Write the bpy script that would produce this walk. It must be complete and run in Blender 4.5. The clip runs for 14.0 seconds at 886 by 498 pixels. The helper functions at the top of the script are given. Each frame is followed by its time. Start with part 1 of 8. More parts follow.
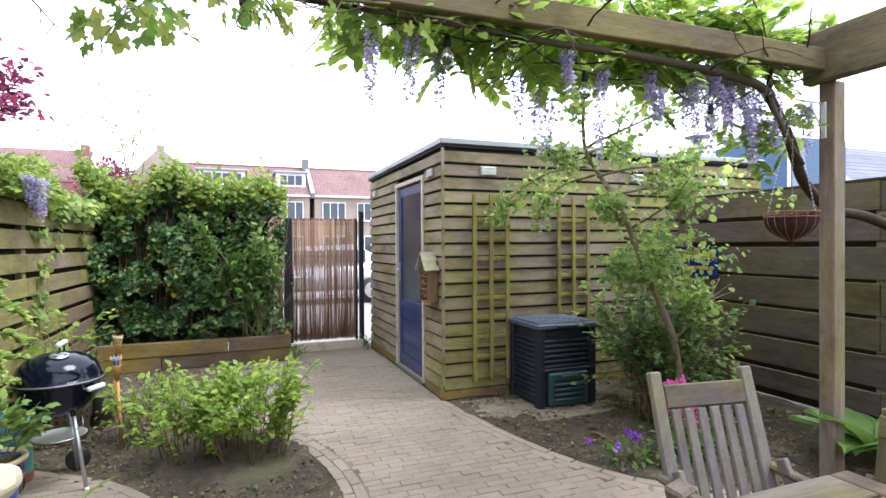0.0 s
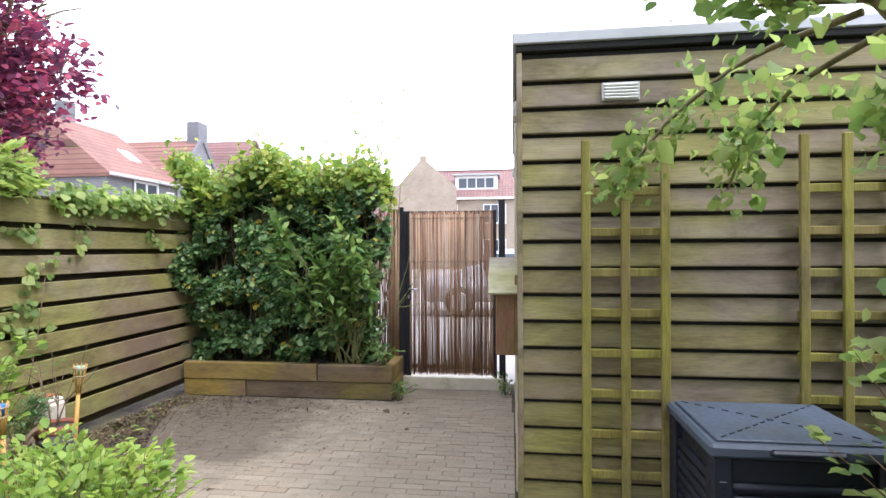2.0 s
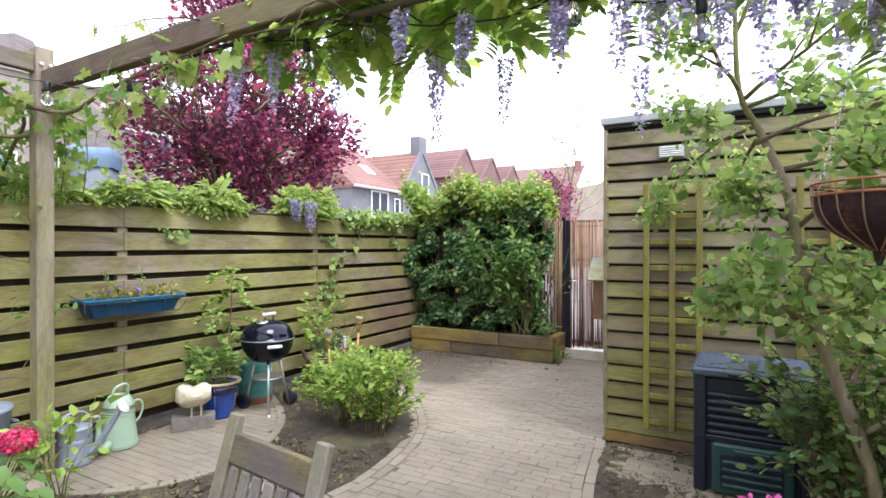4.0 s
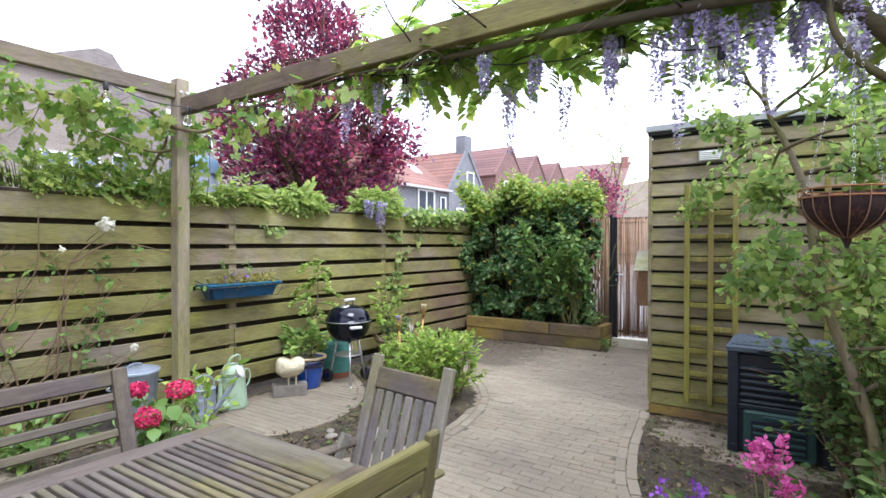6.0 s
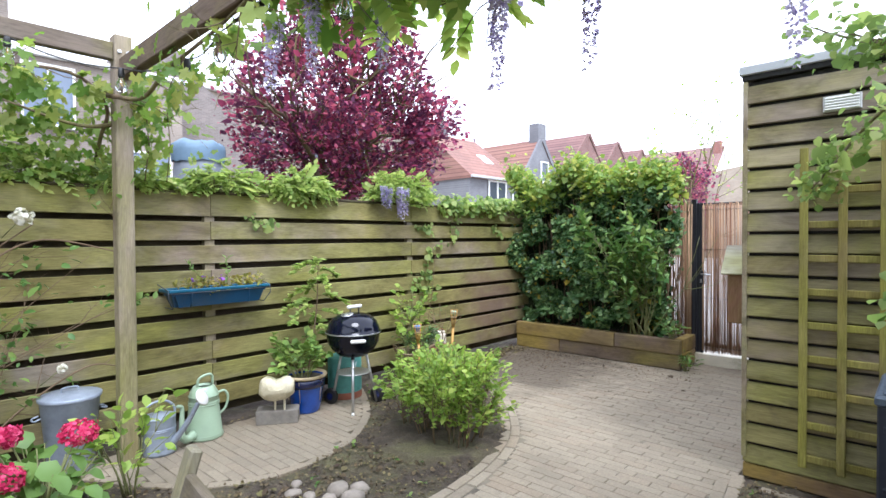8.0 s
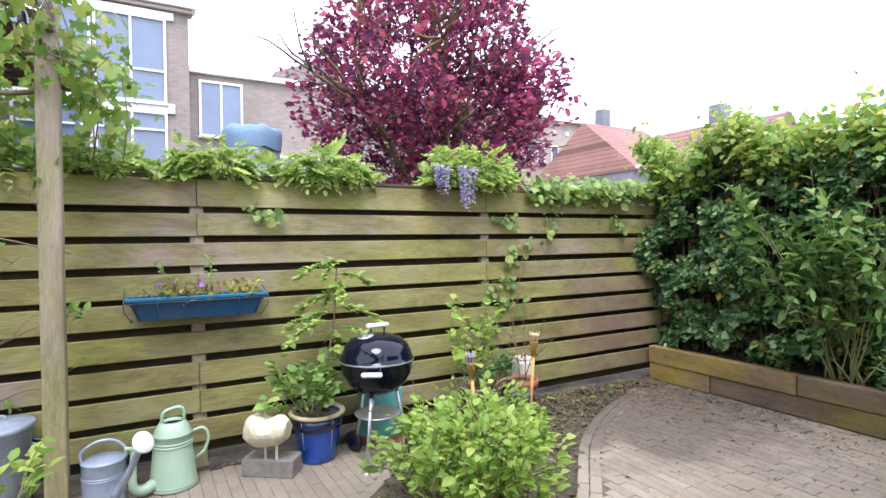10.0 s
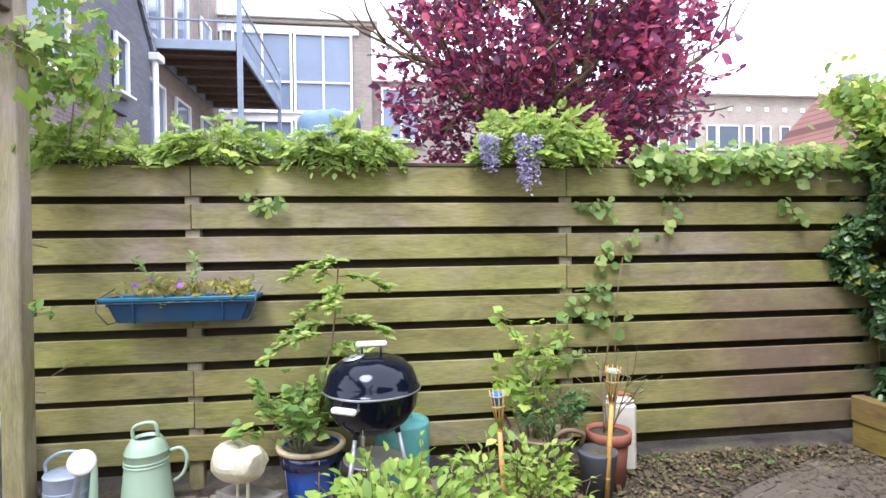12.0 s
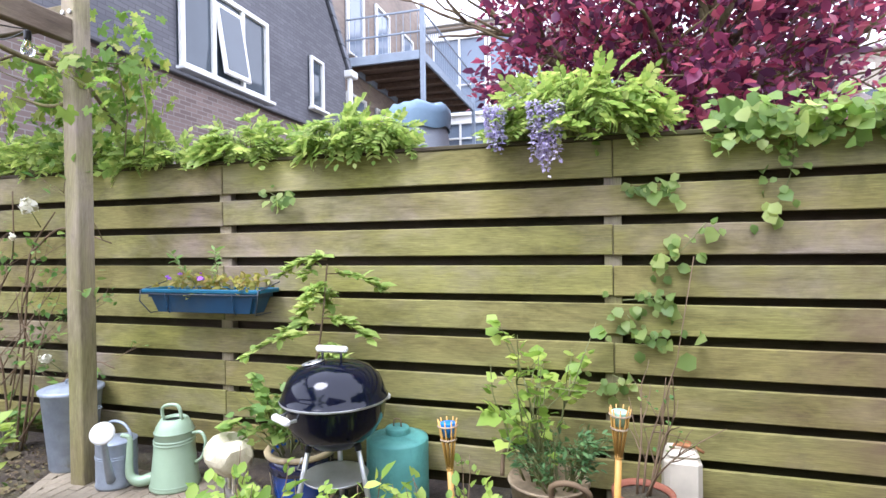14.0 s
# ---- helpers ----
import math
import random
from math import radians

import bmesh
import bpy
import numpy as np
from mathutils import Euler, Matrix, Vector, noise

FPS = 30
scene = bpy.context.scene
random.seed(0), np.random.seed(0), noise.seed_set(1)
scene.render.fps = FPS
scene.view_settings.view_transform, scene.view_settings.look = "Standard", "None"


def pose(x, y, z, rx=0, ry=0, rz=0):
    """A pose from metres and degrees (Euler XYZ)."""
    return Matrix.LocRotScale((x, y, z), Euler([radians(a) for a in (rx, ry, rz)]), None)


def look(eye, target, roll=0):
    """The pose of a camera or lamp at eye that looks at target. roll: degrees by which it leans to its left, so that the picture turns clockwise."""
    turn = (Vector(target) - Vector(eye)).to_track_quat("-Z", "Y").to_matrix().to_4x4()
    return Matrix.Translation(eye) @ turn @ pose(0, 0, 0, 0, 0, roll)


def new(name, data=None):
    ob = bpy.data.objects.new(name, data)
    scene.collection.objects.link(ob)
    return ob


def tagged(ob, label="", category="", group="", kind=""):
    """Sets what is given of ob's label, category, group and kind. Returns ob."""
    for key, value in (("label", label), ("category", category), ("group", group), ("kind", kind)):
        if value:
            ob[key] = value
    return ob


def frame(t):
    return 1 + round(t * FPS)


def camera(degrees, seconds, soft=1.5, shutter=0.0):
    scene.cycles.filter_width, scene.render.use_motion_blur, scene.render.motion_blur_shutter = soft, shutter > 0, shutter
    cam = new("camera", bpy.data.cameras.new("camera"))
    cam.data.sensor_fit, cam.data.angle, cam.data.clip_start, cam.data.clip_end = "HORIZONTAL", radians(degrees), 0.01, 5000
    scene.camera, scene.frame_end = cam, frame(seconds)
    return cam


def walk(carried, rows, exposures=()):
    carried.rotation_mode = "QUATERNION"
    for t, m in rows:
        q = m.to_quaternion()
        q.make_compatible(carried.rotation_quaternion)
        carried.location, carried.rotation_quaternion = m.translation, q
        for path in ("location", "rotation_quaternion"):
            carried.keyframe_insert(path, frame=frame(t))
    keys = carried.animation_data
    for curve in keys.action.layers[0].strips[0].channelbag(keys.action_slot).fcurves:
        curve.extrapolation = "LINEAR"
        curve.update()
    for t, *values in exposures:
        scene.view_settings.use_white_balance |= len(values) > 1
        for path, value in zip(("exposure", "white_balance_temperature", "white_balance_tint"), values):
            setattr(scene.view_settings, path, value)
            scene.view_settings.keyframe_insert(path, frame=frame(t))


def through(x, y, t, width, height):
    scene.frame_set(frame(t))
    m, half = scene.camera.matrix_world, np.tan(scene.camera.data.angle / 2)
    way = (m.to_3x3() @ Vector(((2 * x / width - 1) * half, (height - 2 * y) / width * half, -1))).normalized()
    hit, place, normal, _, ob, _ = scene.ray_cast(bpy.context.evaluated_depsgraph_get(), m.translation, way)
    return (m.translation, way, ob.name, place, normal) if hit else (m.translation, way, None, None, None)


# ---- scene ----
# The camera and its walk
cam = camera(79.6, 14.0)
METRES, EYE, TILT, LEAN, TURN = 10.8, 1.458, 0.0, 0.0, -21.1
ROWS = [
    (0.0, 0.0, 0.0, 0.0, -0.0, -0.52, 0.38),
    (0.5, 0.0146, 0.0702, -0.0014, 7.1, -0.59, 0.35),
    (1.0, 0.0256, 0.1427, -0.0022, 15.52, -0.56, 0.35),
    (1.5, 0.0438, 0.201, -0.0028, 24.32, -0.37, 0.4),
    (2.0, 0.0823, 0.2364, -0.0025, 28.51, 0.01, 0.28),
    (2.5, 0.1229, 0.2178, 0.0005, 36.43, 0.41, 0.04),
    (3.0, 0.1618, 0.1881, 0.0018, 46.64, 0.33, -0.0),
    (5.5, 0.2509, 0.0833, -0.0011, 52.9, -0.42, -0.01),
    (6.0, 0.2526, 0.0831, -0.0019, 55.15, -0.46, -0.04),
    (6.5, 0.2519, 0.0842, -0.0021, 56.34, -0.5, -0.02),
    (7.0, 0.2307, 0.1065, -0.0005, 57.62, -1.07, 0.09),
    (7.5, 0.2078, 0.1451, -0.0006, 59.7, -1.09, 0.22),
    (8.0, 0.1903, 0.1778, -0.0015, 63.67, -1.13, 0.35),
    (10.5, 0.0704, 0.3196, -0.0066, 87.5, -0.87, 0.65),
    (11.0, 0.0465, 0.3425, -0.0076, 93.57, -0.84, 0.61),
    (11.5, 0.0266, 0.3646, -0.0086, 98.13, -0.74, 0.62),
    (12.0, 0.0071, 0.3873, -0.0098, 103.39, -0.68, 0.68),
    (12.5, -0.0148, 0.4076, -0.0091, 107.05, -0.74, 0.63),
    (13.0, -0.0353, 0.4284, -0.0105, 111.49, -0.71, 0.62),
    (13.5, -0.0541, 0.4476, -0.0121, 119.16, -0.65, 0.71),
    (14.0, -0.0736, 0.4682, -0.0125, 127.61, -0.59, 0.74),
]
walk(cam, [(t, pose(0, 0, EYE, TILT, LEAN, TURN) @ pose(METRES * x, METRES * y, METRES * z, 90 + pitch, roll, yaw)) for t, x, y, z, yaw, pitch, roll in ROWS],
     exposures=[(0.0, 1.3, 5750, 18), (2.5, 1.38, 5850, 18), (6.5, 1.26, 5650, 15), (8.0, 1.36, 5650, 14), (10.5, 1.5, 5650, 20), (14.0, 1.66, 5650, 19)])

# World: an overcast white sky, and a very soft sun behind the cloud
world = bpy.data.worlds.new("overcast")
scene.world = world
world.use_nodes = True
wn = world.node_tree
wn.nodes.clear()
w_out = wn.nodes.new("ShaderNodeOutputWorld")
w_bg = wn.nodes.new("ShaderNodeBackground")
w_sky = wn.nodes.new("ShaderNodeTexSky")
w_sky.sky_type = "NISHITA"
w_sky.sun_disc = False
w_sky.sun_elevation = radians(52)
w_sky.sun_rotation = radians(115)
w_mix = wn.nodes.new("ShaderNodeMix")
w_mix.data_type = "RGBA"
w_mix.inputs[0].default_value = 0.93
w_mix.inputs[7].default_value = (11.6, 11.8, 12.2, 1)
wn.links.new(w_sky.outputs[0], w_mix.inputs[6])
wn.links.new(w_mix.outputs[2], w_bg.inputs[0])
w_bg.inputs[1].default_value = 0.11
wn.links.new(w_bg.outputs[0], w_out.inputs[0])
sun = new("sun", bpy.data.lights.new("sun", "SUN"))
sun.data.energy = 1.5
sun.data.angle = radians(25)
sun.data.color = (1.0, 0.97, 0.92)
sun.matrix_world = look((0, 0, 20), (-11, 5, 0))


# ---------------------------------------------------------------- materials
def material(name):
    m = bpy.data.materials.new(name)
    m.use_nodes = True
    t = m.node_tree
    return m, t, t.nodes["Principled BSDF"]


def v_pos(t):
    return t.nodes.new("ShaderNodeNewGeometry").outputs["Position"]


def v_obj(t):
    return t.nodes.new("ShaderNodeTexCoord").outputs["Object"]


def n_random(t):
    return t.nodes.new("ShaderNodeObjectInfo").outputs["Random"]


def n_island(t):
    return t.nodes.new("ShaderNodeNewGeometry").outputs["Random Per Island"]


def n_map(t, vec, scale, shift=None, turn=(0, 0, 0)):
    n = t.nodes.new("ShaderNodeMapping")
    t.links.new(vec, n.inputs["Vector"])
    n.inputs["Scale"].default_value = scale
    n.inputs["Rotation"].default_value = turn
    if shift is not None:
        mul = t.nodes.new("ShaderNodeMath")
        mul.operation = "MULTIPLY"
        mul.inputs[1].default_value = 37.0
        t.links.new(shift, mul.inputs[0])
        t.links.new(mul.outputs[0], n.inputs["Location"])
    return n.outputs[0]


def n_noise(t, vec, scale, detail=4.0, rough=0.6, warp=0.0):
    n = t.nodes.new("ShaderNodeTexNoise")
    t.links.new(vec, n.inputs["Vector"])
    n.inputs["Scale"].default_value = scale
    n.inputs["Detail"].default_value = detail
    n.inputs["Roughness"].default_value = rough
    n.inputs["Distortion"].default_value = warp
    return n.outputs["Fac"]


def n_ramp(t, fac, stops):
    n = t.nodes.new("ShaderNodeValToRGB")
    e = n.color_ramp.elements
    while len(e) < len(stops):
        e.new(0.5)
    for el, (p, c) in zip(e, stops):
        el.position = p
        el.color = (*c, 1) if len(c) == 3 else c
    t.links.new(fac, n.inputs[0])
    return n.outputs[0]


def n_mix(t, fac, a, b, blend="MIX"):
    n = t.nodes.new("ShaderNodeMix")
    n.data_type = "RGBA"
    n.blend_type = blend
    for sock, val in ((n.inputs[0], fac), (n.inputs[6], a), (n.inputs[7], b)):
        if isinstance(val, (int, float)):
            sock.default_value = val
        elif isinstance(val, tuple):
            sock.default_value = (*val, 1)
        else:
            t.links.new(val, sock)
    return n.outputs[2]


def n_bump(t, bsdf, height, strength, dist=0.01):
    n = t.nodes.new("ShaderNodeBump")
    n.inputs["Strength"].default_value = strength
    n.inputs["Distance"].default_value = dist
    t.links.new(height, n.inputs["Height"])
    t.links.new(n.outputs[0], bsdf.inputs["Normal"])


G0, G1 = (0, 0, 0), (1, 1, 1)


def wood(name, light, dark, algae=0.0, green=(0.23, 0.21, 0.045), axis="x", rough=0.85, blotch=1.3, spot=None):
    """Weathered board: long grain, knots of stain, and green growth in patches."""
    m, t, b = material(name)
    sc = {"x": (1.2, 22, 22), "y": (22, 1.2, 22), "z": (22, 22, 1.2)}[axis]
    pos = v_pos(t)
    rnd = n_random(t)
    grain = n_noise(t, n_map(t, pos, sc, rnd), 2.2, 6, 0.65, 0.6)
    fine = n_noise(t, n_map(t, pos, tuple(c * 5 for c in sc), rnd), 2.0, 3, 0.6)
    col = n_mix(t, n_ramp(t, grain, [(0.22, (0.35, 0.35, 0.35)), (0.75, G1)]), dark, light)
    tone = n_ramp(t, rnd, [(0.0, (0.82, 0.82, 0.83)), (1.0, (1.1, 1.07, 1.03))])
    col = n_mix(t, 1.0, col, tone, "MULTIPLY")
    if algae > 0:
        wide = n_noise(t, n_map(t, pos, (0.9, 0.9, 0.9)), blotch, 4, 0.55, 0.2)
        own = n_noise(t, n_map(t, pos, tuple(c * 0.03 + 0.55 for c in sc), rnd), blotch * 1.6, 5, 0.62, 0.3)
        patch = n_mix(t, 0.45, wide, own)
        thr = 0.56 - 0.14 * algae
        mask = n_ramp(t, patch, [(thr - 0.07, G0), (thr, (0.6, 0.6, 0.6)), (thr + 0.07, G1)])
        shade = n_ramp(t, fine, [(0.3, tuple(0.72 * c for c in green)), (0.7, green)])
        keep = n_mix(t, 1.0, mask, (0.85, 0.85, 0.85), "MULTIPLY")
        col = n_mix(t, keep, col, shade)
    hue = n_noise(t, n_map(t, pos, tuple(0.35 + 0.03 * c for c in sc), rnd), 1.9, 3, 0.5, 0.3)
    col = n_mix(t, 1.0, col, n_ramp(t, hue, [(0.38, (0.98, 0.925, 0.91)), (0.5, (1.0, 1.0, 1.0)), (0.62, (1.06, 1.1, 0.84))]), "MULTIPLY")
    blot = n_noise(t, n_map(t, pos, tuple(0.9 + 0.12 * c for c in sc), rnd), 1.5, 7, 0.72, 0.5)
    col = n_mix(t, 1.0, col, n_ramp(t, blot, [(0.34, (0.6, 0.58, 0.56)), (0.5, (0.97, 0.97, 0.97)), (0.66, (1.18, 1.18, 1.17))]), "MULTIPLY")
    col = n_mix(t, 1.0, col, n_ramp(t, fine, [(0.32, (0.88, 0.88, 0.88)), (0.68, (1.08, 1.08, 1.08))]), "MULTIPLY")
    flake = n_noise(t, n_map(t, pos, (5.0, 5.0, 9.0), rnd), 2.4, 6, 0.75)
    col = n_mix(t, n_ramp(t, flake, [(0.68, G0), (0.76, (0.35, 0.35, 0.35))]), col, tuple(min(0.6, 1.5 * c) for c in light))
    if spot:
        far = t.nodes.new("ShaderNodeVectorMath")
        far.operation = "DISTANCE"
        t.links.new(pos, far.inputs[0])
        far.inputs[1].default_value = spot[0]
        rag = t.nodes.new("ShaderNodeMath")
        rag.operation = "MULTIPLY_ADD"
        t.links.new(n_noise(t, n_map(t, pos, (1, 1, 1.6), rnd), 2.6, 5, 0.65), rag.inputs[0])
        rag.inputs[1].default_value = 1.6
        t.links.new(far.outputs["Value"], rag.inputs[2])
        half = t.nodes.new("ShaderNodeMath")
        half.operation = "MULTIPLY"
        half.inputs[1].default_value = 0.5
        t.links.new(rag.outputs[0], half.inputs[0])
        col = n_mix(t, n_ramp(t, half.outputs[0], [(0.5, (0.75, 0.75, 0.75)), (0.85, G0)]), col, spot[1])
    stain = n_noise(t, n_map(t, pos, (3.1, 3.1, 3.1), rnd), 2.1, 5, 0.7)
    col = n_mix(t, n_ramp(t, stain, [(0.56, G0), (0.8, (0.5, 0.5, 0.5))]), col, tuple(0.45 * c for c in dark))
    t.links.new(col, b.inputs["Base Color"])
    b.inputs["Roughness"].default_value = rough
    b.inputs["Specular IOR Level"].default_value = 0.25
    n_bump(t, b, grain, 0.35, 0.003)
    return m


def plain(name, colour, rough=0.5, metal=0.0, vary=0.15, scale=9.0, coat=0.0, bump=0.15, dirt=None, dirt_at=0.62):
    m, t, b = material(name)
    pos = v_pos(t)
    n1 = n_noise(t, pos, scale, 5, 0.6)
    col = n_mix(t, n_ramp(t, n1, [(0.25, G0), (0.75, G1)]), tuple(c * (1 - vary) for c in colour), tuple(min(1, c * (1 + vary)) for c in colour))
    if dirt:
        n2 = n_noise(t, pos, scale * 0.6, 7, 0.7, 0.4)
        col = n_mix(t, n_ramp(t, n2, [(dirt_at - 0.08, G0), (dirt_at + 0.1, (0.85, 0.85, 0.85))]), col, dirt)
    t.links.new(col, b.inputs["Base Color"])
    n3 = n_noise(t, pos, scale * 9, 3, 0.5)
    t.links.new(n_ramp(t, n3, [(0.2, (rough * 0.8,) * 3), (0.8, (min(1, rough * 1.2),) * 3)]), b.inputs["Roughness"])
    b.inputs["Metallic"].default_value = metal
    b.inputs["Coat Weight"].default_value = coat
    b.inputs["Coat Roughness"].default_value = 0.05
    if bump:
        n_bump(t, b, n3, bump, 0.003)
    return m


def leafy(name, stops, through=0.45, rough=0.45, vein=0.0):
    """Leaf: colour varies leaf by leaf, and part of the light passes through."""
    m, t, b = material(name)
    col = n_ramp(t, n_island(t), stops)
    big = n_noise(t, v_pos(t), 3.0, 3, 0.6)
    col = n_mix(t, 1.0, col, n_ramp(t, big, [(0.3, (0.78, 0.8, 0.8)), (0.7, (1.15, 1.12, 1.05))]), "MULTIPLY")
    t.links.new(col, b.inputs["Base Color"])
    b.inputs["Roughness"].default_value = rough
    b.inputs["Specular IOR Level"].default_value = 0.35
    tr = t.nodes.new("ShaderNodeBsdfTranslucent")
    t.links.new(n_mix(t, 1.0, col, (1.12, 1.12, 0.95), "MULTIPLY"), tr.inputs[0])
    mx = t.nodes.new("ShaderNodeMixShader")
    mx.inputs[0].default_value = through
    t.links.new(b.outputs[0], mx.inputs[1])
    t.links.new(tr.outputs[0], mx.inputs[2])
    t.links.new(mx.outputs[0], t.nodes["Material Output"].inputs[0])
    return m


def masonry(name, c1, c2, joint, size=(0.21, 0.062), axis="y", rough=0.9):
    """Brickwork of a wall far off."""
    m, t, b = material(name)
    pos = v_pos(t)
    sep = t.nodes.new("ShaderNodeSeparateXYZ")
    t.links.new(pos, sep.inputs[0])
    com = t.nodes.new("ShaderNodeCombineXYZ")
    t.links.new(sep.outputs["Y" if axis == "x" else "X"], com.inputs[0])
    t.links.new(sep.outputs["Z"], com.inputs[1])
    br = t.nodes.new("ShaderNodeTexBrick")
    t.links.new(com.outputs[0], br.inputs["Vector"])
    br.inputs["Color1"].default_value = (*c1, 1)
    br.inputs["Color2"].default_value = (*c2, 1)
    br.inputs["Mortar"].default_value = (*joint, 1)
    br.inputs["Scale"].default_value = 1.0
    br.inputs["Mortar Size"].default_value = 0.006
    br.inputs["Brick Width"].default_value = size[0]
    br.inputs["Row Height"].default_value = size[1]
    st = n_noise(t, pos, 0.7, 5, 0.6)
    col = n_mix(t, 1.0, br.outputs["Color"], n_ramp(t, st, [(0.3, (0.8, 0.8, 0.8)), (0.7, (1.12, 1.12, 1.12))]), "MULTIPLY")
    t.links.new(col, b.inputs["Base Color"])
    b.inputs["Roughness"].default_value = rough
    n_bump(t, b, br.outputs["Fac"], -0.4, 0.006)
    return m


def roof_tiles(name, c1, c2, axis="x"):
    """Pantiles seen from far: rows and rolls."""
    m, t, b = material(name)
    pos = v_pos(t)
    sep = t.nodes.new("ShaderNodeSeparateXYZ")
    t.links.new(pos, sep.inputs[0])
    com = t.nodes.new("ShaderNodeCombineXYZ")
    t.links.new(sep.outputs["X" if axis == "x" else "Y"], com.inputs[0])
    t.links.new(sep.outputs["Z"], com.inputs[1])
    br = t.nodes.new("ShaderNodeTexBrick")
    t.links.new(com.outputs[0], br.inputs["Vector"])
    br.offset = 0.0
    br.inputs["Color1"].default_value = (*c1, 1)
    br.inputs["Color2"].default_value = (*c2, 1)
    br.inputs["Mortar"].default_value = (*(0.55 * c for c in c1), 1)
    br.inputs["Scale"].default_value = 1.0
    br.inputs["Mortar Size"].default_value = 0.02
    br.inputs["Brick Width"].default_value = 0.25
    br.inputs["Row Height"].default_value = 0.24
    st = n_noise(t, pos, 0.5, 5, 0.65)
    col = n_mix(t, 1.0, br.outputs["Color"], n_ramp(t, st, [(0.3, (0.78, 0.78, 0.8)), (0.7, (1.12, 1.1, 1.1))]), "MULTIPLY")
    t.links.new(col, b.inputs["Base Color"])
    b.inputs["Roughness"].default_value = 0.75
    n_bump(t, b, br.outputs["Fac"], -0.5, 0.03)
    return m


def soil_material():
    m, t, b = material("soil")
    pos = v_pos(t)
    a = n_noise(t, pos, 14, 8, 0.75)
    c = n_noise(t, pos, 70, 4, 0.7)
    moss = n_noise(t, pos, 2.2, 6, 0.65, 0.3)
    col = n_ramp(t, a, [(0.3, (0.032, 0.024, 0.017)), (0.55, (0.075, 0.057, 0.039)), (0.8, (0.15, 0.117, 0.08))])
    col = n_mix(t, n_ramp(t, moss, [(0.46, G0), (0.66, (0.75, 0.75, 0.75))]), col, n_ramp(t, c, [(0.3, (0.085, 0.082, 0.03)), (0.7, (0.2, 0.185, 0.085))]))
    col = n_mix(t, n_ramp(t, c, [(0.64, G0), (0.72, (0.8, 0.8, 0.8))]), col, (0.28, 0.22, 0.14))
    t.links.new(col, b.inputs["Base Color"])
    b.inputs["Roughness"].default_value = 0.95
    n_bump(t, b, a, 0.9, 0.03)
    return m


def paver_material():
    m, t, b = material("clay_paver")
    pos = v_pos(t)
    rnd = n_random(t)
    isl = n_island(t)
    add = t.nodes.new("ShaderNodeMath")
    add.operation = "ADD"
    t.links.new(rnd, add.inputs[0])
    t.links.new(isl, add.inputs[1])
    fr = t.nodes.new("ShaderNodeMath")
    fr.operation = "FRACT"
    t.links.new(add.outputs[0], fr.inputs[0])
    col = n_ramp(t, fr.outputs[0], [(0.0, (0.245, 0.203, 0.143)), (0.35, (0.272, 0.227, 0.16)), (0.7, (0.292, 0.246, 0.175)), (1.0, (0.262, 0.208, 0.143))])
    g = n_noise(t, pos, 55, 5, 0.7)
    st = n_noise(t, pos, 1.1, 6, 0.65, 0.4)
    col = n_mix(t, 1.0, col, n_ramp(t, g, [(0.25, (0.75, 0.75, 0.75)), (0.75, (1.18, 1.18, 1.18))]), "MULTIPLY")
    col = n_mix(t, n_ramp(t, st, [(0.44, G0), (0.7, (0.65, 0.65, 0.65))]), col, (0.15, 0.125, 0.09))
    # ragged darker brown patch over the bricks round the bed corner
    far = t.nodes.new("ShaderNodeVectorMath")
    far.operation = "DISTANCE"
    t.links.new(pos, far.inputs[0])
    far.inputs[1].default_value = (-0.75, 6.1, 0.0)
    edge = n_noise(t, pos, 3.5, 5, 0.7)
    rag = t.nodes.new("ShaderNodeMath")
    rag.operation = "MULTIPLY_ADD"
    t.links.new(edge, rag.inputs[0])
    rag.inputs[1].default_value = 1.5
    t.links.new(far.outputs["Value"], rag.inputs[2])
    half = t.nodes.new("ShaderNodeMath")
    half.operation = "MULTIPLY"
    half.inputs[1].default_value = 0.5
    t.links.new(rag.outputs[0], half.inputs[0])
    col = n_mix(t, n_ramp(t, half.outputs[0], [(0.7, (0.85, 0.85, 0.85)), (1.12, G0)]), col, (0.085, 0.066, 0.045))
    t.links.new(col, b.inputs["Base Color"])
    b.inputs["Roughness"].default_value = 0.88
    n_bump(t, b, g, 0.35, 0.004)
    return m


def glass_material(name, tint=(0.9, 0.95, 1.0), rough=0.02):
    m, t, b = material(name)
    b.inputs["Base Color"].default_value = (*tint, 1)
    b.inputs["Roughness"].default_value = rough
    b.inputs["Transmission Weight"].default_value = 1.0
    b.inputs["IOR"].default_value = 1.45
    return m


M_SOIL = soil_material()
M_PAVER = paver_material()
M_SAND = plain("joint_sand", (0.185, 0.155, 0.11), 0.95, vary=0.25, scale=6, dirt=(0.045, 0.038, 0.026), dirt_at=0.52)
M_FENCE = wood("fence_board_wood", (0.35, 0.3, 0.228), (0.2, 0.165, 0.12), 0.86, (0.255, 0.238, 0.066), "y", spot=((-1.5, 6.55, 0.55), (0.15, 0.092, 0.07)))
# dark tone puts gap shade into the back boards; cap boards share it
M_FENCE_SHADE = wood("shade_dark_fence_wood", (0.09, 0.07, 0.05), (0.04, 0.03, 0.022), 0.3, (0.07, 0.065, 0.025), "y")
M_FENCE_R = wood("grey_fence_board_wood", (0.156, 0.133, 0.116), (0.078, 0.062, 0.056), 0.3, (0.15, 0.13, 0.05), "y")
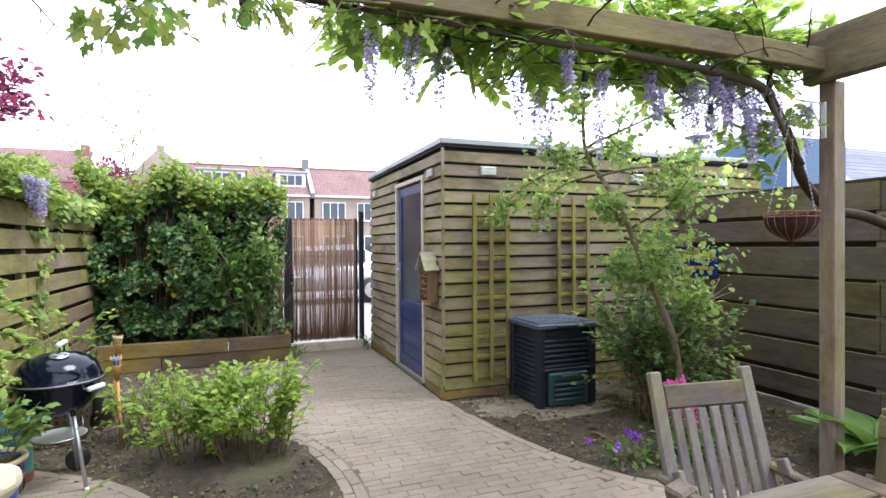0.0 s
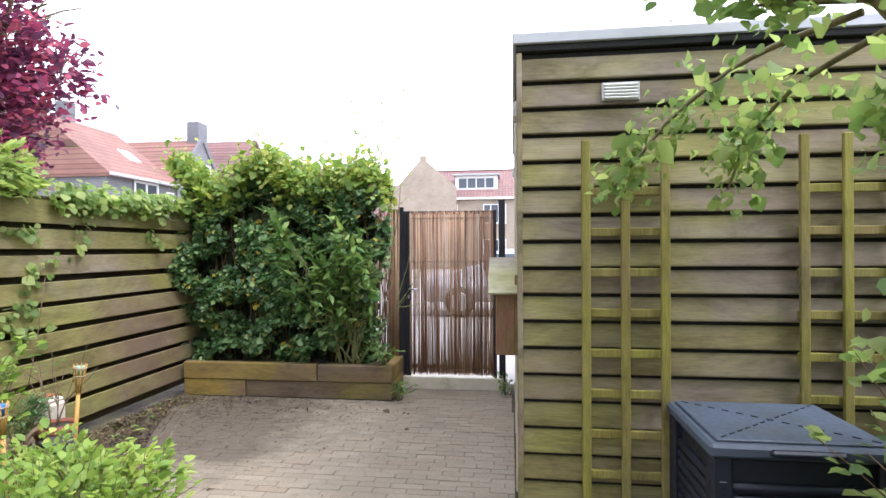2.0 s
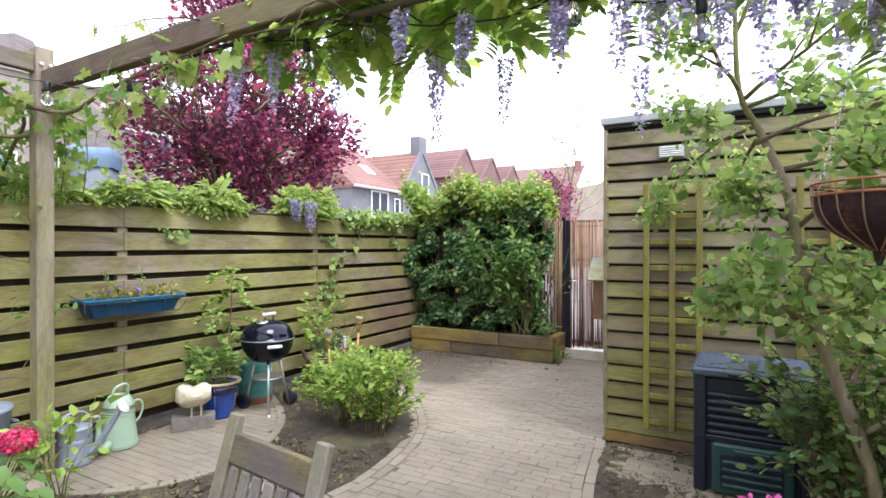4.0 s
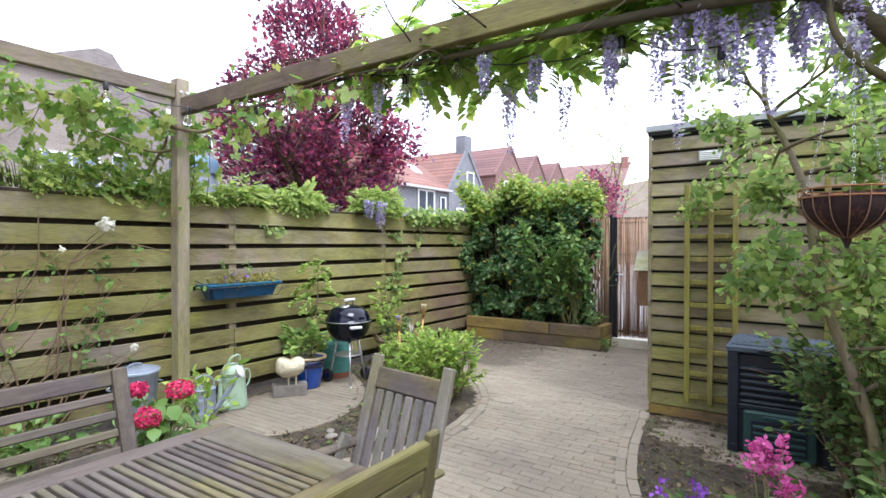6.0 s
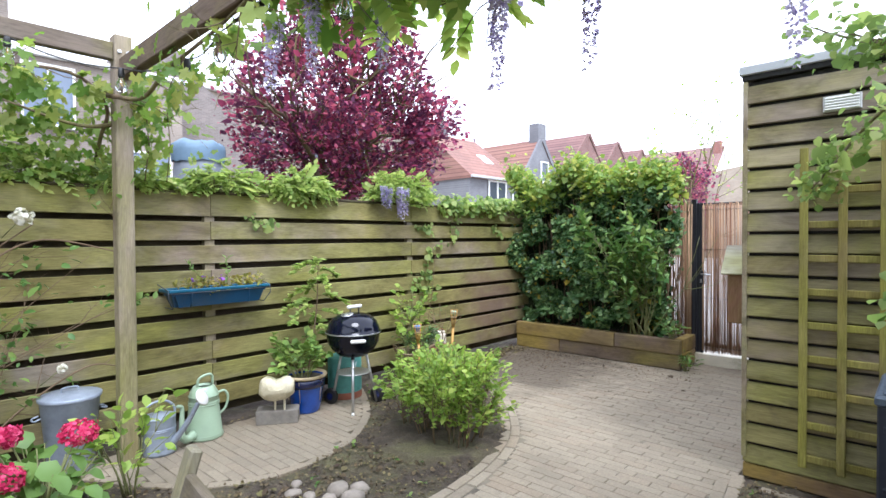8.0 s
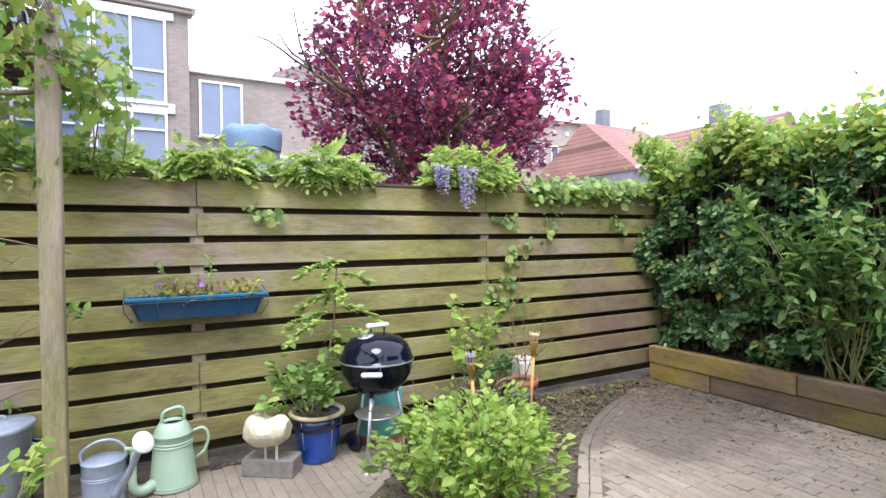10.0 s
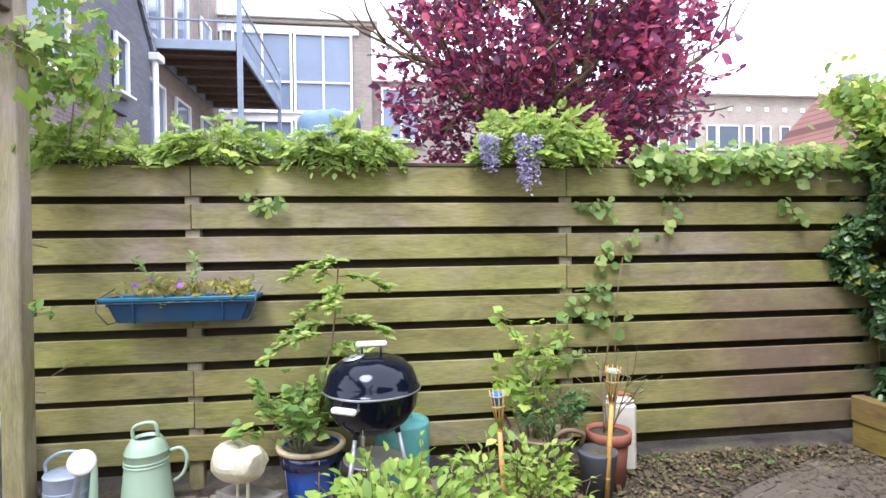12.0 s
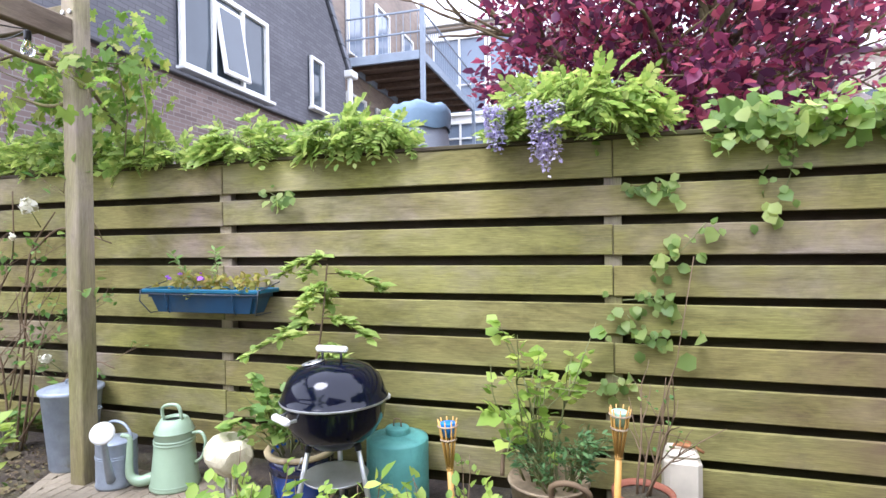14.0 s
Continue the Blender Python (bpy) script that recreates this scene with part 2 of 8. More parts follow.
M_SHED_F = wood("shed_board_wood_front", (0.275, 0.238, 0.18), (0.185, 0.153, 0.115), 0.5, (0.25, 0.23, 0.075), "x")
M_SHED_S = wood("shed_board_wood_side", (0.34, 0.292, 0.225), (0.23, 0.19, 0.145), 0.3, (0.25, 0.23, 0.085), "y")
M_TRELLIS = wood("trellis_wood", (0.3, 0.25, 0.12), (0.19, 0.15, 0.06), 0.75, (0.26, 0.24, 0.05), "z")
M_POST = wood("post_wood", (0.3, 0.255, 0.205), (0.18, 0.145, 0.115), 0.12, (0.24, 0.22, 0.09), "z")
M_BEAM = wood("beam_wood", (0.19, 0.15, 0.108), (0.09, 0.066, 0.045), 0.15, (0.2, 0.18, 0.06), "x")
M_BEAM_Y = wood("beam_wood_grey", (0.22, 0.187, 0.147), (0.12, 0.098, 0.074), 0.2, (0.2, 0.18, 0.07), "y")
M_SLEEPER = wood("sleeper_wood", (0.25, 0.18, 0.11), (0.1, 0.068, 0.045), 0.4, (0.3, 0.21, 0.05), "x")
M_SLEEPER_OLD = wood("dark_sleeper_wood", (0.16, 0.122, 0.085), (0.07, 0.05, 0.035), 0.2, (0.2, 0.16, 0.05), "x")
M_TEAK = wood("weathered_teak_wood", (0.135, 0.115, 0.1), (0.055, 0.044, 0.038), 0.35, (0.2, 0.17, 0.05), "y", 0.8)
M_TEAK_Z = wood("weathered_teak_upright", (0.205, 0.188, 0.178), (0.095, 0.083, 0.078), 0.05, (0.2, 0.17, 0.06), "z", 0.8)
M_TEAK_G = wood("mossy_teak_wood", (0.18, 0.15, 0.1), (0.08, 0.065, 0.042), 0.6, (0.16, 0.15, 0.04), "y", 0.85)
M_BIRDBOX = wood("insect_house_wood", (0.3, 0.18, 0.105), (0.17, 0.09, 0.052), 0.1, axis="z")
M_BARK = wood("bark", (0.2, 0.15, 0.1), (0.075, 0.055, 0.04), 0.3, (0.17, 0.16, 0.06), "z")
M_BARK_DARK = wood("dark_twisted_bark", (0.085, 0.062, 0.045), (0.03, 0.022, 0.017), 0.1, (0.09, 0.085, 0.04), "x")
M_BARK_PALE = wood("pale_bark", (0.3, 0.25, 0.185), (0.13, 0.1, 0.072), 0.25, (0.2, 0.18, 0.08), "z")
M_STEM = plain("green_stem", (0.16, 0.17, 0.06), 0.6, vary=0.3)
M_STEM_BROWN = plain("brown_stem", (0.15, 0.1, 0.055), 0.8, vary=0.3)
M_BLUE_PAINT = plain("blue_door_paint", (0.012, 0.032, 0.135), 0.35, vary=0.12, scale=4, coat=0.2)
M_WHITE_PAINT = plain("white_paint", (0.74, 0.74, 0.7), 0.45, vary=0.06, scale=5, dirt=(0.45, 0.42, 0.34), dirt_at=0.68)
M_CREAM_PAINT = plain("cream_frame_paint", (0.55, 0.5, 0.38), 0.5, vary=0.1, dirt=(0.3, 0.27, 0.17), dirt_at=0.6)
M_ZINC_TRIM = plain("zinc_roof_edge", (0.36, 0.37, 0.37), 0.45, 0.5, vary=0.12, scale=3)
M_BLACK_STEEL = plain("black_painted_steel", (0.012, 0.013, 0.018), 0.4, vary=0.2)
M_STEEL = plain("bare_steel", (0.55, 0.55, 0.55), 0.3, 0.9, vary=0.1)
M_ALU = plain("dull_aluminium", (0.5, 0.5, 0.49), 0.42, 0.8, vary=0.15)
M_ZINC = plain("galvanised_zinc", (0.3, 0.34, 0.4), 0.5, 0.35, vary=0.2, scale=12, dirt=(0.2, 0.19, 0.12), dirt_at=0.66)
M_GREEN_ENAMEL = plain("pale_green_enamel", (0.33, 0.44, 0.3), 0.35, vary=0.1, scale=6, coat=0.3, dirt=(0.25, 0.28, 0.14), dirt_at=0.72)
M_ENAMEL_BLACK = plain("black_enamel", (0.003, 0.004, 0.012), 0.1, vary=0.1, bump=0.0)
M_ENAMEL_BLACK.node_tree.nodes["Principled BSDF"].inputs["Specular IOR Level"].default_value = 0.35
M_HANDLE_WHITE = plain("worn_white_plastic", (0.66, 0.65, 0.61), 0.55, vary=0.08, dirt=(0.3, 0.29, 0.27), dirt_at=0.66)
M_BIN = plain("dark_blue_grey_plastic", (0.01, 0.014, 0.025), 0.5, vary=0.25, scale=5, dirt=(0.06, 0.065, 0.06), dirt_at=0.66)
M_BIN_LID = plain("dusty_grey_blue_plastic", (0.065, 0.085, 0.115), 0.6, vary=0.2, scale=5, dirt=(0.07, 0.08, 0.07), dirt_at=0.6)
M_BIN_HATCH = plain("dark_green_plastic", (0.02, 0.06, 0.055), 0.5, vary=0.2)
M_BLUE_GLAZE = plain("cobalt_glaze", (0.012, 0.06, 0.3), 0.18, vary=0.5, scale=5, coat=0.6)
M_GLAZE_DARK = plain("dark_blue_glaze", (0.008, 0.013, 0.06), 0.2, vary=0.3, coat=0.5)
M_CREAM_GLAZE = plain("cream_glaze_rim", (0.5, 0.4, 0.24), 0.35, vary=0.2, dirt=(0.2, 0.1, 0.06), dirt_at=0.66)
M_TERRACOTTA = plain("terracotta", (0.3, 0.105, 0.06), 0.8, vary=0.2, dirt=(0.3, 0.22, 0.17), dirt_at=0.68)
M_TEAL = plain("turquoise_paint", (0.12, 0.36, 0.32), 0.55, vary=0.25, scale=7, dirt=(0.06, 0.2, 0.18), dirt_at=0.58)
M_RUSTY_WHITE = plain("rusty_white_tin", (0.6, 0.55, 0.44), 0.6, vary=0.15, scale=8, dirt=(0.32, 0.13, 0.04), dirt_at=0.6)
M_CREAM_STONE = plain("cream_stone", (0.64, 0.58, 0.41), 0.7, vary=0.16, scale=9, bump=0.5, dirt=(0.36, 0.31, 0.18), dirt_at=0.57)
M_STONE = plain("grey_stone", (0.21, 0.19, 0.16), 0.9, vary=0.3, scale=16, bump=0.6)
M_BAMBOO = plain("bamboo", (0.48, 0.27, 0.06), 0.5, vary=0.25, scale=14)
M_TROUGH = plain("blue_plastic_trough", (0.006, 0.042, 0.095), 0.4, vary=0.25, scale=6, dirt=(0.03, 0.05, 0.07), dirt_at=0.6)
M_TROUGH_RIM = plain("petrol_plastic_rim", (0.01, 0.1, 0.17), 0.35, vary=0.15)
M_WICKER_PALE = plain("woven_wicker", (0.33, 0.25, 0.16), 0.8, vary=0.3, scale=30, bump=0.5)
M_CABLE = plain("black_cable", (0.01, 0.01, 0.01), 0.5, vary=0.1)
M_GLASS = glass_material("clear_bulb_glass")
M_WINDOW = plain("window_glass", (0.05, 0.065, 0.08), 0.04, vary=0.2, scale=0.6, bump=0.0)
M_RIBBED = plain("ribbed_glass", (0.035, 0.06, 0.075), 0.12, vary=0.3, scale=3, bump=0.0)
M_BLUE_SIGN = plain("blue_enamel_sign", (0.008, 0.02, 0.16), 0.25, vary=0.1, coat=0.4)
M_YELLOW = plain("yellow_enamel", (0.6, 0.42, 0.05), 0.3, vary=0.1)
M_TARP = plain("blue_tarpaulin", (0.13, 0.2, 0.27), 0.65, vary=0.2, scale=4, bump=0.4)
M_GREY_COVER = plain("grey_cover", (0.2, 0.22, 0.25), 0.6, vary=0.15)
M_BRICK_DARK = masonry("dark_painted_brickwork", (0.1, 0.1, 0.112), (0.135, 0.133, 0.145), (0.085, 0.085, 0.093), axis="y")
M_BRICK_PURPLE = masonry("purple_brickwork", (0.13, 0.095, 0.085), (0.19, 0.14, 0.125), (0.22, 0.2, 0.18), axis="y")
M_BRICK_BROWN = masonry("brown_brickwork", (0.225, 0.185, 0.15), (0.28, 0.235, 0.19), (0.3, 0.27, 0.24), axis="x")
M_BRICK_GABLE = masonry("grey_brown_brickwork", (0.16, 0.135, 0.12), (0.22, 0.185, 0.165), (0.24, 0.22, 0.2), axis="x")
M_BRICK_BROWN_Y = masonry("brown_brickwork_side", (0.2, 0.155, 0.125), (0.27, 0.21, 0.165), (0.28, 0.25, 0.21), axis="y")
M_BRICK_RED = masonry("red_brickwork", (0.24, 0.095, 0.075), (0.3, 0.125, 0.095), (0.26, 0.2, 0.17), axis="y")
M_BRICK_GREY = masonry("grey_brickwork", (0.15, 0.15, 0.155), (0.2, 0.2, 0.2), (0.2, 0.2, 0.2), axis="y")
M_BRICK_TAN = masonry("tan_brickwork", (0.32, 0.26, 0.19), (0.38, 0.31, 0.23), (0.33, 0.3, 0.26), axis="y")
M_TILE_RED = roof_tiles("red_pantiles", (0.2, 0.115, 0.1), (0.25, 0.145, 0.125))
M_TILE_GREY = roof_tiles("grey_pantiles", (0.13, 0.14, 0.16), (0.18, 0.19, 0.21), "y")
M_FELT = plain("roof_felt", (0.07, 0.07, 0.075), 0.9, vary=0.2)
# near-black that stands for shade in the shed, can mouth and basket slots
M_SHADE_BLACK = plain("shade_black", (0.014, 0.013, 0.012), 0.9)
M_STREET = plain("street_paving", (0.3, 0.28, 0.26), 0.9, vary=0.2, scale=3)

# near-black green holds the shade seen through the hedge gaps
L_IVY_SHADE = leafy("shaded_inner_ivy_leaf", [(0.0, (0.012, 0.022, 0.008)), (1.0, (0.03, 0.05, 0.018))], 0.1, 0.6)
L_IVY = leafy("ivy_leaf", [(0.0, (0.03, 0.075, 0.02)), (0.35, (0.07, 0.15, 0.05)), (0.8, (0.19, 0.31, 0.12)), (0.965, (0.32, 0.42, 0.15)), (0.97, (0.5, 0.42, 0.07)), (1.0, (0.5, 0.36, 0.06))], 0.2, 0.32)
L_IVY_TOP = leafy("young_ivy_leaf", [(0.0, (0.15, 0.26, 0.05)), (0.6, (0.27, 0.38, 0.075)), (1.0, (0.45, 0.46, 0.1))], 0.45)
L_BUSH = leafy("bush_leaf", [(0.0, (0.18, 0.3, 0.05)), (0.6, (0.32, 0.46, 0.085)), (1.0, (0.48, 0.57, 0.14))], 0.5)
L_WIST = leafy("wisteria_leaf", [(0.0, (0.17, 0.29, 0.06)), (0.6, (0.3, 0.43, 0.09)), (1.0, (0.46, 0.52, 0.14))], 0.62)
L_VINE = leafy("vine_leaf", [(0.0, (0.12, 0.24, 0.035)), (0.6, (0.25, 0.35, 0.075)), (1.0, (0.42, 0.44, 0.12))], 0.6)
L_GREEN = leafy("garden_leaf", [(0.0, (0.08, 0.18, 0.045)), (0.6, (0.16, 0.28, 0.07)), (1.0, (0.27, 0.37, 0.1))], 0.4)
L_PEAR = leafy("fruit_tree_leaf", [(0.0, (0.17, 0.28, 0.08)), (0.5, (0.3, 0.42, 0.13)), (1.0, (0.48, 0.56, 0.2))], 0.62)
L_PURPLE = leafy("purple_leaf", [(0.0, (0.08, 0.028, 0.068)), (0.4, (0.17, 0.045, 0.11)), (0.75, (0.36, 0.062, 0.14)), (1.0, (0.56, 0.15, 0.22))], 0.5, 0.28)
L_LILAC = leafy("wisteria_petal", [(0.0, (0.36, 0.3, 0.62)), (0.5, (0.54, 0.48, 0.78)), (1.0, (0.76, 0.72, 0.88))], 0.5, 0.6)
L_PINK = leafy("hydrangea_petal", [(0.0, (0.4, 0.01, 0.07)), (0.6, (0.6, 0.03, 0.13)), (1.0, (0.75, 0.12, 0.25))], 0.3, 0.6)
L_MAGENTA = leafy("magenta_petal", [(0.0, (0.5, 0.06, 0.3)), (1.0, (0.75, 0.2, 0.5))], 0.35, 0.6)
L_VIOLET = leafy("violet_petal", [(0.0, (0.22, 0.05, 0.5)), (1.0, (0.4, 0.15, 0.7))], 0.35, 0.6)
L_WHITE = leafy("white_petal", [(0.0, (0.7, 0.68, 0.58)), (1.0, (0.85, 0.84, 0.78))], 0.3, 0.6)
L_LITTER = leafy("dead_leaf", [(0.0, (0.055, 0.036, 0.024)), (0.35, (0.12, 0.088, 0.05)), (0.65, (0.15, 0.115, 0.062)), (0.85, (0.14, 0.13, 0.05)), (1.0, (0.26, 0.2, 0.11))], 0.1, 0.9)


# ---------------------------------------------------------------- mesh helpers
rng = np.random.default_rng(7)


def bm_mesh(name, bm, material, smooth=False):
    me = bpy.data.meshes.new(name)
    bm.to_mesh(me)
    bm.free()
    if smooth:
        for p in me.polygons:
            p.use_smooth = True
    me.materials.append(material)
    return me


def put(name, me, parent=None, m=None, label=""):
    ob = new(name, me)
    if parent is not None:
        ob.parent = parent
    if m is not None:
        ob.matrix_basis = m
    return tagged(ob, label)


def part(name, bm, material, parent, label="", smooth=False, m=None):
    return put(name, bm_mesh(name, bm, material, smooth), parent, m, label)


def thing(name, at=(0, 0, 0), label="", category="", group="", kind="", rz=0):
    ob = new(name)
    ob.empty_display_size = 0.05
    ob.matrix_basis = pose(*at, 0, 0, rz)
    return tagged(ob, label, category, group, kind)


def add_box(bm, size, m=None, bevel=0.0):
    r = bmesh.ops.create_cube(bm, size=1.0)
    vs = r["verts"]
    for v in vs:
        v.co = Vector((v.co.x * size[0], v.co.y * size[1], v.co.z * size[2]))
    if bevel > 0:
        es = list({e for v in vs for e in v.link_edges})
        r = bmesh.ops.bevel(bm, geom=es, offset=bevel, segments=1, affect="EDGES")
        vs = list({v for f in r["faces"] for v in f.verts} | {v for v in vs if v.is_valid})
    if m is not None:
        bmesh.ops.transform(bm, matrix=m, verts=vs)
    return bm


def box(size, m=None, bevel=0.0):
    return add_box(bmesh.new(), size, m, bevel)


BOXES = {}


def box_mesh(name, size, material, bevel=0.004):
    key = (name, tuple(round(s, 3) for s in size), material.name, bevel)
    if key not in BOXES:
        BOXES[key] = bm_mesh(name, box(size, None, bevel), material)
    return BOXES[key]


def block(name, lo, hi, material, parent=None, bevel=0.004, label=""):
    """A box between two corners, in the parent's space."""
    size = tuple(abs(b - a) for a, b in zip(lo, hi))
    mid = tuple((a + b) / 2 for a, b in zip(lo, hi))
    return put(name, box_mesh(name, size, material, bevel), parent, pose(*mid), label)


def lathe(profile, segs=28, bm=None, m=None, close=False):
    """A turned shape: radius and height pairs."""
    bm = bm or bmesh.new()
    rings = []
    for r, z in profile:
        if r < 1e-5:
            rings.append([bm.verts.new((0, 0, z))])
        else:
            rings.append([bm.verts.new((r * math.cos(2 * math.pi * i / segs), r * math.sin(2 * math.pi * i / segs), z)) for i in range(segs)])
    for a, b in zip(rings, rings[1:]):
        for i in range(segs):
            j = (i + 1) % segs
            if len(a) == 1 and len(b) == 1:
                continue
            if len(a) == 1:
                bm.faces.new((a[0], b[j], b[i]))
            elif len(b) == 1:
                bm.faces.new((a[i], a[j], b[0]))
            else:
                bm.faces.new((a[i], a[j], b[j], b[i]))
    if m is not None:
        bmesh.ops.transform(bm, matrix=m, verts=[v for r in rings for v in r])
    bmesh.ops.recalc_face_normals(bm, faces=bm.faces)
    return bm


def curve_points(pts, n=8):
    """Smooth line through points."""
    p = np.array(pts, float)
    q = np.vstack([2 * p[0] - p[1], p, 2 * p[-1] - p[-2]])
    out = []
    for i in range(1, len(q) - 2):
        for k in range(n):
            s = k / n
            a, b, c, d = q[i - 1], q[i], q[i + 1], q[i + 2]
            out.append(0.5 * (2 * b + (c - a) * s + (2 * a - 5 * b + 4 * c - d) * s * s + (3 * b - a - 3 * c + d) * s ** 3))
    out.append(p[-1])
    return np.array(out)


def sweep(pts, radii, segs=6):
    """Vertices and faces of a tube along points."""
    p = np.array(pts, float)
    n = len(p)
    r = np.broadcast_to(np.array(radii, float), (n,)) if np.ndim(radii) == 0 else np.interp(np.linspace(0, 1, n), np.linspace(0, 1, len(radii)), radii)
    d = np.gradient(p, axis=0)
    d /= np.linalg.norm(d, axis=1)[:, None] + 1e-9
    up = np.array([0, 0, 1.0]) if abs(d[0][2]) < 0.9 else np.array([1.0, 0, 0])
    vs = []
    u = np.cross(d[0], up)
    u /= np.linalg.norm(u)
    for i in range(n):
        u = u - d[i] * (u @ d[i])
        u /= np.linalg.norm(u) + 1e-9
        w = np.cross(d[i], u)
        for k in range(segs):
            a = 2 * math.pi * k / segs
            vs.append(p[i] + r[i] * (math.cos(a) * u + math.sin(a) * w))
    fs = []
    for i in range(n - 1):
        for k in range(segs):
            j = (k + 1) % segs
            fs.append((i * segs + k, i * segs + j, (i + 1) * segs + j, (i + 1) * segs + k))
    fs.append(tuple(range(segs))[::-1])
    fs.append(tuple((n - 1) * segs + k for k in range(segs)))
    return vs, fs


def tubes_mesh(name, lines, material, segs=6):
    """Many tubes in one mesh; lines: (points, radii)."""
    V, F = [], []
    for pts, radii in lines:
        v, f = sweep(pts, radii, segs)
        o = len(V)
        V += [tuple(x) for x in v]
        F += [tuple(i + o for i in q) for q in f]
    me = bpy.data.meshes.new(name)
    me.from_pydata(V, [], F)
    for p in me.polygons:
        p.use_smooth = True
    me.materials.append(material)
    return me


def tube(name, pts, radii, material, parent=None, segs=8, label="", smooth=0):
    if smooth:
        pts = curve_points(pts, smooth)
    return put(name, tubes_mesh(name, [(pts, radii)], material, segs), parent, None, label)


# leaf shapes: vertices (x across, y along, z up) and faces
OVAL = (np.array([(0, 0, 0), (0, .35, .0), (0, .7, -.03), (0, 1, -.12), (-.27, .3, .07), (-.25, .66, .03), (.27, .3, .07), (.25, .66, .03)], float),
        [(0, 1, 4), (1, 2, 5, 4), (2, 3, 5), (0, 6, 1), (1, 6, 7, 2), (2, 7, 3)])
NARROW = (OVAL[0] * np.array([.62, 1, 1]), OVAL[1])
ROUND = (OVAL[0] * np.array([1.5, 1, 1.2]), OVAL[1])
LOBED = (np.array([(0, .4, 0), (0, 0.02, 0), (.24, -.09, .04), (.42, .12, .06), (.5, .42, .02), (.33, .6, .05), (0, .98, -.12), (-.33, .6, .05), (-.5, .42, .02), (-.42, .12, .06), (-.24, -.09, .04)], float),
         [(0, i, i + 1) for i in range(1, 10)] + [(0, 10, 1)])
_ga = [radians(a) for a in (-90, -62, -38, -12, 6, 24, 42, 60, 76, 90, 104, 120, 138, 156, 174, 192, 218, 242)]
_gr = [0.08, 0.46, 0.5, 0.38, 0.52, 0.56, 0.34, 0.5, 0.56, 0.68, 0.56, 0.5, 0.34, 0.56, 0.52, 0.38, 0.5, 0.46]
GRAPE = (np.array([(0, 0.4, 0.0)] + [(q * math.cos(a), 0.4 + q * math.sin(a), 0.05 - 0.25 * q * q + 0.03 * (-1) ** i) for i, (a, q) in enumerate(zip(_ga, _gr))], float),
         [(0, i, i + 1) for i in range(1, 18)] + [(0, 18, 1)])
PETAL = (np.array([(0, 0, 0), (.35, .5, .1), (0, 1, 0), (-.35, .5, .1)], float), [(0, 1, 2, 3)])


def compound(pairs=5, leaf=NARROW, size=0.3, droop=0.35):
    """A feathered leaf: leaflets in pairs along a stalk, one at the tip."""
    V, F = [], []

    def put_leaflet(base, ang, s):
        o = len(V)
        c, sn = math.cos(ang), math.sin(ang)
        for x, y, z in leaf[0] * s:
            X, Y = c * x - sn * y, sn * x + c * y
            V.append((base[0] + X, base[1] + Y, base[2] + z - droop * 0.4 * math.hypot(X, 0)))
        F.extend(tuple(i + o for i in f) for f in leaf[1])
    for i in range(pairs):
        f = 0.22 + 0.7 * i / pairs
        base = (0, f, -droop * f * f)
        s = size * (0.8 + 0.4 * math.sin(math.pi * f))
        put_leaflet(base, radians(-62 + 12 * f), s)
        put_leaflet(base, radians(62 - 12 * f), s)
    put_leaflet((0, 0.95, -droop * 0.9), 0, size)
    o = len(V)
    V += [(-.008, 0, 0), (.008, 0, 0), (.006, .95, -droop * .9), (-.006, .95, -droop * .9)]
    F.append((o, o + 1, o + 2, o + 3))
    return np.array(V), F


WIST_LEAF = compound(5, OVAL, 0.36, 0.4)
MOUND_LEAF = compound(4, OVAL, 0.4, 0.55)


def unit(a):
    return a / (np.linalg.norm(a, axis=-1, keepdims=True) + 1e-9)


def scatter_mesh(name, shape, pts, along, size, material, facing=None, loose=0.5, spread=0.3):
    """One mesh of many leaves: at pts, pointing along, faces turned to facing with some looseness."""
    pts = np.atleast_2d(np.array(pts, float))
    n = len(pts)
    along = unit(np.broadcast_to(np.array(along, float), (n, 3)) + rng.normal(0, loose, (n, 3)))
    up = np.broadcast_to(np.array((0, 0, 1.0) if facing is None else facing, float), (n, 3)) + rng.normal(0, loose * 0.8, (n, 3))
    side = unit(np.cross(along, up))
    up = np.cross(side, along)
    s = size * np.exp(rng.normal(0, spread, n))[:, None, None]
    B = np.stack([side, along, up], axis=1)
    V = (np.einsum("kj,njd->nkd", shape[0], B) * s + pts[:, None, :]).reshape(-1, 3)
    k = len(shape[0])
    loops, starts, totals = [], [], []
    base = np.concatenate([np.array(f) for f in shape[1]])
    cnt = np.array([len(f) for f in shape[1]])
    li = (np.arange(n)[:, None] * k + base[None, :]).ravel()
    tot = np.tile(cnt, n)
    st = np.concatenate([[0], np.cumsum(tot)[:-1]])
    me = bpy.data.meshes.new(name)
    me.vertices.add(len(V))
    me.vertices.foreach_set("co", V.ravel().astype(np.float32))
    me.loops.add(len(li))
    me.loops.foreach_set("vertex_index", li.astype(np.int32))
    me.polygons.add(len(tot))
    me.polygons.foreach_set("loop_start", st.astype(np.int32))
    me.polygons.foreach_set("loop_total", tot.astype(np.int32))
    me.update(calc_edges=True)
    me.materials.append(material)
    return me


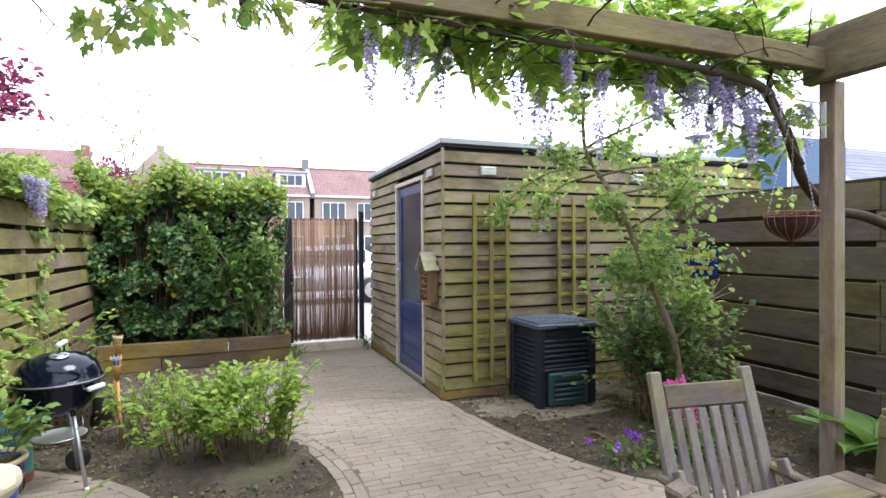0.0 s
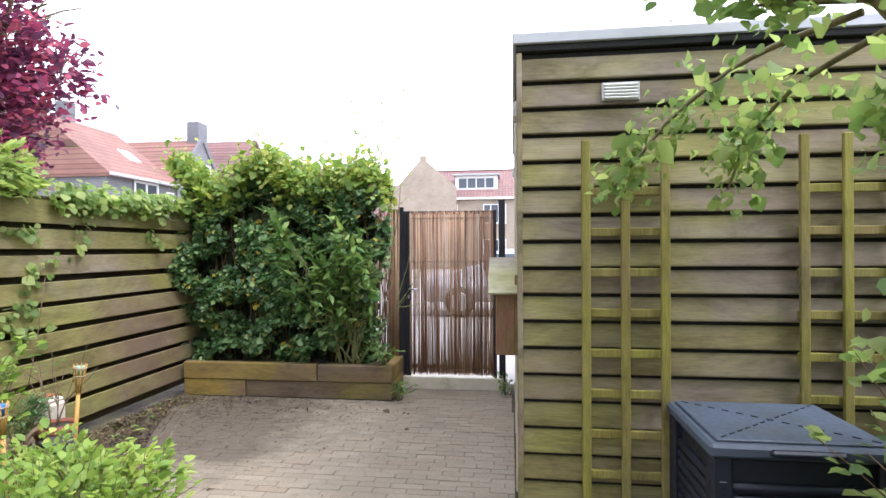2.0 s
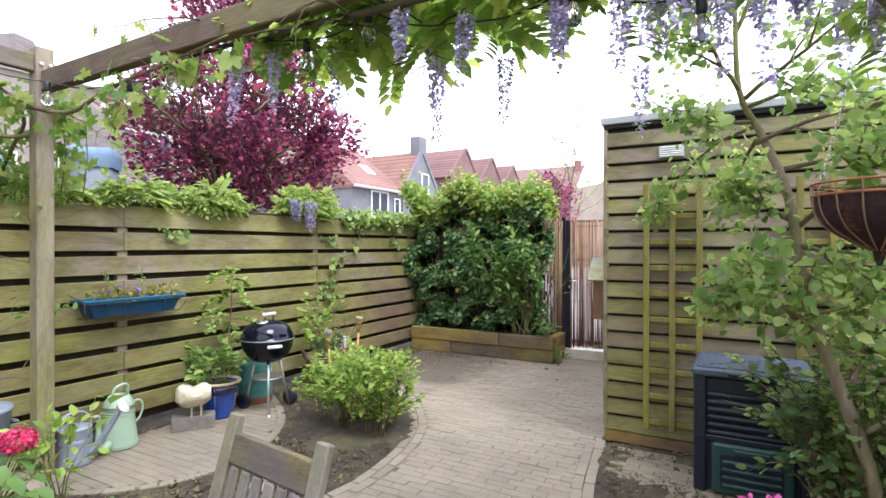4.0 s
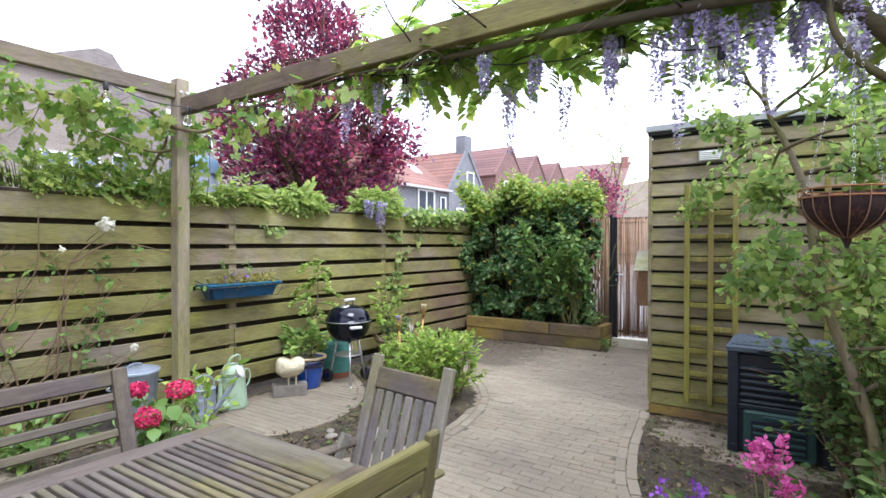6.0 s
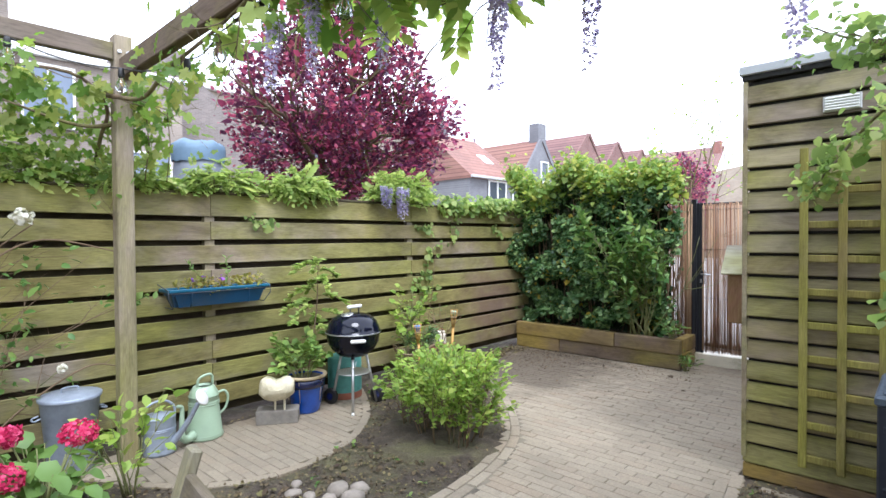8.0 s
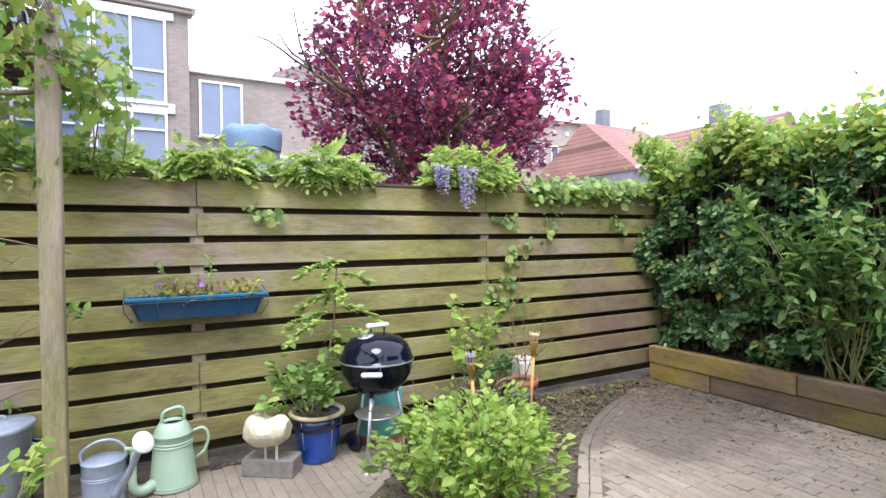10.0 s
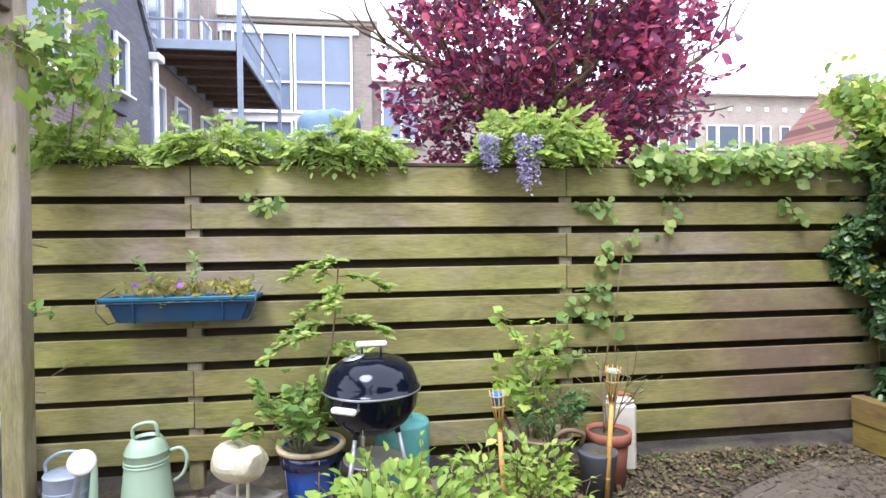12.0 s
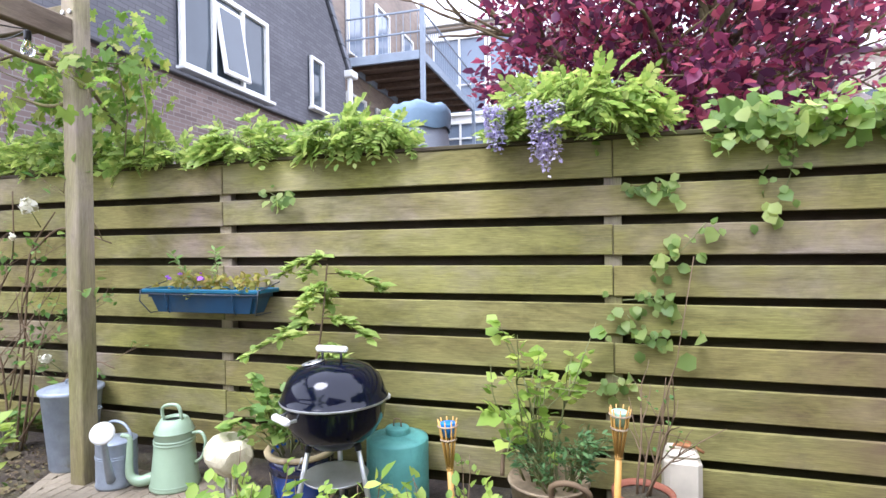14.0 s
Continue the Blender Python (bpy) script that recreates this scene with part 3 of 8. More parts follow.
def branches(base, aim, length, radius, levels=2, kids=4, bend=0.25, seed=1, lift=0.0, angle=0.7):
    """A branching frame. Returns lines (points, radii) and the outermost lines."""
    r = np.random.default_rng(seed)
    lines, tips = [], []

    def go(p, d, L, rad, lev):
        n = 6
        pts = [np.array(p, float)]
        d = np.array(d, float) / np.linalg.norm(d)
        for i in range(n):
            d = d + r.normal(0, bend / 2, 3) + np.array([0, 0, lift])
            d /= np.linalg.norm(d)
            pts.append(pts[-1] + d * L / n)
        lines.append((pts, [rad, rad * 0.45]))
        if lev == 0:
            tips.append(np.array(pts))
            return
        for k in range(kids):
            i = r.integers(2, n + 1)
            q = pts[i]
            dd = d + r.normal(0, angle, 3)
            go(q, dd, L * r.uniform(0.45, 0.75), rad * 0.55, lev - 1)
        go(pts[-1], d, L * 0.6, rad * 0.5, lev - 1)
    go(base, aim, length, radius, levels)
    return lines, tips


def on_lines(tips, n, near=0.2, fuzz=0.02):
    """Points along the outer part of lines, and the lines' directions there."""
    P, D = [], []
    for _ in range(n):
        t = tips[rng.integers(len(tips))]
        f = near + (1 - near) * rng.random()
        x = f * (len(t) - 1)
        i = min(int(x), len(t) - 2)
        P.append(t[i] + (t[i + 1] - t[i]) * (x - i) + rng.normal(0, fuzz, 3))
        D.append(t[i + 1] - t[i])
    return np.array(P), unit(np.array(D))


# ---------------------------------------------------------------- ground
LEFT_EDGE = curve_points([(-1.5, 7.0), (-1.42, 6.75), (-1.02, 5.83), (-0.61, 5.2), (0.02, 4.55), (0.36, 4.05), (0.53, 3.45), (0.53, 2.9), (0.3, 2.4), (-0.2, 1.75), (-0.8, 1.3), (-1.5, 1.0)], 8)
PATCH_EDGE = curve_points([(-1.44, 4.3), (-1.15, 4.12), (-0.82, 3.88), (-0.58, 3.62), (-0.4, 3.32), (-0.31, 2.96), (-0.36, 2.58), (-0.55, 2.32), (-0.85, 2.08), (-1.44, 1.78)], 8)
RIGHT_EDGE = curve_points([(1.79, 4.62), (1.85, 4.2), (1.93, 3.68), (2.09, 3.08), (2.38, 2.56), (2.95, 2.15), (3.6, 1.85), (4.5, 1.65)], 8)


def inside(poly, x, y):
    c = False
    n = len(poly)
    for i in range(n):
        x1, y1 = poly[i][0], poly[i][1]
        x2, y2 = poly[i - 1][0], poly[i - 1][1]
        if (y1 > y) != (y2 > y) and x < (x2 - x1) * (y - y1) / (y2 - y1) + x1:
            c = not c
    return c


MAIN_POLY = [tuple(p) for p in LEFT_EDGE] + [(-1.5, -3.4), (4.5, -3.4)] + [tuple(p) for p in RIGHT_EDGE[::-1]] + [(1.72, 7.6), (-1.5, 7.6)]
PATCH_POLY = [tuple(p) for p in PATCH_EDGE] 


def axis_steps(lo, hi, step, far):
    a = list(np.arange(lo, hi + 1e-6, step))
    d = step
    left, right = [lo], [hi]
    while left[-1] > -far:
        d *= 1.8
        left.append(left[-1] - d)
        right.append(right[-1] + d)
    return np.array(left[:0:-1] + a + right[1:])


def build_ground():
    xs, ys = axis_steps(-1.8, 4.8, 0.06, 700), axis_steps(0.0, 7.2, 0.06, 700)
    V = []
    for y in ys:
        for x in xs:
            z = -0.012
            if -1.75 < x < 4.75 and 0.9 < y < 7.15:
                if not inside(MAIN_POLY, x, y) and not inside(PATCH_POLY, x, y):
                    z = -0.005 + 0.03 * noise.noise((x * 3, y * 3, 1)) + 0.018 * noise.noise((x * 13, y * 13, 2))
                    if (x - 0.0) ** 2 + (y - 3.9) ** 2 < 0.25:
                        z += 0.03
            V.append((x, y, z))
    nx = len(xs)
    F = [(j * nx + i, j * nx + i + 1, (j + 1) * nx + i + 1, (j + 1) * nx + i) for j in range(len(ys) - 1) for i in range(nx - 1)]
    me = bpy.data.meshes.new("ground")
    me.from_pydata(V, [], F)
    for p in me.polygons:
        p.use_smooth = True
    me.materials.append(M_SOIL)
    tagged(new("ground", me), "dark garden soil with moss and dead leaves", "ground", kind="structure")
    # street beyond the gate
    s = block("street", (-60, 7.75, -0.3), (60, 40, -0.005), M_STREET, None, 0.0)
    tagged(s, "pale paved street beyond the garden gate", "street", kind="structure")


build_ground()


# ---------------------------------------------------------------- left fence
def build_fence(name, x, side, y0, y1, posts, rows, h, thick, front, back, label, top=None):
    """Posts with boards on both sides, the far boards behind the gaps. side: +1 when the boards face +x."""
    f = thing(name, (0, 0, 0), label, "fence")
    r = np.random.default_rng(3)
    for y in posts:
        block("post", (x - side * 0.075, y - 0.04, -0.3), (x - side * 0.022, y + 0.04, rows[0][1] + 0.015), M_POST, f)
    for k, (lo, hi) in enumerate(rows):
        cut = [y0] + [p + 0.0 for p in posts if y0 < p < y1] + [y1]
        if k % 3 == 1:
            cut = [y0] + [c for i, c in enumerate(cut[1:-1]) if i % 2 == 0] + [y1]
        elif k % 3 == 2:
            cut = [y0] + [c for i, c in enumerate(cut[1:-1]) if i % 2 == 1] + [y1]
        for a, b in zip(cut, cut[1:]):
            dz = r.normal(0, 0.0025)
            L = b - a - 0.004
            me = box_mesh("board", (thick, L, hi - lo), front, 0.004)
            put("board", me, f, pose(x - side * thick / 2 + r.normal(0, 0.0015), (a + b) / 2, (lo + hi) / 2 + dz, r.normal(0, 0.06), side * r.normal(0.4, 0.5), 0))
    # back boards take a colour darkened for the shade in the gaps
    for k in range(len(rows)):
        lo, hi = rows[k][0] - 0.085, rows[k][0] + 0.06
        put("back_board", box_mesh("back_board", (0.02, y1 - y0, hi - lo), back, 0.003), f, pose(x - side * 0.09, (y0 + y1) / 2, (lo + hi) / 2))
    if top:
        block("cap_board", (x - side * 0.1, y0, top), (x + side * 0.006, y1, top + 0.022), back, f)
    return f


LEFT_ROWS = [(1.627, 1.8)] + [(1.585 - 0.1855 * i - 0.1425, 1.585 - 0.1855 * i) for i in range(8)]
build_fence("garden_fence", -1.54, 1, -3.5, 7.5, (-1.45, 0.72, 2.885, 5.06, 7.22), LEFT_ROWS, 0.14, 0.022, M_FENCE, M_FENCE_SHADE,
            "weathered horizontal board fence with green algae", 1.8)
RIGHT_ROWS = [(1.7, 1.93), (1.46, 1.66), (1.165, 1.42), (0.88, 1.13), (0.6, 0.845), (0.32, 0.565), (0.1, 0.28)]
build_fence("grey_garden_fence", 4.6, -1, -3.5, 4.62, (-1.4, 0.6, 2.6, 4.5), RIGHT_ROWS, 0.25, 0.024, M_FENCE_R, M_FENCE_SHADE,
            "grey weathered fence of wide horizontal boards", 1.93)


# ---------------------------------------------------------------- shed
SX0, SX1, SY0, SY1, SH = 1.8, 5.9, 4.64, 7.52, 2.38


def clad(length, name, material):
    """One lap board, thick at its lower edge; runs along x, face towards -y."""
    key = (name, round(length, 3), material.name)
    if key not in BOXES:
        bm = bmesh.new()
        h = 0.108
        prof = [(0.0, 0.0), (-0.021, 0.0), (-0.024, 0.004), (-0.024, 0.012), (-0.012, h - 0.012), (-0.009, h - 0.004), (-0.004, h), (0.0, h)]
        ends = []
        for x in (-length / 2, length / 2):
            ends.append([bm.verts.new((x, y, z)) for y, z in prof])
        n = len(prof)
        for i in range(n):
            bm.faces.new((ends[0][i], ends[0][(i + 1) % n], ends[1][(i + 1) % n], ends[1][i]))
        bm.faces.new(ends[0][::-1])
        bm.faces.new(ends[1])
        bmesh.ops.recalc_face_normals(bm, faces=bm.faces)
        BOXES[key] = bm_mesh(name, bm, material)
    return BOXES[key]


def build_shed():
    s = thing("shed", (0, 0, 0), "flat-roofed wooden garden shed of weathered lap boards", "shed")
    # core coloured near-black, so the gaps between boards look shaded
    block("core", (SX0 + 0.004, SY0 + 0.004, 0.0), (SX1, 5.2, SH - 0.02), M_SHADE_BLACK, s, 0)
    block("core", (SX0 + 0.004, 6.12, 0.0), (SX1, SY1, SH - 0.02), M_SHADE_BLACK, s, 0)
    block("core", (SX0 + 0.06, 5.2, 0.0), (SX1, 6.12, SH - 0.02), M_SHADE_BLACK, s, 0)
    r = np.random.default_rng(5)
    for k in range(18):
        z = 0.088 + 0.1258 * k
        j = r.normal(0, 0.0012)
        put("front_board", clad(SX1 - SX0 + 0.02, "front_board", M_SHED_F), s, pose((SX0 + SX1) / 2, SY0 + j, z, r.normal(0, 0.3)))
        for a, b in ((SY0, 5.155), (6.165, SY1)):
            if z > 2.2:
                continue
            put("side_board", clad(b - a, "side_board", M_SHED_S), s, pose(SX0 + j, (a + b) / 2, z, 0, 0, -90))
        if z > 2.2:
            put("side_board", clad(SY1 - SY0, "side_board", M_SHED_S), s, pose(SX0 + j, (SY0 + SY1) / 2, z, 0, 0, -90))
    block("base_board", (SX0 - 0.02, SY0 - 0.022, 0.0), (SX1, SY0, 0.08), M_SLEEPER, s)
    block("base_board", (SX0 - 0.022, SY0, 0.0), (SX0, 5.155, 0.08), M_SLEEPER, s)
    block("base_board", (SX0 - 0.022, 6.165, 0.0), (SX0, SY1, 0.08), M_SLEEPER, s)
    block("corner_strip", (SX0 - 0.028, SY0 - 0.028, 0.12), (SX0 - 0.002, SY0 - 0.002, 2.36), M_SHED_S, s)
    block("fascia", (SX0 - 0.03, SY0 - 0.03, 2.365), (SX1 + 0.03, SY1 + 0.03, 2.395), M_SHADE_BLACK, s, 0.003)
    block("roof_edge", (SX0 - 0.045, SY0 - 0.045, 2.395), (SX1 + 0.045, SY1 + 0.045, 2.45), M_ZINC_TRIM, s, 0.006, "grey zinc roof edge")
    block("roof_felt", (SX0 + 0.02, SY0 + 0.02, 2.4505), (SX1 - 0.02, SY1 - 0.02, 2.462), M_FELT, s, 0)
    # door frame
    for y in (5.155, 6.12):
        block("door_frame", (SX0 - 0.035, y, 0.03), (SX0 + 0.05, y + 0.045, 2.17), M_CREAM_PAINT, s, 0.004, "cream painted door frame")
    block("door_frame", (SX0 - 0.035, 5.2, 2.125), (SX0 + 0.05, 6.12, 2.17), M_CREAM_PAINT, s, 0.004, "cream painted door frame")
    block("threshold", (SX0 - 0.03, 5.2, 0.0), (SX0 + 0.05, 6.12, 0.05), M_STONE, s, 0.006)
    # door: two stiles, rails, planks below, ribbed glass above
    d = put("door", box_mesh("door", (0.03, 0.9, 2.05), M_BLUE_PAINT, 0.003), s, pose(SX0 + 0.03, 5.66, 1.085), "dark blue painted door with ribbed glass")
    fx = -0.024
    for y in (-0.4, 0.4):
        block("stile", (fx - 0.012, y - 0.05, -1.02), (fx + 0.01, y + 0.05, 1.02), M_BLUE_PAINT, d)
    for lo, hi in ((0.92, 1.02), (-0.36, -0.26), (-1.02, -0.9)):
        block("rail", (fx - 0.011, -0.35, lo), (fx + 0.01, 0.35, hi), M_BLUE_PAINT, d)
    for k in range(4):
        z = -0.9 + 0.135 * k
        block("panel_board", (fx - 0.004, -0.35, z + 0.004), (fx + 0.01, 0.35, z + 0.131), M_BLUE_PAINT, d)
    block("glass", (fx + 0.002, -0.35, -0.26), (fx + 0.012, 0.35, 0.92), M_RIBBED, d, 0, "dark ribbed glass pane")
    for k in range(58):
        z = -0.25 + 0.02 * k
        put("glass_rib", box_mesh("glass_rib", (0.008, 0.7, 0.011), M_RIBBED, 0.003), d, pose(fx - 0.0, 0, z))
    block("hinge", (fx - 0.02, -0.455, 0.7), (fx - 0.008, -0.42, 0.82), M_STEEL, d)
    block("hinge", (fx - 0.02, -0.455, -0.75), (fx - 0.008, -0.42, -0.63), M_STEEL, d)
    block("handle_plate", (fx - 0.018, 0.385, -0.06), (fx - 0.012, 0.425, 0.16), M_STEEL, d)
    tube("handle", [(fx - 0.015, 0.405, 0.08), (fx - 0.06, 0.405, 0.08), (fx - 0.062, 0.3, 0.075)], 0.009, M_STEEL, d, 8, "steel lever handle")
    # vents
    for vx in (2.25, 4.03, 5.26):
        v = block("vent", (vx - 0.085, SY0 - 0.036, 2.115), (vx + 0.085, SY0 - 0.02, 2.2), M_ALU, s, 0.003, "aluminium louvre vent")
        for k in range(5):
            put("slat", box_mesh("slat", (0.15, 0.012, 0.009), M_WHITE_PAINT, 0.002), v, pose(0, -0.012, -0.03 + 0.015 * k, 25))
    for vy in (4.93, 7.2):
        v = block("vent", (SX0 - 0.036, vy - 0.075, 2.12), (SX0 - 0.02, vy + 0.075, 2.2), M_ALU, s, 0.003, "aluminium louvre vent")
        for k in range(5):
            put("slat", box_mesh("slat_side", (0.012, 0.13, 0.009), M_WHITE_PAINT, 0.002), v, pose(-0.012, 0, -0.03 + 0.015 * k, 0, -25))
    return s


build_shed()


def build_trellis(x0, x1, uprights, z0, z1):
    t = thing("trellis", (x0, SY0 - 0.05, 0.0), "algae-green wooden trellis fixed to the shed boards", "trellis", "trellises on the shed")
    w = x1 - x0
    for i in range(uprights):
        x = 0.02 + (w - 0.04) * i / (uprights - 1)
        block("upright", (x - 0.02, -0.022, z0), (x + 0.02, -0.002, z1), M_TRELLIS, t)
    for k in range(9):
        z = 0.2 + 0.1865 * k
        block("rung", (0, -0.0015, z - 0.02), (w, 0.017, z + 0.02), M_TRELLIS, t)
    return t


build_trellis(2.066, 2.456, 3, 0.15, 1.93)
build_trellis(3.0, 3.39, 3, 0.15, 1.93)


# ---------------------------------------------------------------- gate, its posts and the planter
def build_gate():
    for x, h, w in ((0.6, 1.86, 0.05), (1.645, 1.92, 0.065)):
        p = thing("gate_post", (x, 7.52, 0), "black steel gate post", "gate post", "posts of the gate")
        block("shaft", (-w / 2, -w / 2, -0.2), (w / 2, w / 2, h), M_BLACK_STEEL, p, 0.004)
        block("cap", (-w / 2 - 0.004, -w / 2 - 0.004, h), (w / 2 + 0.004, w / 2 + 0.004, h + 0.01), M_BLACK_STEEL, p, 0.002)
    g = thing("gate", (0.66, 7.52, 0), "black steel garden gate covered with a reed screen", "gate")
    w = 0.93
    for x in (0.0, w - 0.04):
        block("frame_upright", (x, -0.02, 0.12), (x + 0.04, 0.02, 1.83), M_BLACK_STEEL, g)
    for z in (0.2, 1.79):
        block("frame_rail", (0.04, -0.02, z), (w - 0.04, 0.02, z + 0.035), M_BLACK_STEEL, g)
    block("hinge_plate", (-0.036, -0.012, 0.12), (-0.002, 0.012, 1.83), M_BLACK_STEEL, g)
    for k in range(1, 6):
        x = w * k / 6
        block("bar", (x - 0.008, -0.008, 0.235), (x + 0.008, 0.008, 1.79), M_BLACK_STEEL, g)
    r = np.random.default_rng(11)
    lines = []
    n = 215
    for k in range(n):
        x = 0.035 + (w - 0.07) * (k + r.uniform(-0.3, 0.3)) / (n - 1)
        y = -0.026 + r.normal(0, 0.002)
        lo, hi = 0.13 + r.uniform(0, 0.035), 1.81 + r.normal(0, 0.012)
        lines.append(([(x, y, lo), (x + r.normal(0, 0.004), y, 0.95), (x + r.normal(0, 0.003), y, hi)], [r.uniform(0.0022, 0.0036)] * 2))
    tagged(put("reed_screen", tubes_mesh("reed_screen", lines, M_REED_ISLAND, 5), g, None, "brown reed screen tied with wire"), kind="stuff")
    for z in (0.2, 0.75, 1.3, 1.75):
        tube("tie_wire", [(0.03, -0.032, z), (w - 0.03, -0.032, z)], 0.0018, M_BLACK_STEEL, g, 5)
    tube("latch_handle", [(0.03, -0.03, 1.02), (0.03, -0.075, 1.02), (0.13, -0.078, 1.02)], 0.009, M_STEEL, g, 8, "steel lever handle")
    block("lock_case", (0.002, -0.03, 0.9), (0.045, 0.03, 1.06), M_BLACK_STEEL, g)
    block("keyhole", (0.012, -0.036, 0.92), (0.03, -0.03, 0.96), M_STEEL, g)
    st = block("gate_step", (0.62, 7.46, -0.03), (1.66, 7.62, 0.118), M_CREAM_PAINT, None, 0.008)
    tagged(st, "pale concrete threshold under the gate", "threshold")


M_REED_ISLAND, rt_, rb_ = material("reed_cane_mixed")
rt_.links.new(n_mix(rt_, 1.0, n_ramp(rt_, n_island(rt_), [(0.0, (0.12, 0.06, 0.035)), (0.35, (0.27, 0.135, 0.07)), (0.75, (0.4, 0.24, 0.13)), (1.0, (0.5, 0.36, 0.22))]),
                    n_ramp(rt_, n_noise(rt_, n_map(rt_, v_pos(rt_), (9, 9, 1.2)), 2.0, 5, 0.7), [(0.3, (0.7, 0.7, 0.7)), (0.7, (1.2, 1.15, 1.1))]), "MULTIPLY"), rb_.inputs["Base Color"])
rb_.inputs["Roughness"].default_value = 0.7
build_gate()


def build_planter():
    p = thing("raised_planter", (0, 0, 0), "low raised bed of rough wooden sleepers", "planter")
    y = 6.95
    for a, b, lo, hi, d in ((-1.49, -0.12, 0.165, 0.33, 0.0), (-0.115, 0.62, 0.165, 0.325, 0.012), (-1.49, -0.85, 0.0, 0.163, 0.01), (-0.845, 0.62, 0.0, 0.163, 0.022)):
        old = M_SLEEPER if d < 0.011 else M_SLEEPER_OLD
        put("sleeper", box_mesh("sleeper_old" if d > 0.011 else "sleeper", (b - a, 0.09, hi - lo), old, 0.008), p, pose((a + b) / 2, y + 0.05 + d, (lo + hi) / 2, 0, 0, 0))
    for lo, hi in ((0.0, 0.163), (0.165, 0.325)):
        put("sleeper", box_mesh("sleeper", (0.09, 0.5, hi - lo), M_SLEEPER, 0.008), p, pose(0.575, y + 0.36, (lo + hi) / 2))
    bm = bmesh.new()
    bmesh.ops.create_grid(bm, x_segments=50, y_segments=12, size=0.5)
    for v in bm.verts:
        x, yy = -0.48 + v.co.x * 2.02, 7.31 + v.co.y * 0.54
        v.co = Vector((x, yy, 0.295 + 0.03 * noise.noise((x * 6, yy * 6, 5))))
    part("soil", bm, M_SOIL, p, "dark soil with dead leaves", True)
    # screen behind the ivy
    f = thing("reed_fence", (-0.45, 7.52, 0), "brown reed screen on posts behind the ivy", "fence")
    for x in (-1.0, 0.0, 0.98):
        block("post", (x - 0.035, -0.035, -0.2), (x + 0.035, 0.035, 1.85), M_POST, f)
    r = np.random.default_rng(12)
    lines = [([(x, -0.045 + r.normal(0, 0.003), 0.2), (x + r.normal(0, 0.006), -0.045, 1.82 + r.normal(0, 0.02))], 0.0045) for x in np.linspace(-1.03, 1.03, 240)]
    tagged(put("reed_screen", tubes_mesh("reed_screen", lines, M_REED_ISLAND, 5), f), kind="stuff")


build_planter()


# ---------------------------------------------------------------- pergola
def build_pergola():
    p = thing("pergola", (0, 0, 0), "weathered wooden pergola of square posts and beams", "pergola")
    block("post", (-1.27, 2.135, -0.05), (-1.17, 2.235, 2.74), M_POST, p, 0.006)
    block("post", (3.355, 2.14, -0.05), (3.455, 2.235, 2.43), M_POST, p, 0.006)
    L = 3.33 + 1.17
    put("beam", box_mesh("beam", (L, 0.065, 0.13), M_BEAM, 0.006), p, pose(-1.17 + L / 2, 2.19, 2.54, 0, -0.4, 0))
    block("beam", (-1.25, -3.3, 2.58), (-1.19, 2.135, 2.69), M_BEAM_Y, p, 0.006)
    block("beam", (3.3, -3.3, 2.43), (3.38, 2.3, 2.74), M_BEAM_Y, p, 0.008)
    for x in (-1.2, 3.35):
        block("post", (x - 0.05, -3.4, -0.05), (x + 0.05, -3.3, 2.7), M_POST, p, 0.006)
    for y in (2.16, 2.21):
        put("bolt", bm_mesh("bolt", lathe([(0, 0), (0.012, 0), (0.012, 0.012), (0, 0.014)], 8), M_STEEL), p, pose(-1.17, y, 2.63, 0, 90))
    b = put("bracket_plate", box_mesh("bracket_plate", (0.012, 0.03, 0.22), M_WHITE_PAINT, 0.002), p, pose(3.349, 2.2, 2.2), "white iron bracket")
    tube("bracket_arm", [(0, 0, 0.1), (-0.3, -0.04, 0.09)], 0.006, M_WHITE_PAINT, b)
    tube("bracket_stay", [(0, 0, -0.09), (-0.15, -0.02, 0.09)], 0.005, M_WHITE_PAINT, b)


build_pergola()


# ---------------------------------------------------------------- closing wall behind the walk
hw = block("wall_south", (-1.8, -3.9, -0.1), (4.9, -3.6, 2.7), M_BRICK_BROWN_Y, None, 0)
tagged(hw, "plain brown brick house wall", "wall", kind="structure")


# ---------------------------------------------------------------- houses around
def window(parent, w, h, m, panes=2, bar=None, glass=None, frame_mat=None, depth=0.08):
    """A window in the plane x-z of m, face towards -y: frame, panes, sill."""
    frame_mat = frame_mat or M_WHITE_PAINT
    win = put("window", box_mesh("window", (w, 0.03, h), glass or M_WINDOW, 0), parent, m, "white framed window")
    t = min(0.075, w * 0.12)
    for x in (-w / 2 + t / 2, w / 2 - t / 2):
        put("frame", box_mesh("frame", (t, depth, h), frame_mat, 0.006), win, pose(x, -0.03, 0))
    for z in (-h / 2 + t / 2, h / 2 - t / 2):
        put("frame", box_mesh("frame", (w - 2 * t, depth, t), frame_mat, 0.006), win, pose(0, -0.03, z))
    for i in range(1, panes):
        put("mullion", box_mesh("frame", (t * 0.9, depth * 0.9, h - 2 * t), frame_mat, 0.006), win, pose(-w / 2 + w * i / panes, -0.03, 0))
    if bar is not None:
        put("transom", box_mesh("frame", (w - 2 * t, depth * 0.85, t * 0.8), frame_mat, 0.006), win, pose(0, -0.03, h * (bar - 0.5)))
    put("sill", box_mesh("sill", (w + 0.1, 0.16, 0.05), M_WHITE_PAINT, 0.008), win, pose(0, -0.08, -h / 2 - 0.025))
    return win


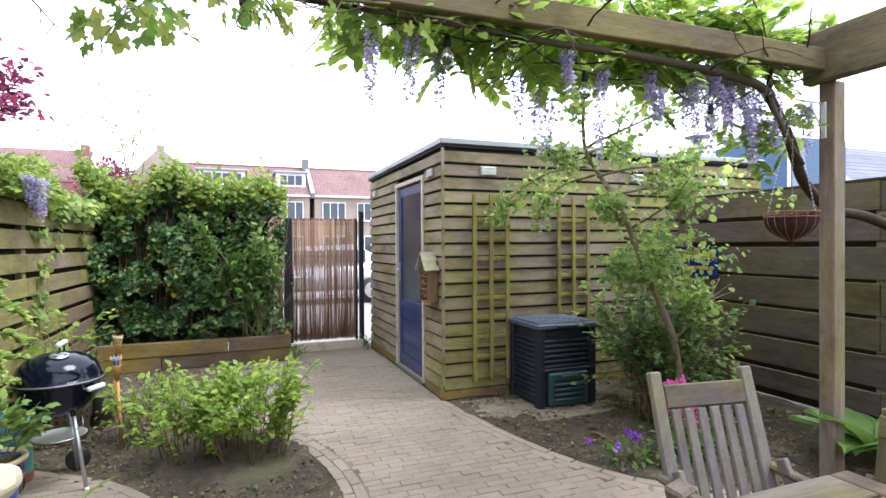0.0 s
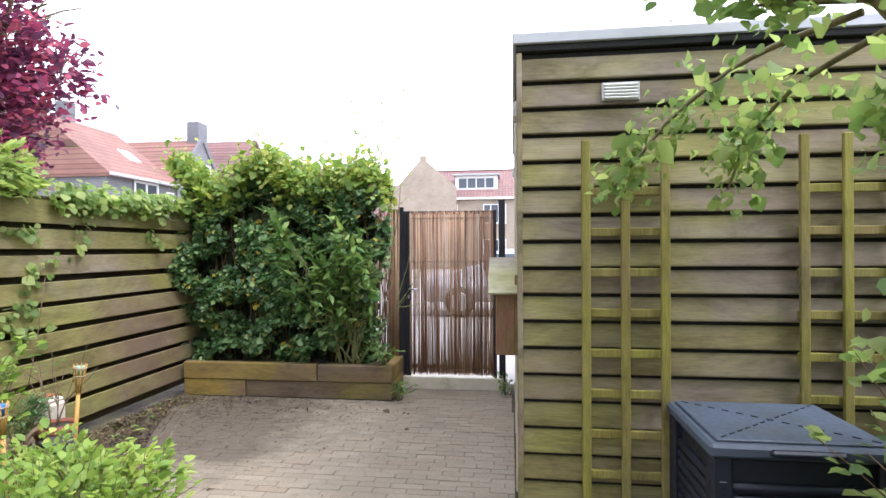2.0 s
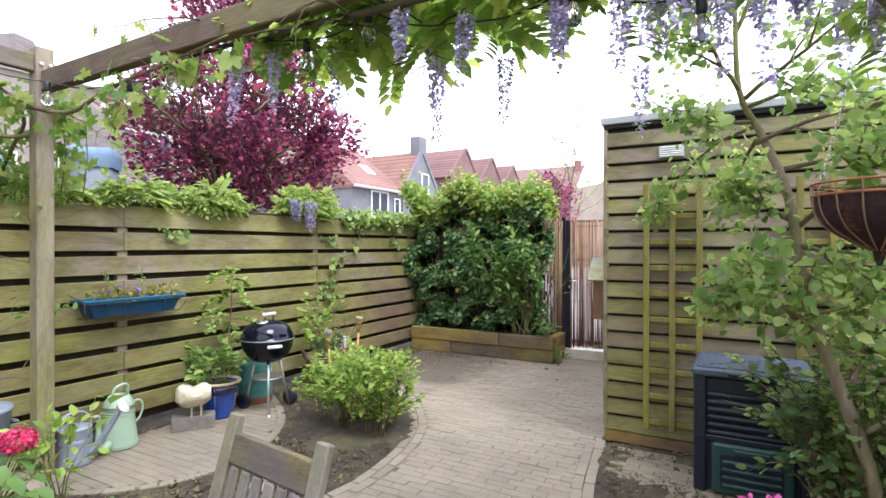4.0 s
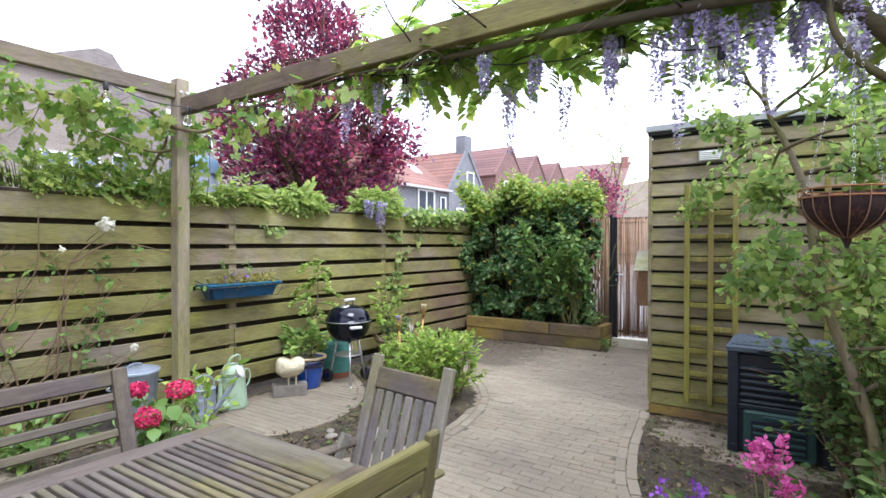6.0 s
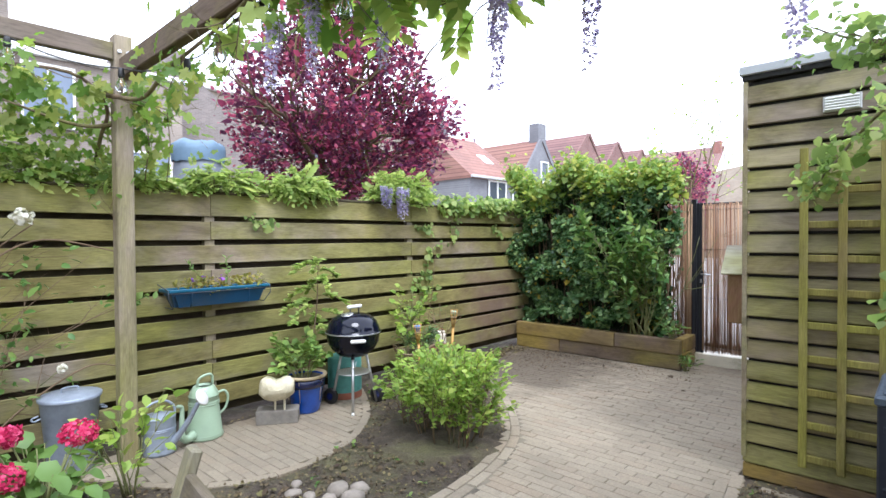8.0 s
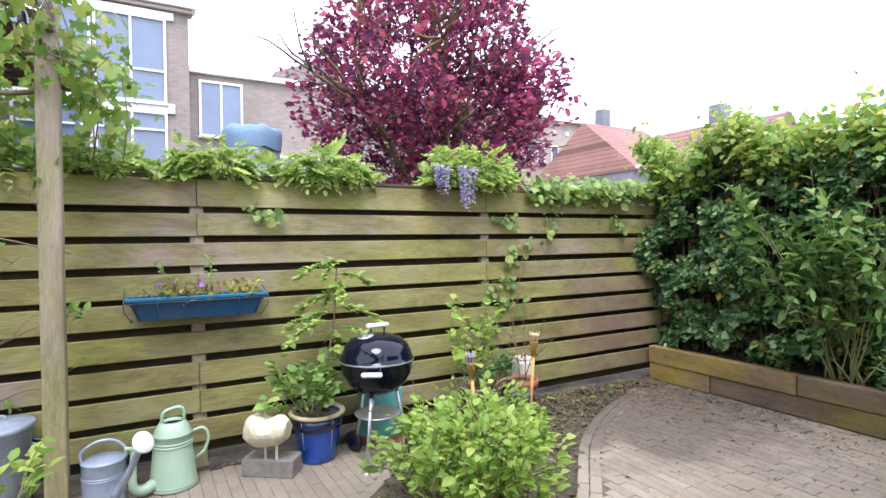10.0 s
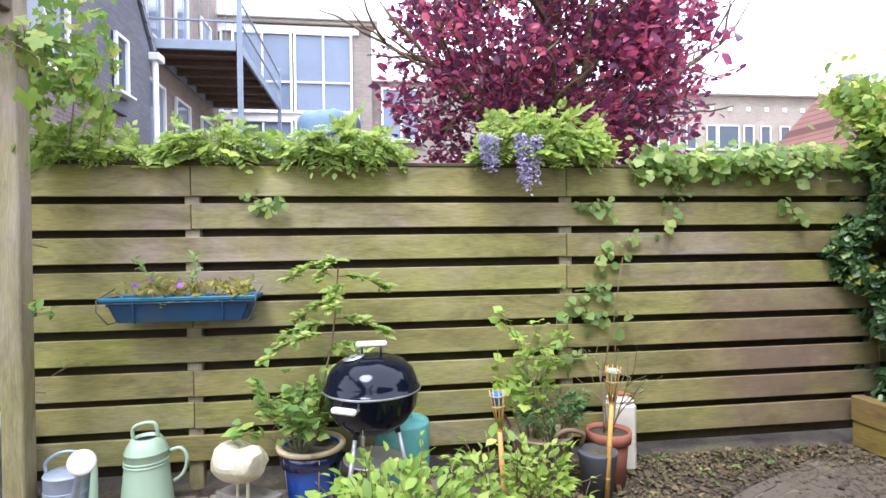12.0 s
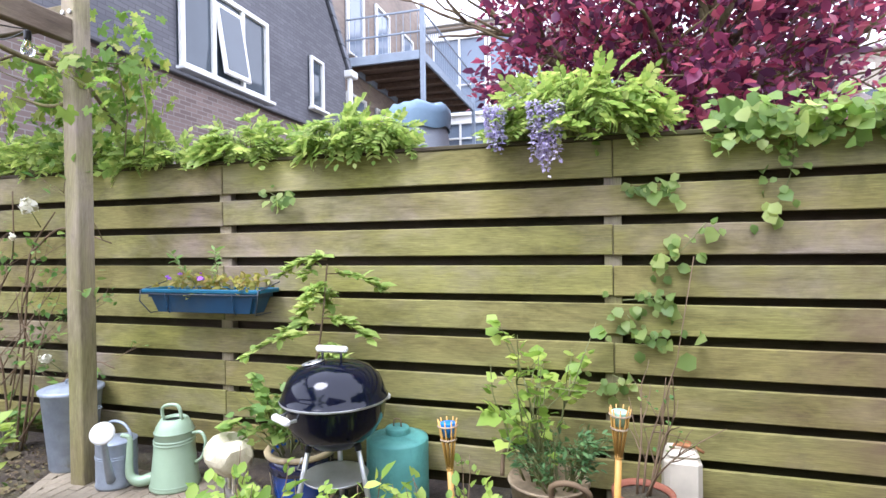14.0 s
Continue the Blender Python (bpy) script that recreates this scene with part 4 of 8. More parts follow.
def prism(name, outline, depth, material, parent, m, label=""):
    """An outline in the plane x-z pushed back along +y."""
    bm = bmesh.new()
    a = [bm.verts.new((x, 0, z)) for x, z in outline]
    b = [bm.verts.new((x, depth, z)) for x, z in outline]
    n = len(a)
    bm.faces.new(a)
    bm.faces.new(b[::-1])
    for i in range(n):
        bm.faces.new((a[i], b[i], b[(i + 1) % n], a[(i + 1) % n]))
    bmesh.ops.recalc_face_normals(bm, faces=bm.faces)
    return part(name, bm, material, parent, label, False, m)


def slab(name, p, q, thick, depth, material, parent, m, over=0.25):
    """A sloped roof plane from p to q (x, z), running back along +y."""
    dx, dz = q[0] - p[0], q[1] - p[1]
    L = math.hypot(dx, dz)
    nx, nz = -dz / L * thick, dx / L * thick
    if nz < 0:
        nx, nz = -nx, -nz
    return prism(name, [(p[0], p[1]), (q[0], q[1]), (q[0] + nx, q[1] + nz), (p[0] + nx, p[1] + nz)], depth + 2 * over, material, parent, m @ pose(0, -over, 0))


def dark_house():
    h = thing("neighbour_house", (0, 0, 0), "dark grey painted brick house with a steep gable", "house", rz=180)
    # in the house's space the gable looks to -y; x runs the other way
    at = pose(0, 0.5, 0)
    prism("wall", [(2.0, 0), (9.88, 0), (9.88, 5.35), (5.9, 10.3), (2.0, 5.45)], 9, M_BRICK_DARK, h, at, "dark grey painted brickwork")
    slab("roof", (9.98, 5.3), (5.9, 10.38), 0.14, 9, M_TILE_GREY, h, at, 0.06)
    slab("roof", (1.9, 5.4), (5.9, 10.38), 0.14, 9, M_TILE_GREY, h, at, 0.06)
    prism("lower_wall", [(1.2, 0), (8.2, 0), (8.2, 3.58), (1.2, 3.58)], 0.16, M_BRICK_PURPLE, h, pose(0, 0.34, 0), "purple brown brickwork")
    put("ledge", box_mesh("ledge", (7.1, 0.3, 0.05), M_FELT, 0.01), h, pose(4.7, 0.4, 3.605), "dark zinc ledge")
    w = window(h, 2.0, 1.34, pose(5.86, 0.48, 4.45), 3)
    put("open_sash", box_mesh("open_sash", (0.6, 0.05, 1.1), M_WHITE_PAINT, 0.01), w, pose(0.02, -0.1, -0.02, -9))
    put("sash_glass", box_mesh("sash_glass", (0.48, 0.056, 0.96), M_WINDOW, 0), w, pose(0.02, -0.1, -0.02, -9))
    window(h, 0.5, 1.02, pose(8.52, 0.48, 4.56), 1)
    tube("rain_pipe", [(9.95, 0.42, 0), (9.95, 0.42, 5.1)], 0.06, M_WHITE_PAINT, h, 10)
    put("pipe_head", box_mesh("pipe_head", (0.3, 0.25, 0.16), M_WHITE_PAINT, 0.02), h, pose(9.98, 0.42, 5.18))


def modern_house():
    """Brown house with a glazed front, a lower wing and an iron balcony at its side."""
    h = thing("brown_house", (-17, 0, 0), "brown brick house with tall white framed windows", "house", rz=90)
    # x here runs along the world's +y, the front looks to the world's +x
    prism("wall", [(-4.5, 0), (3.98, 0), (3.98, 8.9), (-4.5, 8.9)], 8, M_BRICK_BROWN, h, pose(0, 0, 0), "brown brickwork")
    put("roof_edge", box_mesh("roof_edge", (8.9, 0.7, 0.16), M_WHITE_PAINT, 0.02), h, pose(-0.24, 0.05, 8.98), "white roof edge")
    put("roof_soffit", box_mesh("roof_soffit", (8.7, 0.5, 0.12), M_BRICK_TAN, 0.02), h, pose(-0.24, 0.05, 8.82))
    for x in (-1.9, 0.35, 2.35):
        window(h, 1.95, 2.7, pose(x, -0.02, 7.15), 2, 0.38, M_SKYGLASS, depth=0.12)
        window(h, 1.95, 2.3, pose(x, -0.02, 4.4), 2, 0.75, M_SKYGLASS, depth=0.12)
    put("white_band", box_mesh("white_band", (6.6, 0.1, 0.3), M_WHITE_PAINT, 0.01), h, pose(0.25, -0.05, 5.68))
    put("white_band", box_mesh("white_band", (6.6, 0.1, 0.25), M_WHITE_PAINT, 0.01), h, pose(0.25, -0.05, 8.6))
    prism("wing_wall", [(3.98, 0), (9.0, 0), (9.0, 7.1), (3.98, 7.1)], 7, M_BRICK_BROWN, h, pose(0, 0.6, 0), "brown brickwork")
    put("wing_roof_edge", box_mesh("wing_roof_edge", (5.1, 0.5, 0.18), M_WHITE_PAINT, 0.02), h, pose(6.5, 0.7, 7.2))
    window(h, 1.4, 1.9, pose(5.0, 0.58, 5.95), 2, None, M_SKYGLASS)
    window(h, 1.8, 1.15, pose(7.7, 0.58, 3.95), 2, None, M_SKYGLASS)
    prism("gable_wall", [(7.0, 0), (13.5, 0), (13.5, 5.4), (10.2, 7.4), (9.4, 8.5), (8.9, 8.6), (7.0, 7.8)], 6, M_BRICK_GABLE, h, pose(0, 1.4, 0), "brown brickwork gable")
    window(h, 0.9, 1.2, pose(9.75, 1.38, 4.2), 1)
    window(h, 0.7, 1.1, pose(8.55, 1.38, 6.15), 1)
    # side wing with windows, behind the balcony
    s = thing("corner_house", (0, -1.05, 0), "brown brick corner house with roof balcony", "house", rz=180)
    prism("wall", [(10.3, 0), (16.9, 0), (16.9, 9.6), (10.3, 9.6)], 7, M_BRICK_BROWN_Y, s, pose(0, 0, 0), "brown brickwork")
    for x in (11.5, 13.3, 15.4):
        window(s, 1.0, 2.0, pose(x, -0.02, 7.1), 1, None, M_SKYGLASS)
        window(s, 1.1, 1.9, pose(x, -0.02, 4.2), 1, None, M_SKYGLASS)
    b = thing("balcony", (0, 0, 0), "grey steel balcony with mesh rail and wooden deck", "balcony")
    put("deck", box_mesh("deck", (5.2, 2.0, 0.06), M_DECK, 0.01), b, pose(-13.5, 0.0, 5.86), "brown wooden deck boards")
    for i in range(7):
        put("joist", box_mesh("joist", (0.07, 1.9, 0.14), M_DECK, 0.005), b, pose(-11.2 - 0.78 * i, 0.0, 5.74))
    for y in (-0.98, 1.0):
        put("edge_beam", box_mesh("edge_beam", (5.3, 0.07, 0.22), M_BALC, 0.01), b, pose(-13.5, y, 5.8))
    for x in (-10.88, -16.1):
        put("edge_beam", box_mesh("edge_beam", (0.07, 1.9, 0.22), M_BALC, 0.01), b, pose(x, 0.0, 5.8))
    for x in (-10.88, -16.1):
        put("pillar", box_mesh("pillar", (0.11, 0.11, 7.0), M_BALC, 0.01), b, pose(x, 1.02, 3.5), "blue grey steel pillar")
    for z in (6.35, 6.85):
        put("rail", box_mesh("rail", (5.3, 0.04, 0.04), M_BALC, 0.005), b, pose(-13.5, 1.02, z))
        put("rail", box_mesh("rail", (0.04, 1.95, 0.04), M_BALC, 0.005), b, pose(-10.88, 0.02, z))
    for i in range(30):
        put("baluster", box_mesh("baluster", (0.012, 0.012, 0.95), M_BALC, 0), b, pose(-10.95 - 0.178 * i, 1.02, 6.38))
    for i in range(11):
        put("baluster", box_mesh("baluster", (0.012, 0.012, 0.95), M_BALC, 0), b, pose(-10.88, 0.9 - 0.18 * i, 6.38))


def far_row():
    h = thing("flat_roofed_block", (-30, 0, 0), "long tan brick block with small windows", "building", rz=90)
    prism("wall", [(14.0, 0), (37.2, 0), (37.2, 10.6), (14.0, 10.6)], 8, M_BRICK_TAN_X, h, pose(0, 0, 0))
    put("roof_edge", box_mesh("roof_edge", (23.6, 0.8, 0.4), M_WHITE_PAINT, 0.03), h, pose(25.6, 0, 10.8))
    for i in range(9):
        x = 15.2 + 2.6 * i
        window(h, 0.75, 1.6, pose(x, -0.02, 7.9), 1)
        window(h, 1.5 if i % 3 == 1 else 0.75, 1.6, pose(x + 1.2, -0.02, 7.9), 1)
        put("vent_stone", box_mesh("vent_stone", (0.28, 0.06, 0.28), M_WHITE_PAINT, 0.01), h, pose(x, -0.03, 9.75))
        put("vent_stone", box_mesh("vent_stone", (0.28, 0.06, 0.28), M_WHITE_PAINT, 0.01), h, pose(x + 1.3, -0.03, 9.75))
    put("chimney", box_mesh("chimney", (0.5, 0.5, 1.2), M_BRICK_GREY, 0.03), h, pose(22, 2, 11.2))
    put("flue", box_mesh("flue", (0.3, 0.3, 1.1), M_FELT, 0.03), h, pose(34, 2, 11.2))


def gable_house(y, width, wall_mat, eave, peak, wins, label, back=9.0):
    h = thing("gable_house", (-12.8, y, 0), label, "house", "gabled houses beyond the hedge", rz=90)
    w = width / 2
    prism("wall", [(-w, 0), (w, 0), (w, eave), (0, peak), (-w, eave)], back, wall_mat, h, pose(0, 0, 0))
    for sgn in (-1, 1):
        slab("roof", (sgn * (w + 0.05), eave - 0.05), (0, peak + 0.02), 0.13, back, M_TILE_ORANGE_Y if wall_mat == M_BRICK_GREY_X else M_TILE_BROWN, h, pose(0, 0, 0), 0.02)
        slab("gable_edge", (sgn * (w + 0.06), eave - 0.06), (0, peak + 0.02), 0.2, 0.12, wall_mat, h, pose(0, -0.06, 0), 0.0)
    for x, z, a, b, n in wins:
        window(h, a, b, pose(x, -0.02, z), n)
    tube("rain_pipe", [(w - 0.1, -0.07, 0), (w - 0.1, -0.07, eave)], 0.05, M_ALU, h, 8)
    h.matrix_basis = FAR_OUT @ h.matrix_basis
    return h


# the gabled houses stand well beyond the street: drawn near, then moved out and enlarged
FAR_OUT = pose(0.45, 0.2, -0.25) @ pose(2.87, -0.13, 1.43) @ Matrix.Scale(1.3, 4) @ pose(-2.87, 0.13, -1.43)


def gable_row():
    g = gable_house(24.8, 3.8, M_BRICK_GREY_X, 4.3, 6.7, [(0.2, 5.1, 0.75, 1.1, 1), (-0.9, 3.1, 0.7, 1.0, 1), (0.8, 3.0, 1.2, 1.0, 2)], "grey brick gabled house with orange roof and chimney")
    put("chimney", box_mesh("chimney", (0.75, 0.6, 1.5), M_BRICK_GREY_X, 0.02), g, pose(0.15, 0.35, 6.9))
    for y in (30.0, 34.0, 37.9):
        gable_house(y, 3.9, M_BRICK_RED_X, 5.8, 7.7, [(-0.6, 5.0, 0.8, 1.2, 1), (0.7, 5.0, 0.8, 1.2, 1), (0.0, 2.4, 1.6, 1.2, 2)], "red brick gabled house")
    h = thing("low_house", (-12.8, 20.4, 0.73), "grey house with an orange tiled roof", "house", rz=90)
    prism("wall", [(-1.6, -0.8), (2.4, -0.8), (2.4, 3.75), (-1.6, 3.75)], 6, M_BRICK_GREY_X, h, pose(0, 0, 0))
    bm = bmesh.new()
    tops = [(-1.68, -0.18, 3.72), (2.45, -0.18, 3.72), (2.45, 2.9, 6.05), (-1.4, 2.9, 6.05), (-1.68, 6.0, 3.72)]
    up = [bm.verts.new(v) for v in tops]
    dn = [bm.verts.new((x, y, z - 0.14)) for x, y, z in tops]
    for ring in ((0, 1, 2, 3), (0, 3, 4)):
        bm.faces.new([up[q] for q in ring])
        bm.faces.new([dn[q] for q in reversed(ring)])
    for a, b in ((0, 1), (1, 2), (2, 3), (3, 4), (4, 0)):
        bm.faces.new((up[b], up[a], dn[a], dn[b]))
    part("roof", bm, M_TILE_ORANGE_Y, h, "orange tiled hipped roof")
    put("roof_window", box_mesh("roof_window", (0.6, 0.8, 0.1), M_WHITE_PAINT, 0.02), h, pose(1.1, 1.2, 4.78, 37))
    put("chimney", box_mesh("chimney", (0.5, 0.5, 1.2), M_BRICK_GREY_X, 0.02), h, pose(0.0, 3.1, 6.2))
    window(h, 1.4, 1.3, pose(0.45, -0.02, 2.95), 2)
    window(h, 0.5, 0.9, pose(1.9, -0.02, 2.9), 1)
    put("gutter", box_mesh("gutter", (4.1, 0.16, 0.12), M_ALU, 0.02), h, pose(0.38, -0.24, 3.66))
    h.matrix_basis = FAR_OUT @ h.matrix_basis
    # long red roof further back
    k = thing("terrace_row", (-21.0, 58, 0), "distant red roofed terrace", "houses")
    prism("wall", [(-5, 0), (7.6, 0), (7.6, 7.6), (-5, 7.6)], 8, M_BRICK_RED, k, pose(0, 0, 0))
    bm = bmesh.new()
    add_box(bm, (12.8, 5.2, 0.15), pose(1.3, 1.9, 9.1, 42))
    part("roof", bm, M_TILE_RED, k)
    put("chimney", box_mesh("chimney", (0.7, 0.7, 1.5), M_BRICK_RED, 0.02), k, pose(7.2, 3.2, 10.6))


def row_houses():
    """Two-storey terrace across the street."""
    def unit_house(x0, x1, dormers, wins, label):
        h = thing("row_house", (0, 44, 0), label, "house", "row houses across the street")
        w, mid = x1 - x0, (x0 + x1) / 2
        prism("wall", [(x0, 0), (x1, 0), (x1, 5.45), (x0, 5.45)], 8, M_BRICK_TAN, h, pose(0, 0, 0), "tan brickwork")
        bm = bmesh.new()
        add_box(bm, (w, 5.0, 0.15), pose(mid, 1.85, 6.75, 33))
        part("roof", bm, M_TILE_RED, h, "red pantile roof")
        bm = bmesh.new()
        add_box(bm, (w, 5.0, 0.15), pose(mid, 6.0, 6.75, -33))
        part("roof", bm, M_TILE_RED, h, "red pantile roof")
        put("ridge", box_mesh("ridge", (w, 0.3, 0.16), M_TILE_RED, 0.03), h, pose(mid, 3.92, 8.16))
        put("gutter", box_mesh("gutter", (w, 0.22, 0.16), M_WHITE_PAINT, 0.02), h, pose(mid, -0.2, 5.4), "white gutter board")
        for dx, dw in dormers:
            d = put("dormer", box_mesh("dormer", (dw, 2.6, 1.25), M_WHITE_PAINT, 0.02), h, pose(dx, 2.2, 6.72), "white dormer with windows")
            put("dormer_roof", box_mesh("dormer_roof", (dw + 0.35, 2.9, 0.14), M_ZINC_TRIM, 0.02), d, pose(0, -0.1, 0.68))
            n = 4 if dw > 2.6 else 3
            for i in range(n):
                put("pane", box_mesh("pane", ((dw - 0.5) / n - 0.1, 0.05, 0.75), M_WINDOW, 0), d, pose(-dw / 2 + 0.25 + (dw - 0.5) * (i + 0.5) / n, -1.31, 0.02))
        for wx, ww in wins:
            window(h, ww, 1.5, pose(wx, -0.02, 4.2), 3 if ww > 1.6 else 2)
            window(h, ww, 1.6, pose(wx, -0.02, 1.4), 3 if ww > 1.6 else 2)
        return h
    unit_house(-5.4, 5.45, [(-1.1, 3.4), (4.1, 2.3)], [(-3.4, 1.8), (0.4, 1.8), (4.0, 1.9)], "tan brick row house with red roof and white dormers")
    h = unit_house(5.85, 13.5, [], [(7.4, 1.9), (9.9, 1.2), (12.2, 1.6)], "tan brick row house with plain red roof")
    h2 = thing("chimney_wall", (5.65, 44, 0), "grey parapet with chimney between two roofs", "chimney")
    put("parapet", box_mesh("parapet", (0.35, 5.2, 0.5), M_ZINC_TRIM, 0.02), h2, pose(0, 1.85, 6.85, 33))
    put("stack", box_mesh("stack", (0.5, 0.9, 1.6), M_BRICK_GREY, 0.02), h2, pose(-0.1, 3.7, 8.1))
    k = thing("end_gable_house", (-5.17, 43.1, 0), "brown gable end of a row house", "house")
    prism("wall", [(-4.5, 0), (2.6, 0), (2.6, 6.3), (0.3, 8.3), (-0.3, 8.3), (-1.9, 6.5), (-4.5, 6.1)], 0.8, M_BRICK_TAN, k, pose(0, 0, 0))
    put("chimney", box_mesh("chimney", (0.5, 0.6, 0.5), M_BRICK_TAN, 0.02), k, pose(0, 0.4, 8.5))


def right_house():
    h = thing("slate_roof_house", (0, 0, 0), "house with a slate grey roof and blue clad dormer", "house")
    bm = bmesh.new()
    add_box(bm, (14, 6.5, 0.2), pose(27.5, 15.6, 4.2, 38))
    part("roof", bm, M_TILE_GREY, h, "slate grey roof tiles")
    put("wall", box_mesh("wall", (14, 6, 3.2), M_BRICK_TAN, 0.02), h, pose(27.5, 16.5, 1.0))
    d = put("dormer", box_mesh("dormer", (3.2, 3.0, 2.2), M_TARP_DARK, 0.03), h, pose(19.6, 14.6, 4.1), "blue clad dormer")
    put("pane", box_mesh("pane", (0.7, 0.06, 1.5), M_SKYGLASS, 0), d, pose(-1.0, -1.5, -0.1))
    put("frame", box_mesh("frame", (0.12, 0.1, 2.0), M_WHITE_PAINT, 0), d, pose(-1.5, -1.5, 0))
    for x in (23.2, 24.3):
        put("roof_window", box_mesh("roof_window", (0.8, 1.1, 0.12), M_SKYGLASS, 0.02), h, pose(x, 14.9, 3.95, 38))


M_TILE_BROWN = roof_tiles("brown_red_pantiles", (0.160, 0.081, 0.070), (0.200, 0.104, 0.090), "y")
M_DECK = plain("balcony_deck", (0.13, 0.085, 0.06), 0.85, vary=0.3)
M_SKYGLASS = plain("bright_window_glass", (0.16, 0.2, 0.26), 0.04, vary=0.2, scale=0.5, bump=0.0)
M_TARP_DARK = plain("blue_cladding", (0.05, 0.11, 0.19), 0.4, vary=0.15)
M_BRICK_TAN_X = masonry("tan_brickwork_end", (0.28, 0.235, 0.18), (0.34, 0.285, 0.22), (0.3, 0.28, 0.24), axis="x")
M_BRICK_GREY_X = masonry("grey_brickwork_end", (0.15, 0.15, 0.16), (0.19, 0.19, 0.2), (0.2, 0.2, 0.2), axis="x")
M_BRICK_RED_X = masonry("red_brickwork_end", (0.168, 0.085, 0.074), (0.216, 0.110, 0.095), (0.24, 0.18, 0.16), axis="x")
M_TILE_ORANGE_Y = roof_tiles("orange_pantiles_side", (0.231, 0.111, 0.081), (0.272, 0.140, 0.104), "y")
M_BALC = plain("grey_blue_steel", (0.2, 0.24, 0.29), 0.5, vary=0.12, scale=4)
dark_house()
modern_house()
far_row()
gable_row()
row_houses()
right_house()


def build_car():
    c = thing("parked_car", (1.9, 14.0, 0), "silver hatchback parked on the street", "car")
    bm = bmesh.new()
    prof = [(-2.0, 0.3), (-2.05, 0.75), (-1.5, 0.92), (-0.95, 1.0), (-0.45, 1.42), (0.9, 1.47), (1.6, 1.05), (1.95, 0.95), (2.0, 0.35)]
    a = [bm.verts.new((x, -0.82 + 0.1 * (z > 1.1), z)) for x, z in prof]
    b = [bm.verts.new((x, 0.82 - 0.1 * (z > 1.1), z)) for x, z in prof]
    n = len(prof)
    bm.faces.new(a)
    bm.faces.new(b[::-1])
    for i in range(n):
        bm.faces.new((a[i], b[i], b[(i + 1) % n], a[(i + 1) % n]))
    bmesh.ops.bevel(bm, geom=bm.edges[:], offset=0.06, segments=2, affect="EDGES")
    bmesh.ops.recalc_face_normals(bm, faces=bm.faces)
    part("body", bm, plain("silver_car_paint", (0.5, 0.52, 0.55), 0.25, 0.4, vary=0.05, coat=0.6, bump=0), c, "silver paint", True)
    for x0, x1 in ((-0.75, 0.1), (0.15, 1.1)):
        put("side_window", box_mesh("side_window", (x1 - x0, 0.03, 0.32), M_WINDOW, 0.01), c, pose((x0 + x1) / 2, -0.79, 1.17, -12))
    for x in (-1.25, 1.25):
        w = put("wheel", bm_mesh("tyre", lathe([(0.0, -0.1), (0.2, -0.1), (0.3, -0.09), (0.32, -0.05), (0.32, 0.05), (0.3, 0.09), (0.0, 0.1)], 24), M_CABLE, True), c, pose(x, -0.78, 0.32, 90))
        put("rim", bm_mesh("rim", lathe([(0, 0.11), (0.19, 0.11), (0.2, 0.1)], 16), M_ALU), w)


build_car()


def build_cover():
    """Covered garden furniture behind the fence."""
    c = thing("covered_garden_umbrella", (-3.25, 3.52, 0), "tall garden object under a grey cover and blue tarpaulin", "cover")
    bm = lathe([(0.0, 0.0), (0.3, 0.0), (0.27, 1.2), (0.255, 2.2), (0.22, 2.42), (0, 2.45)], 24)
    for v in bm.verts:
        k = 1 + 0.08 * noise.noise((v.co.x * 7, v.co.y * 7, v.co.z * 2))
        v.co.x *= k
        v.co.y *= k
    part("cover", bm, M_GREY_COVER, c, "grey cover", True)
    bm = lathe([(0.268, 2.28), (0.278, 2.4), (0.27, 2.455), (0.22, 2.49), (0, 2.5)], 24)
    for v in bm.verts:
        v.co.z += 0.05 * noise.noise((v.co.x * 9, v.co.y * 9, 3))
    part("tarpaulin", bm, M_TARP, c, "crumpled blue tarpaulin", True)


build_cover()


def build_flue():
    f = thing("roof_flue", (5.62, 5.3, 2.462), "galvanised flue pipe with a flat cowl on the shed roof", "flue")
    part("pipe", lathe([(0, 0), (0.06, 0), (0.06, 0.34), (0, 0.34)], 16), M_ZINC, f, "", True)
    part("collar", lathe([(0, 0.0), (0.11, 0.0), (0.07, 0.05), (0, 0.05)], 16), M_ZINC, f)
    part("cowl", lathe([(0, 0.36), (0.15, 0.36), (0.16, 0.375), (0.05, 0.41), (0, 0.41)], 16), M_ZINC, f)


build_flue()


# ---------------------------------------------------------------- trees and plants
def clump_points(n, centre, radii, hollow=0.35):
    d = unit(rng.normal(0, 1, (n, 3)))
    r = (hollow + (1 - hollow) * rng.random(n)) ** 0.7
    return np.array(centre) + d * r[:, None] * np.array(radii), d


def leaves(parent, name, shape, pts, along, size, mat, facing=None, loose=0.5, spread=0.25, label=""):
    return tagged(put(name, scatter_mesh(name, shape, pts, along, size, mat, facing, loose, spread), parent, None, label), kind="stuff")


def stuff_put(name, me, parent, m=None, label=""):
    return tagged(put(name, me, parent, m, label), kind="stuff")


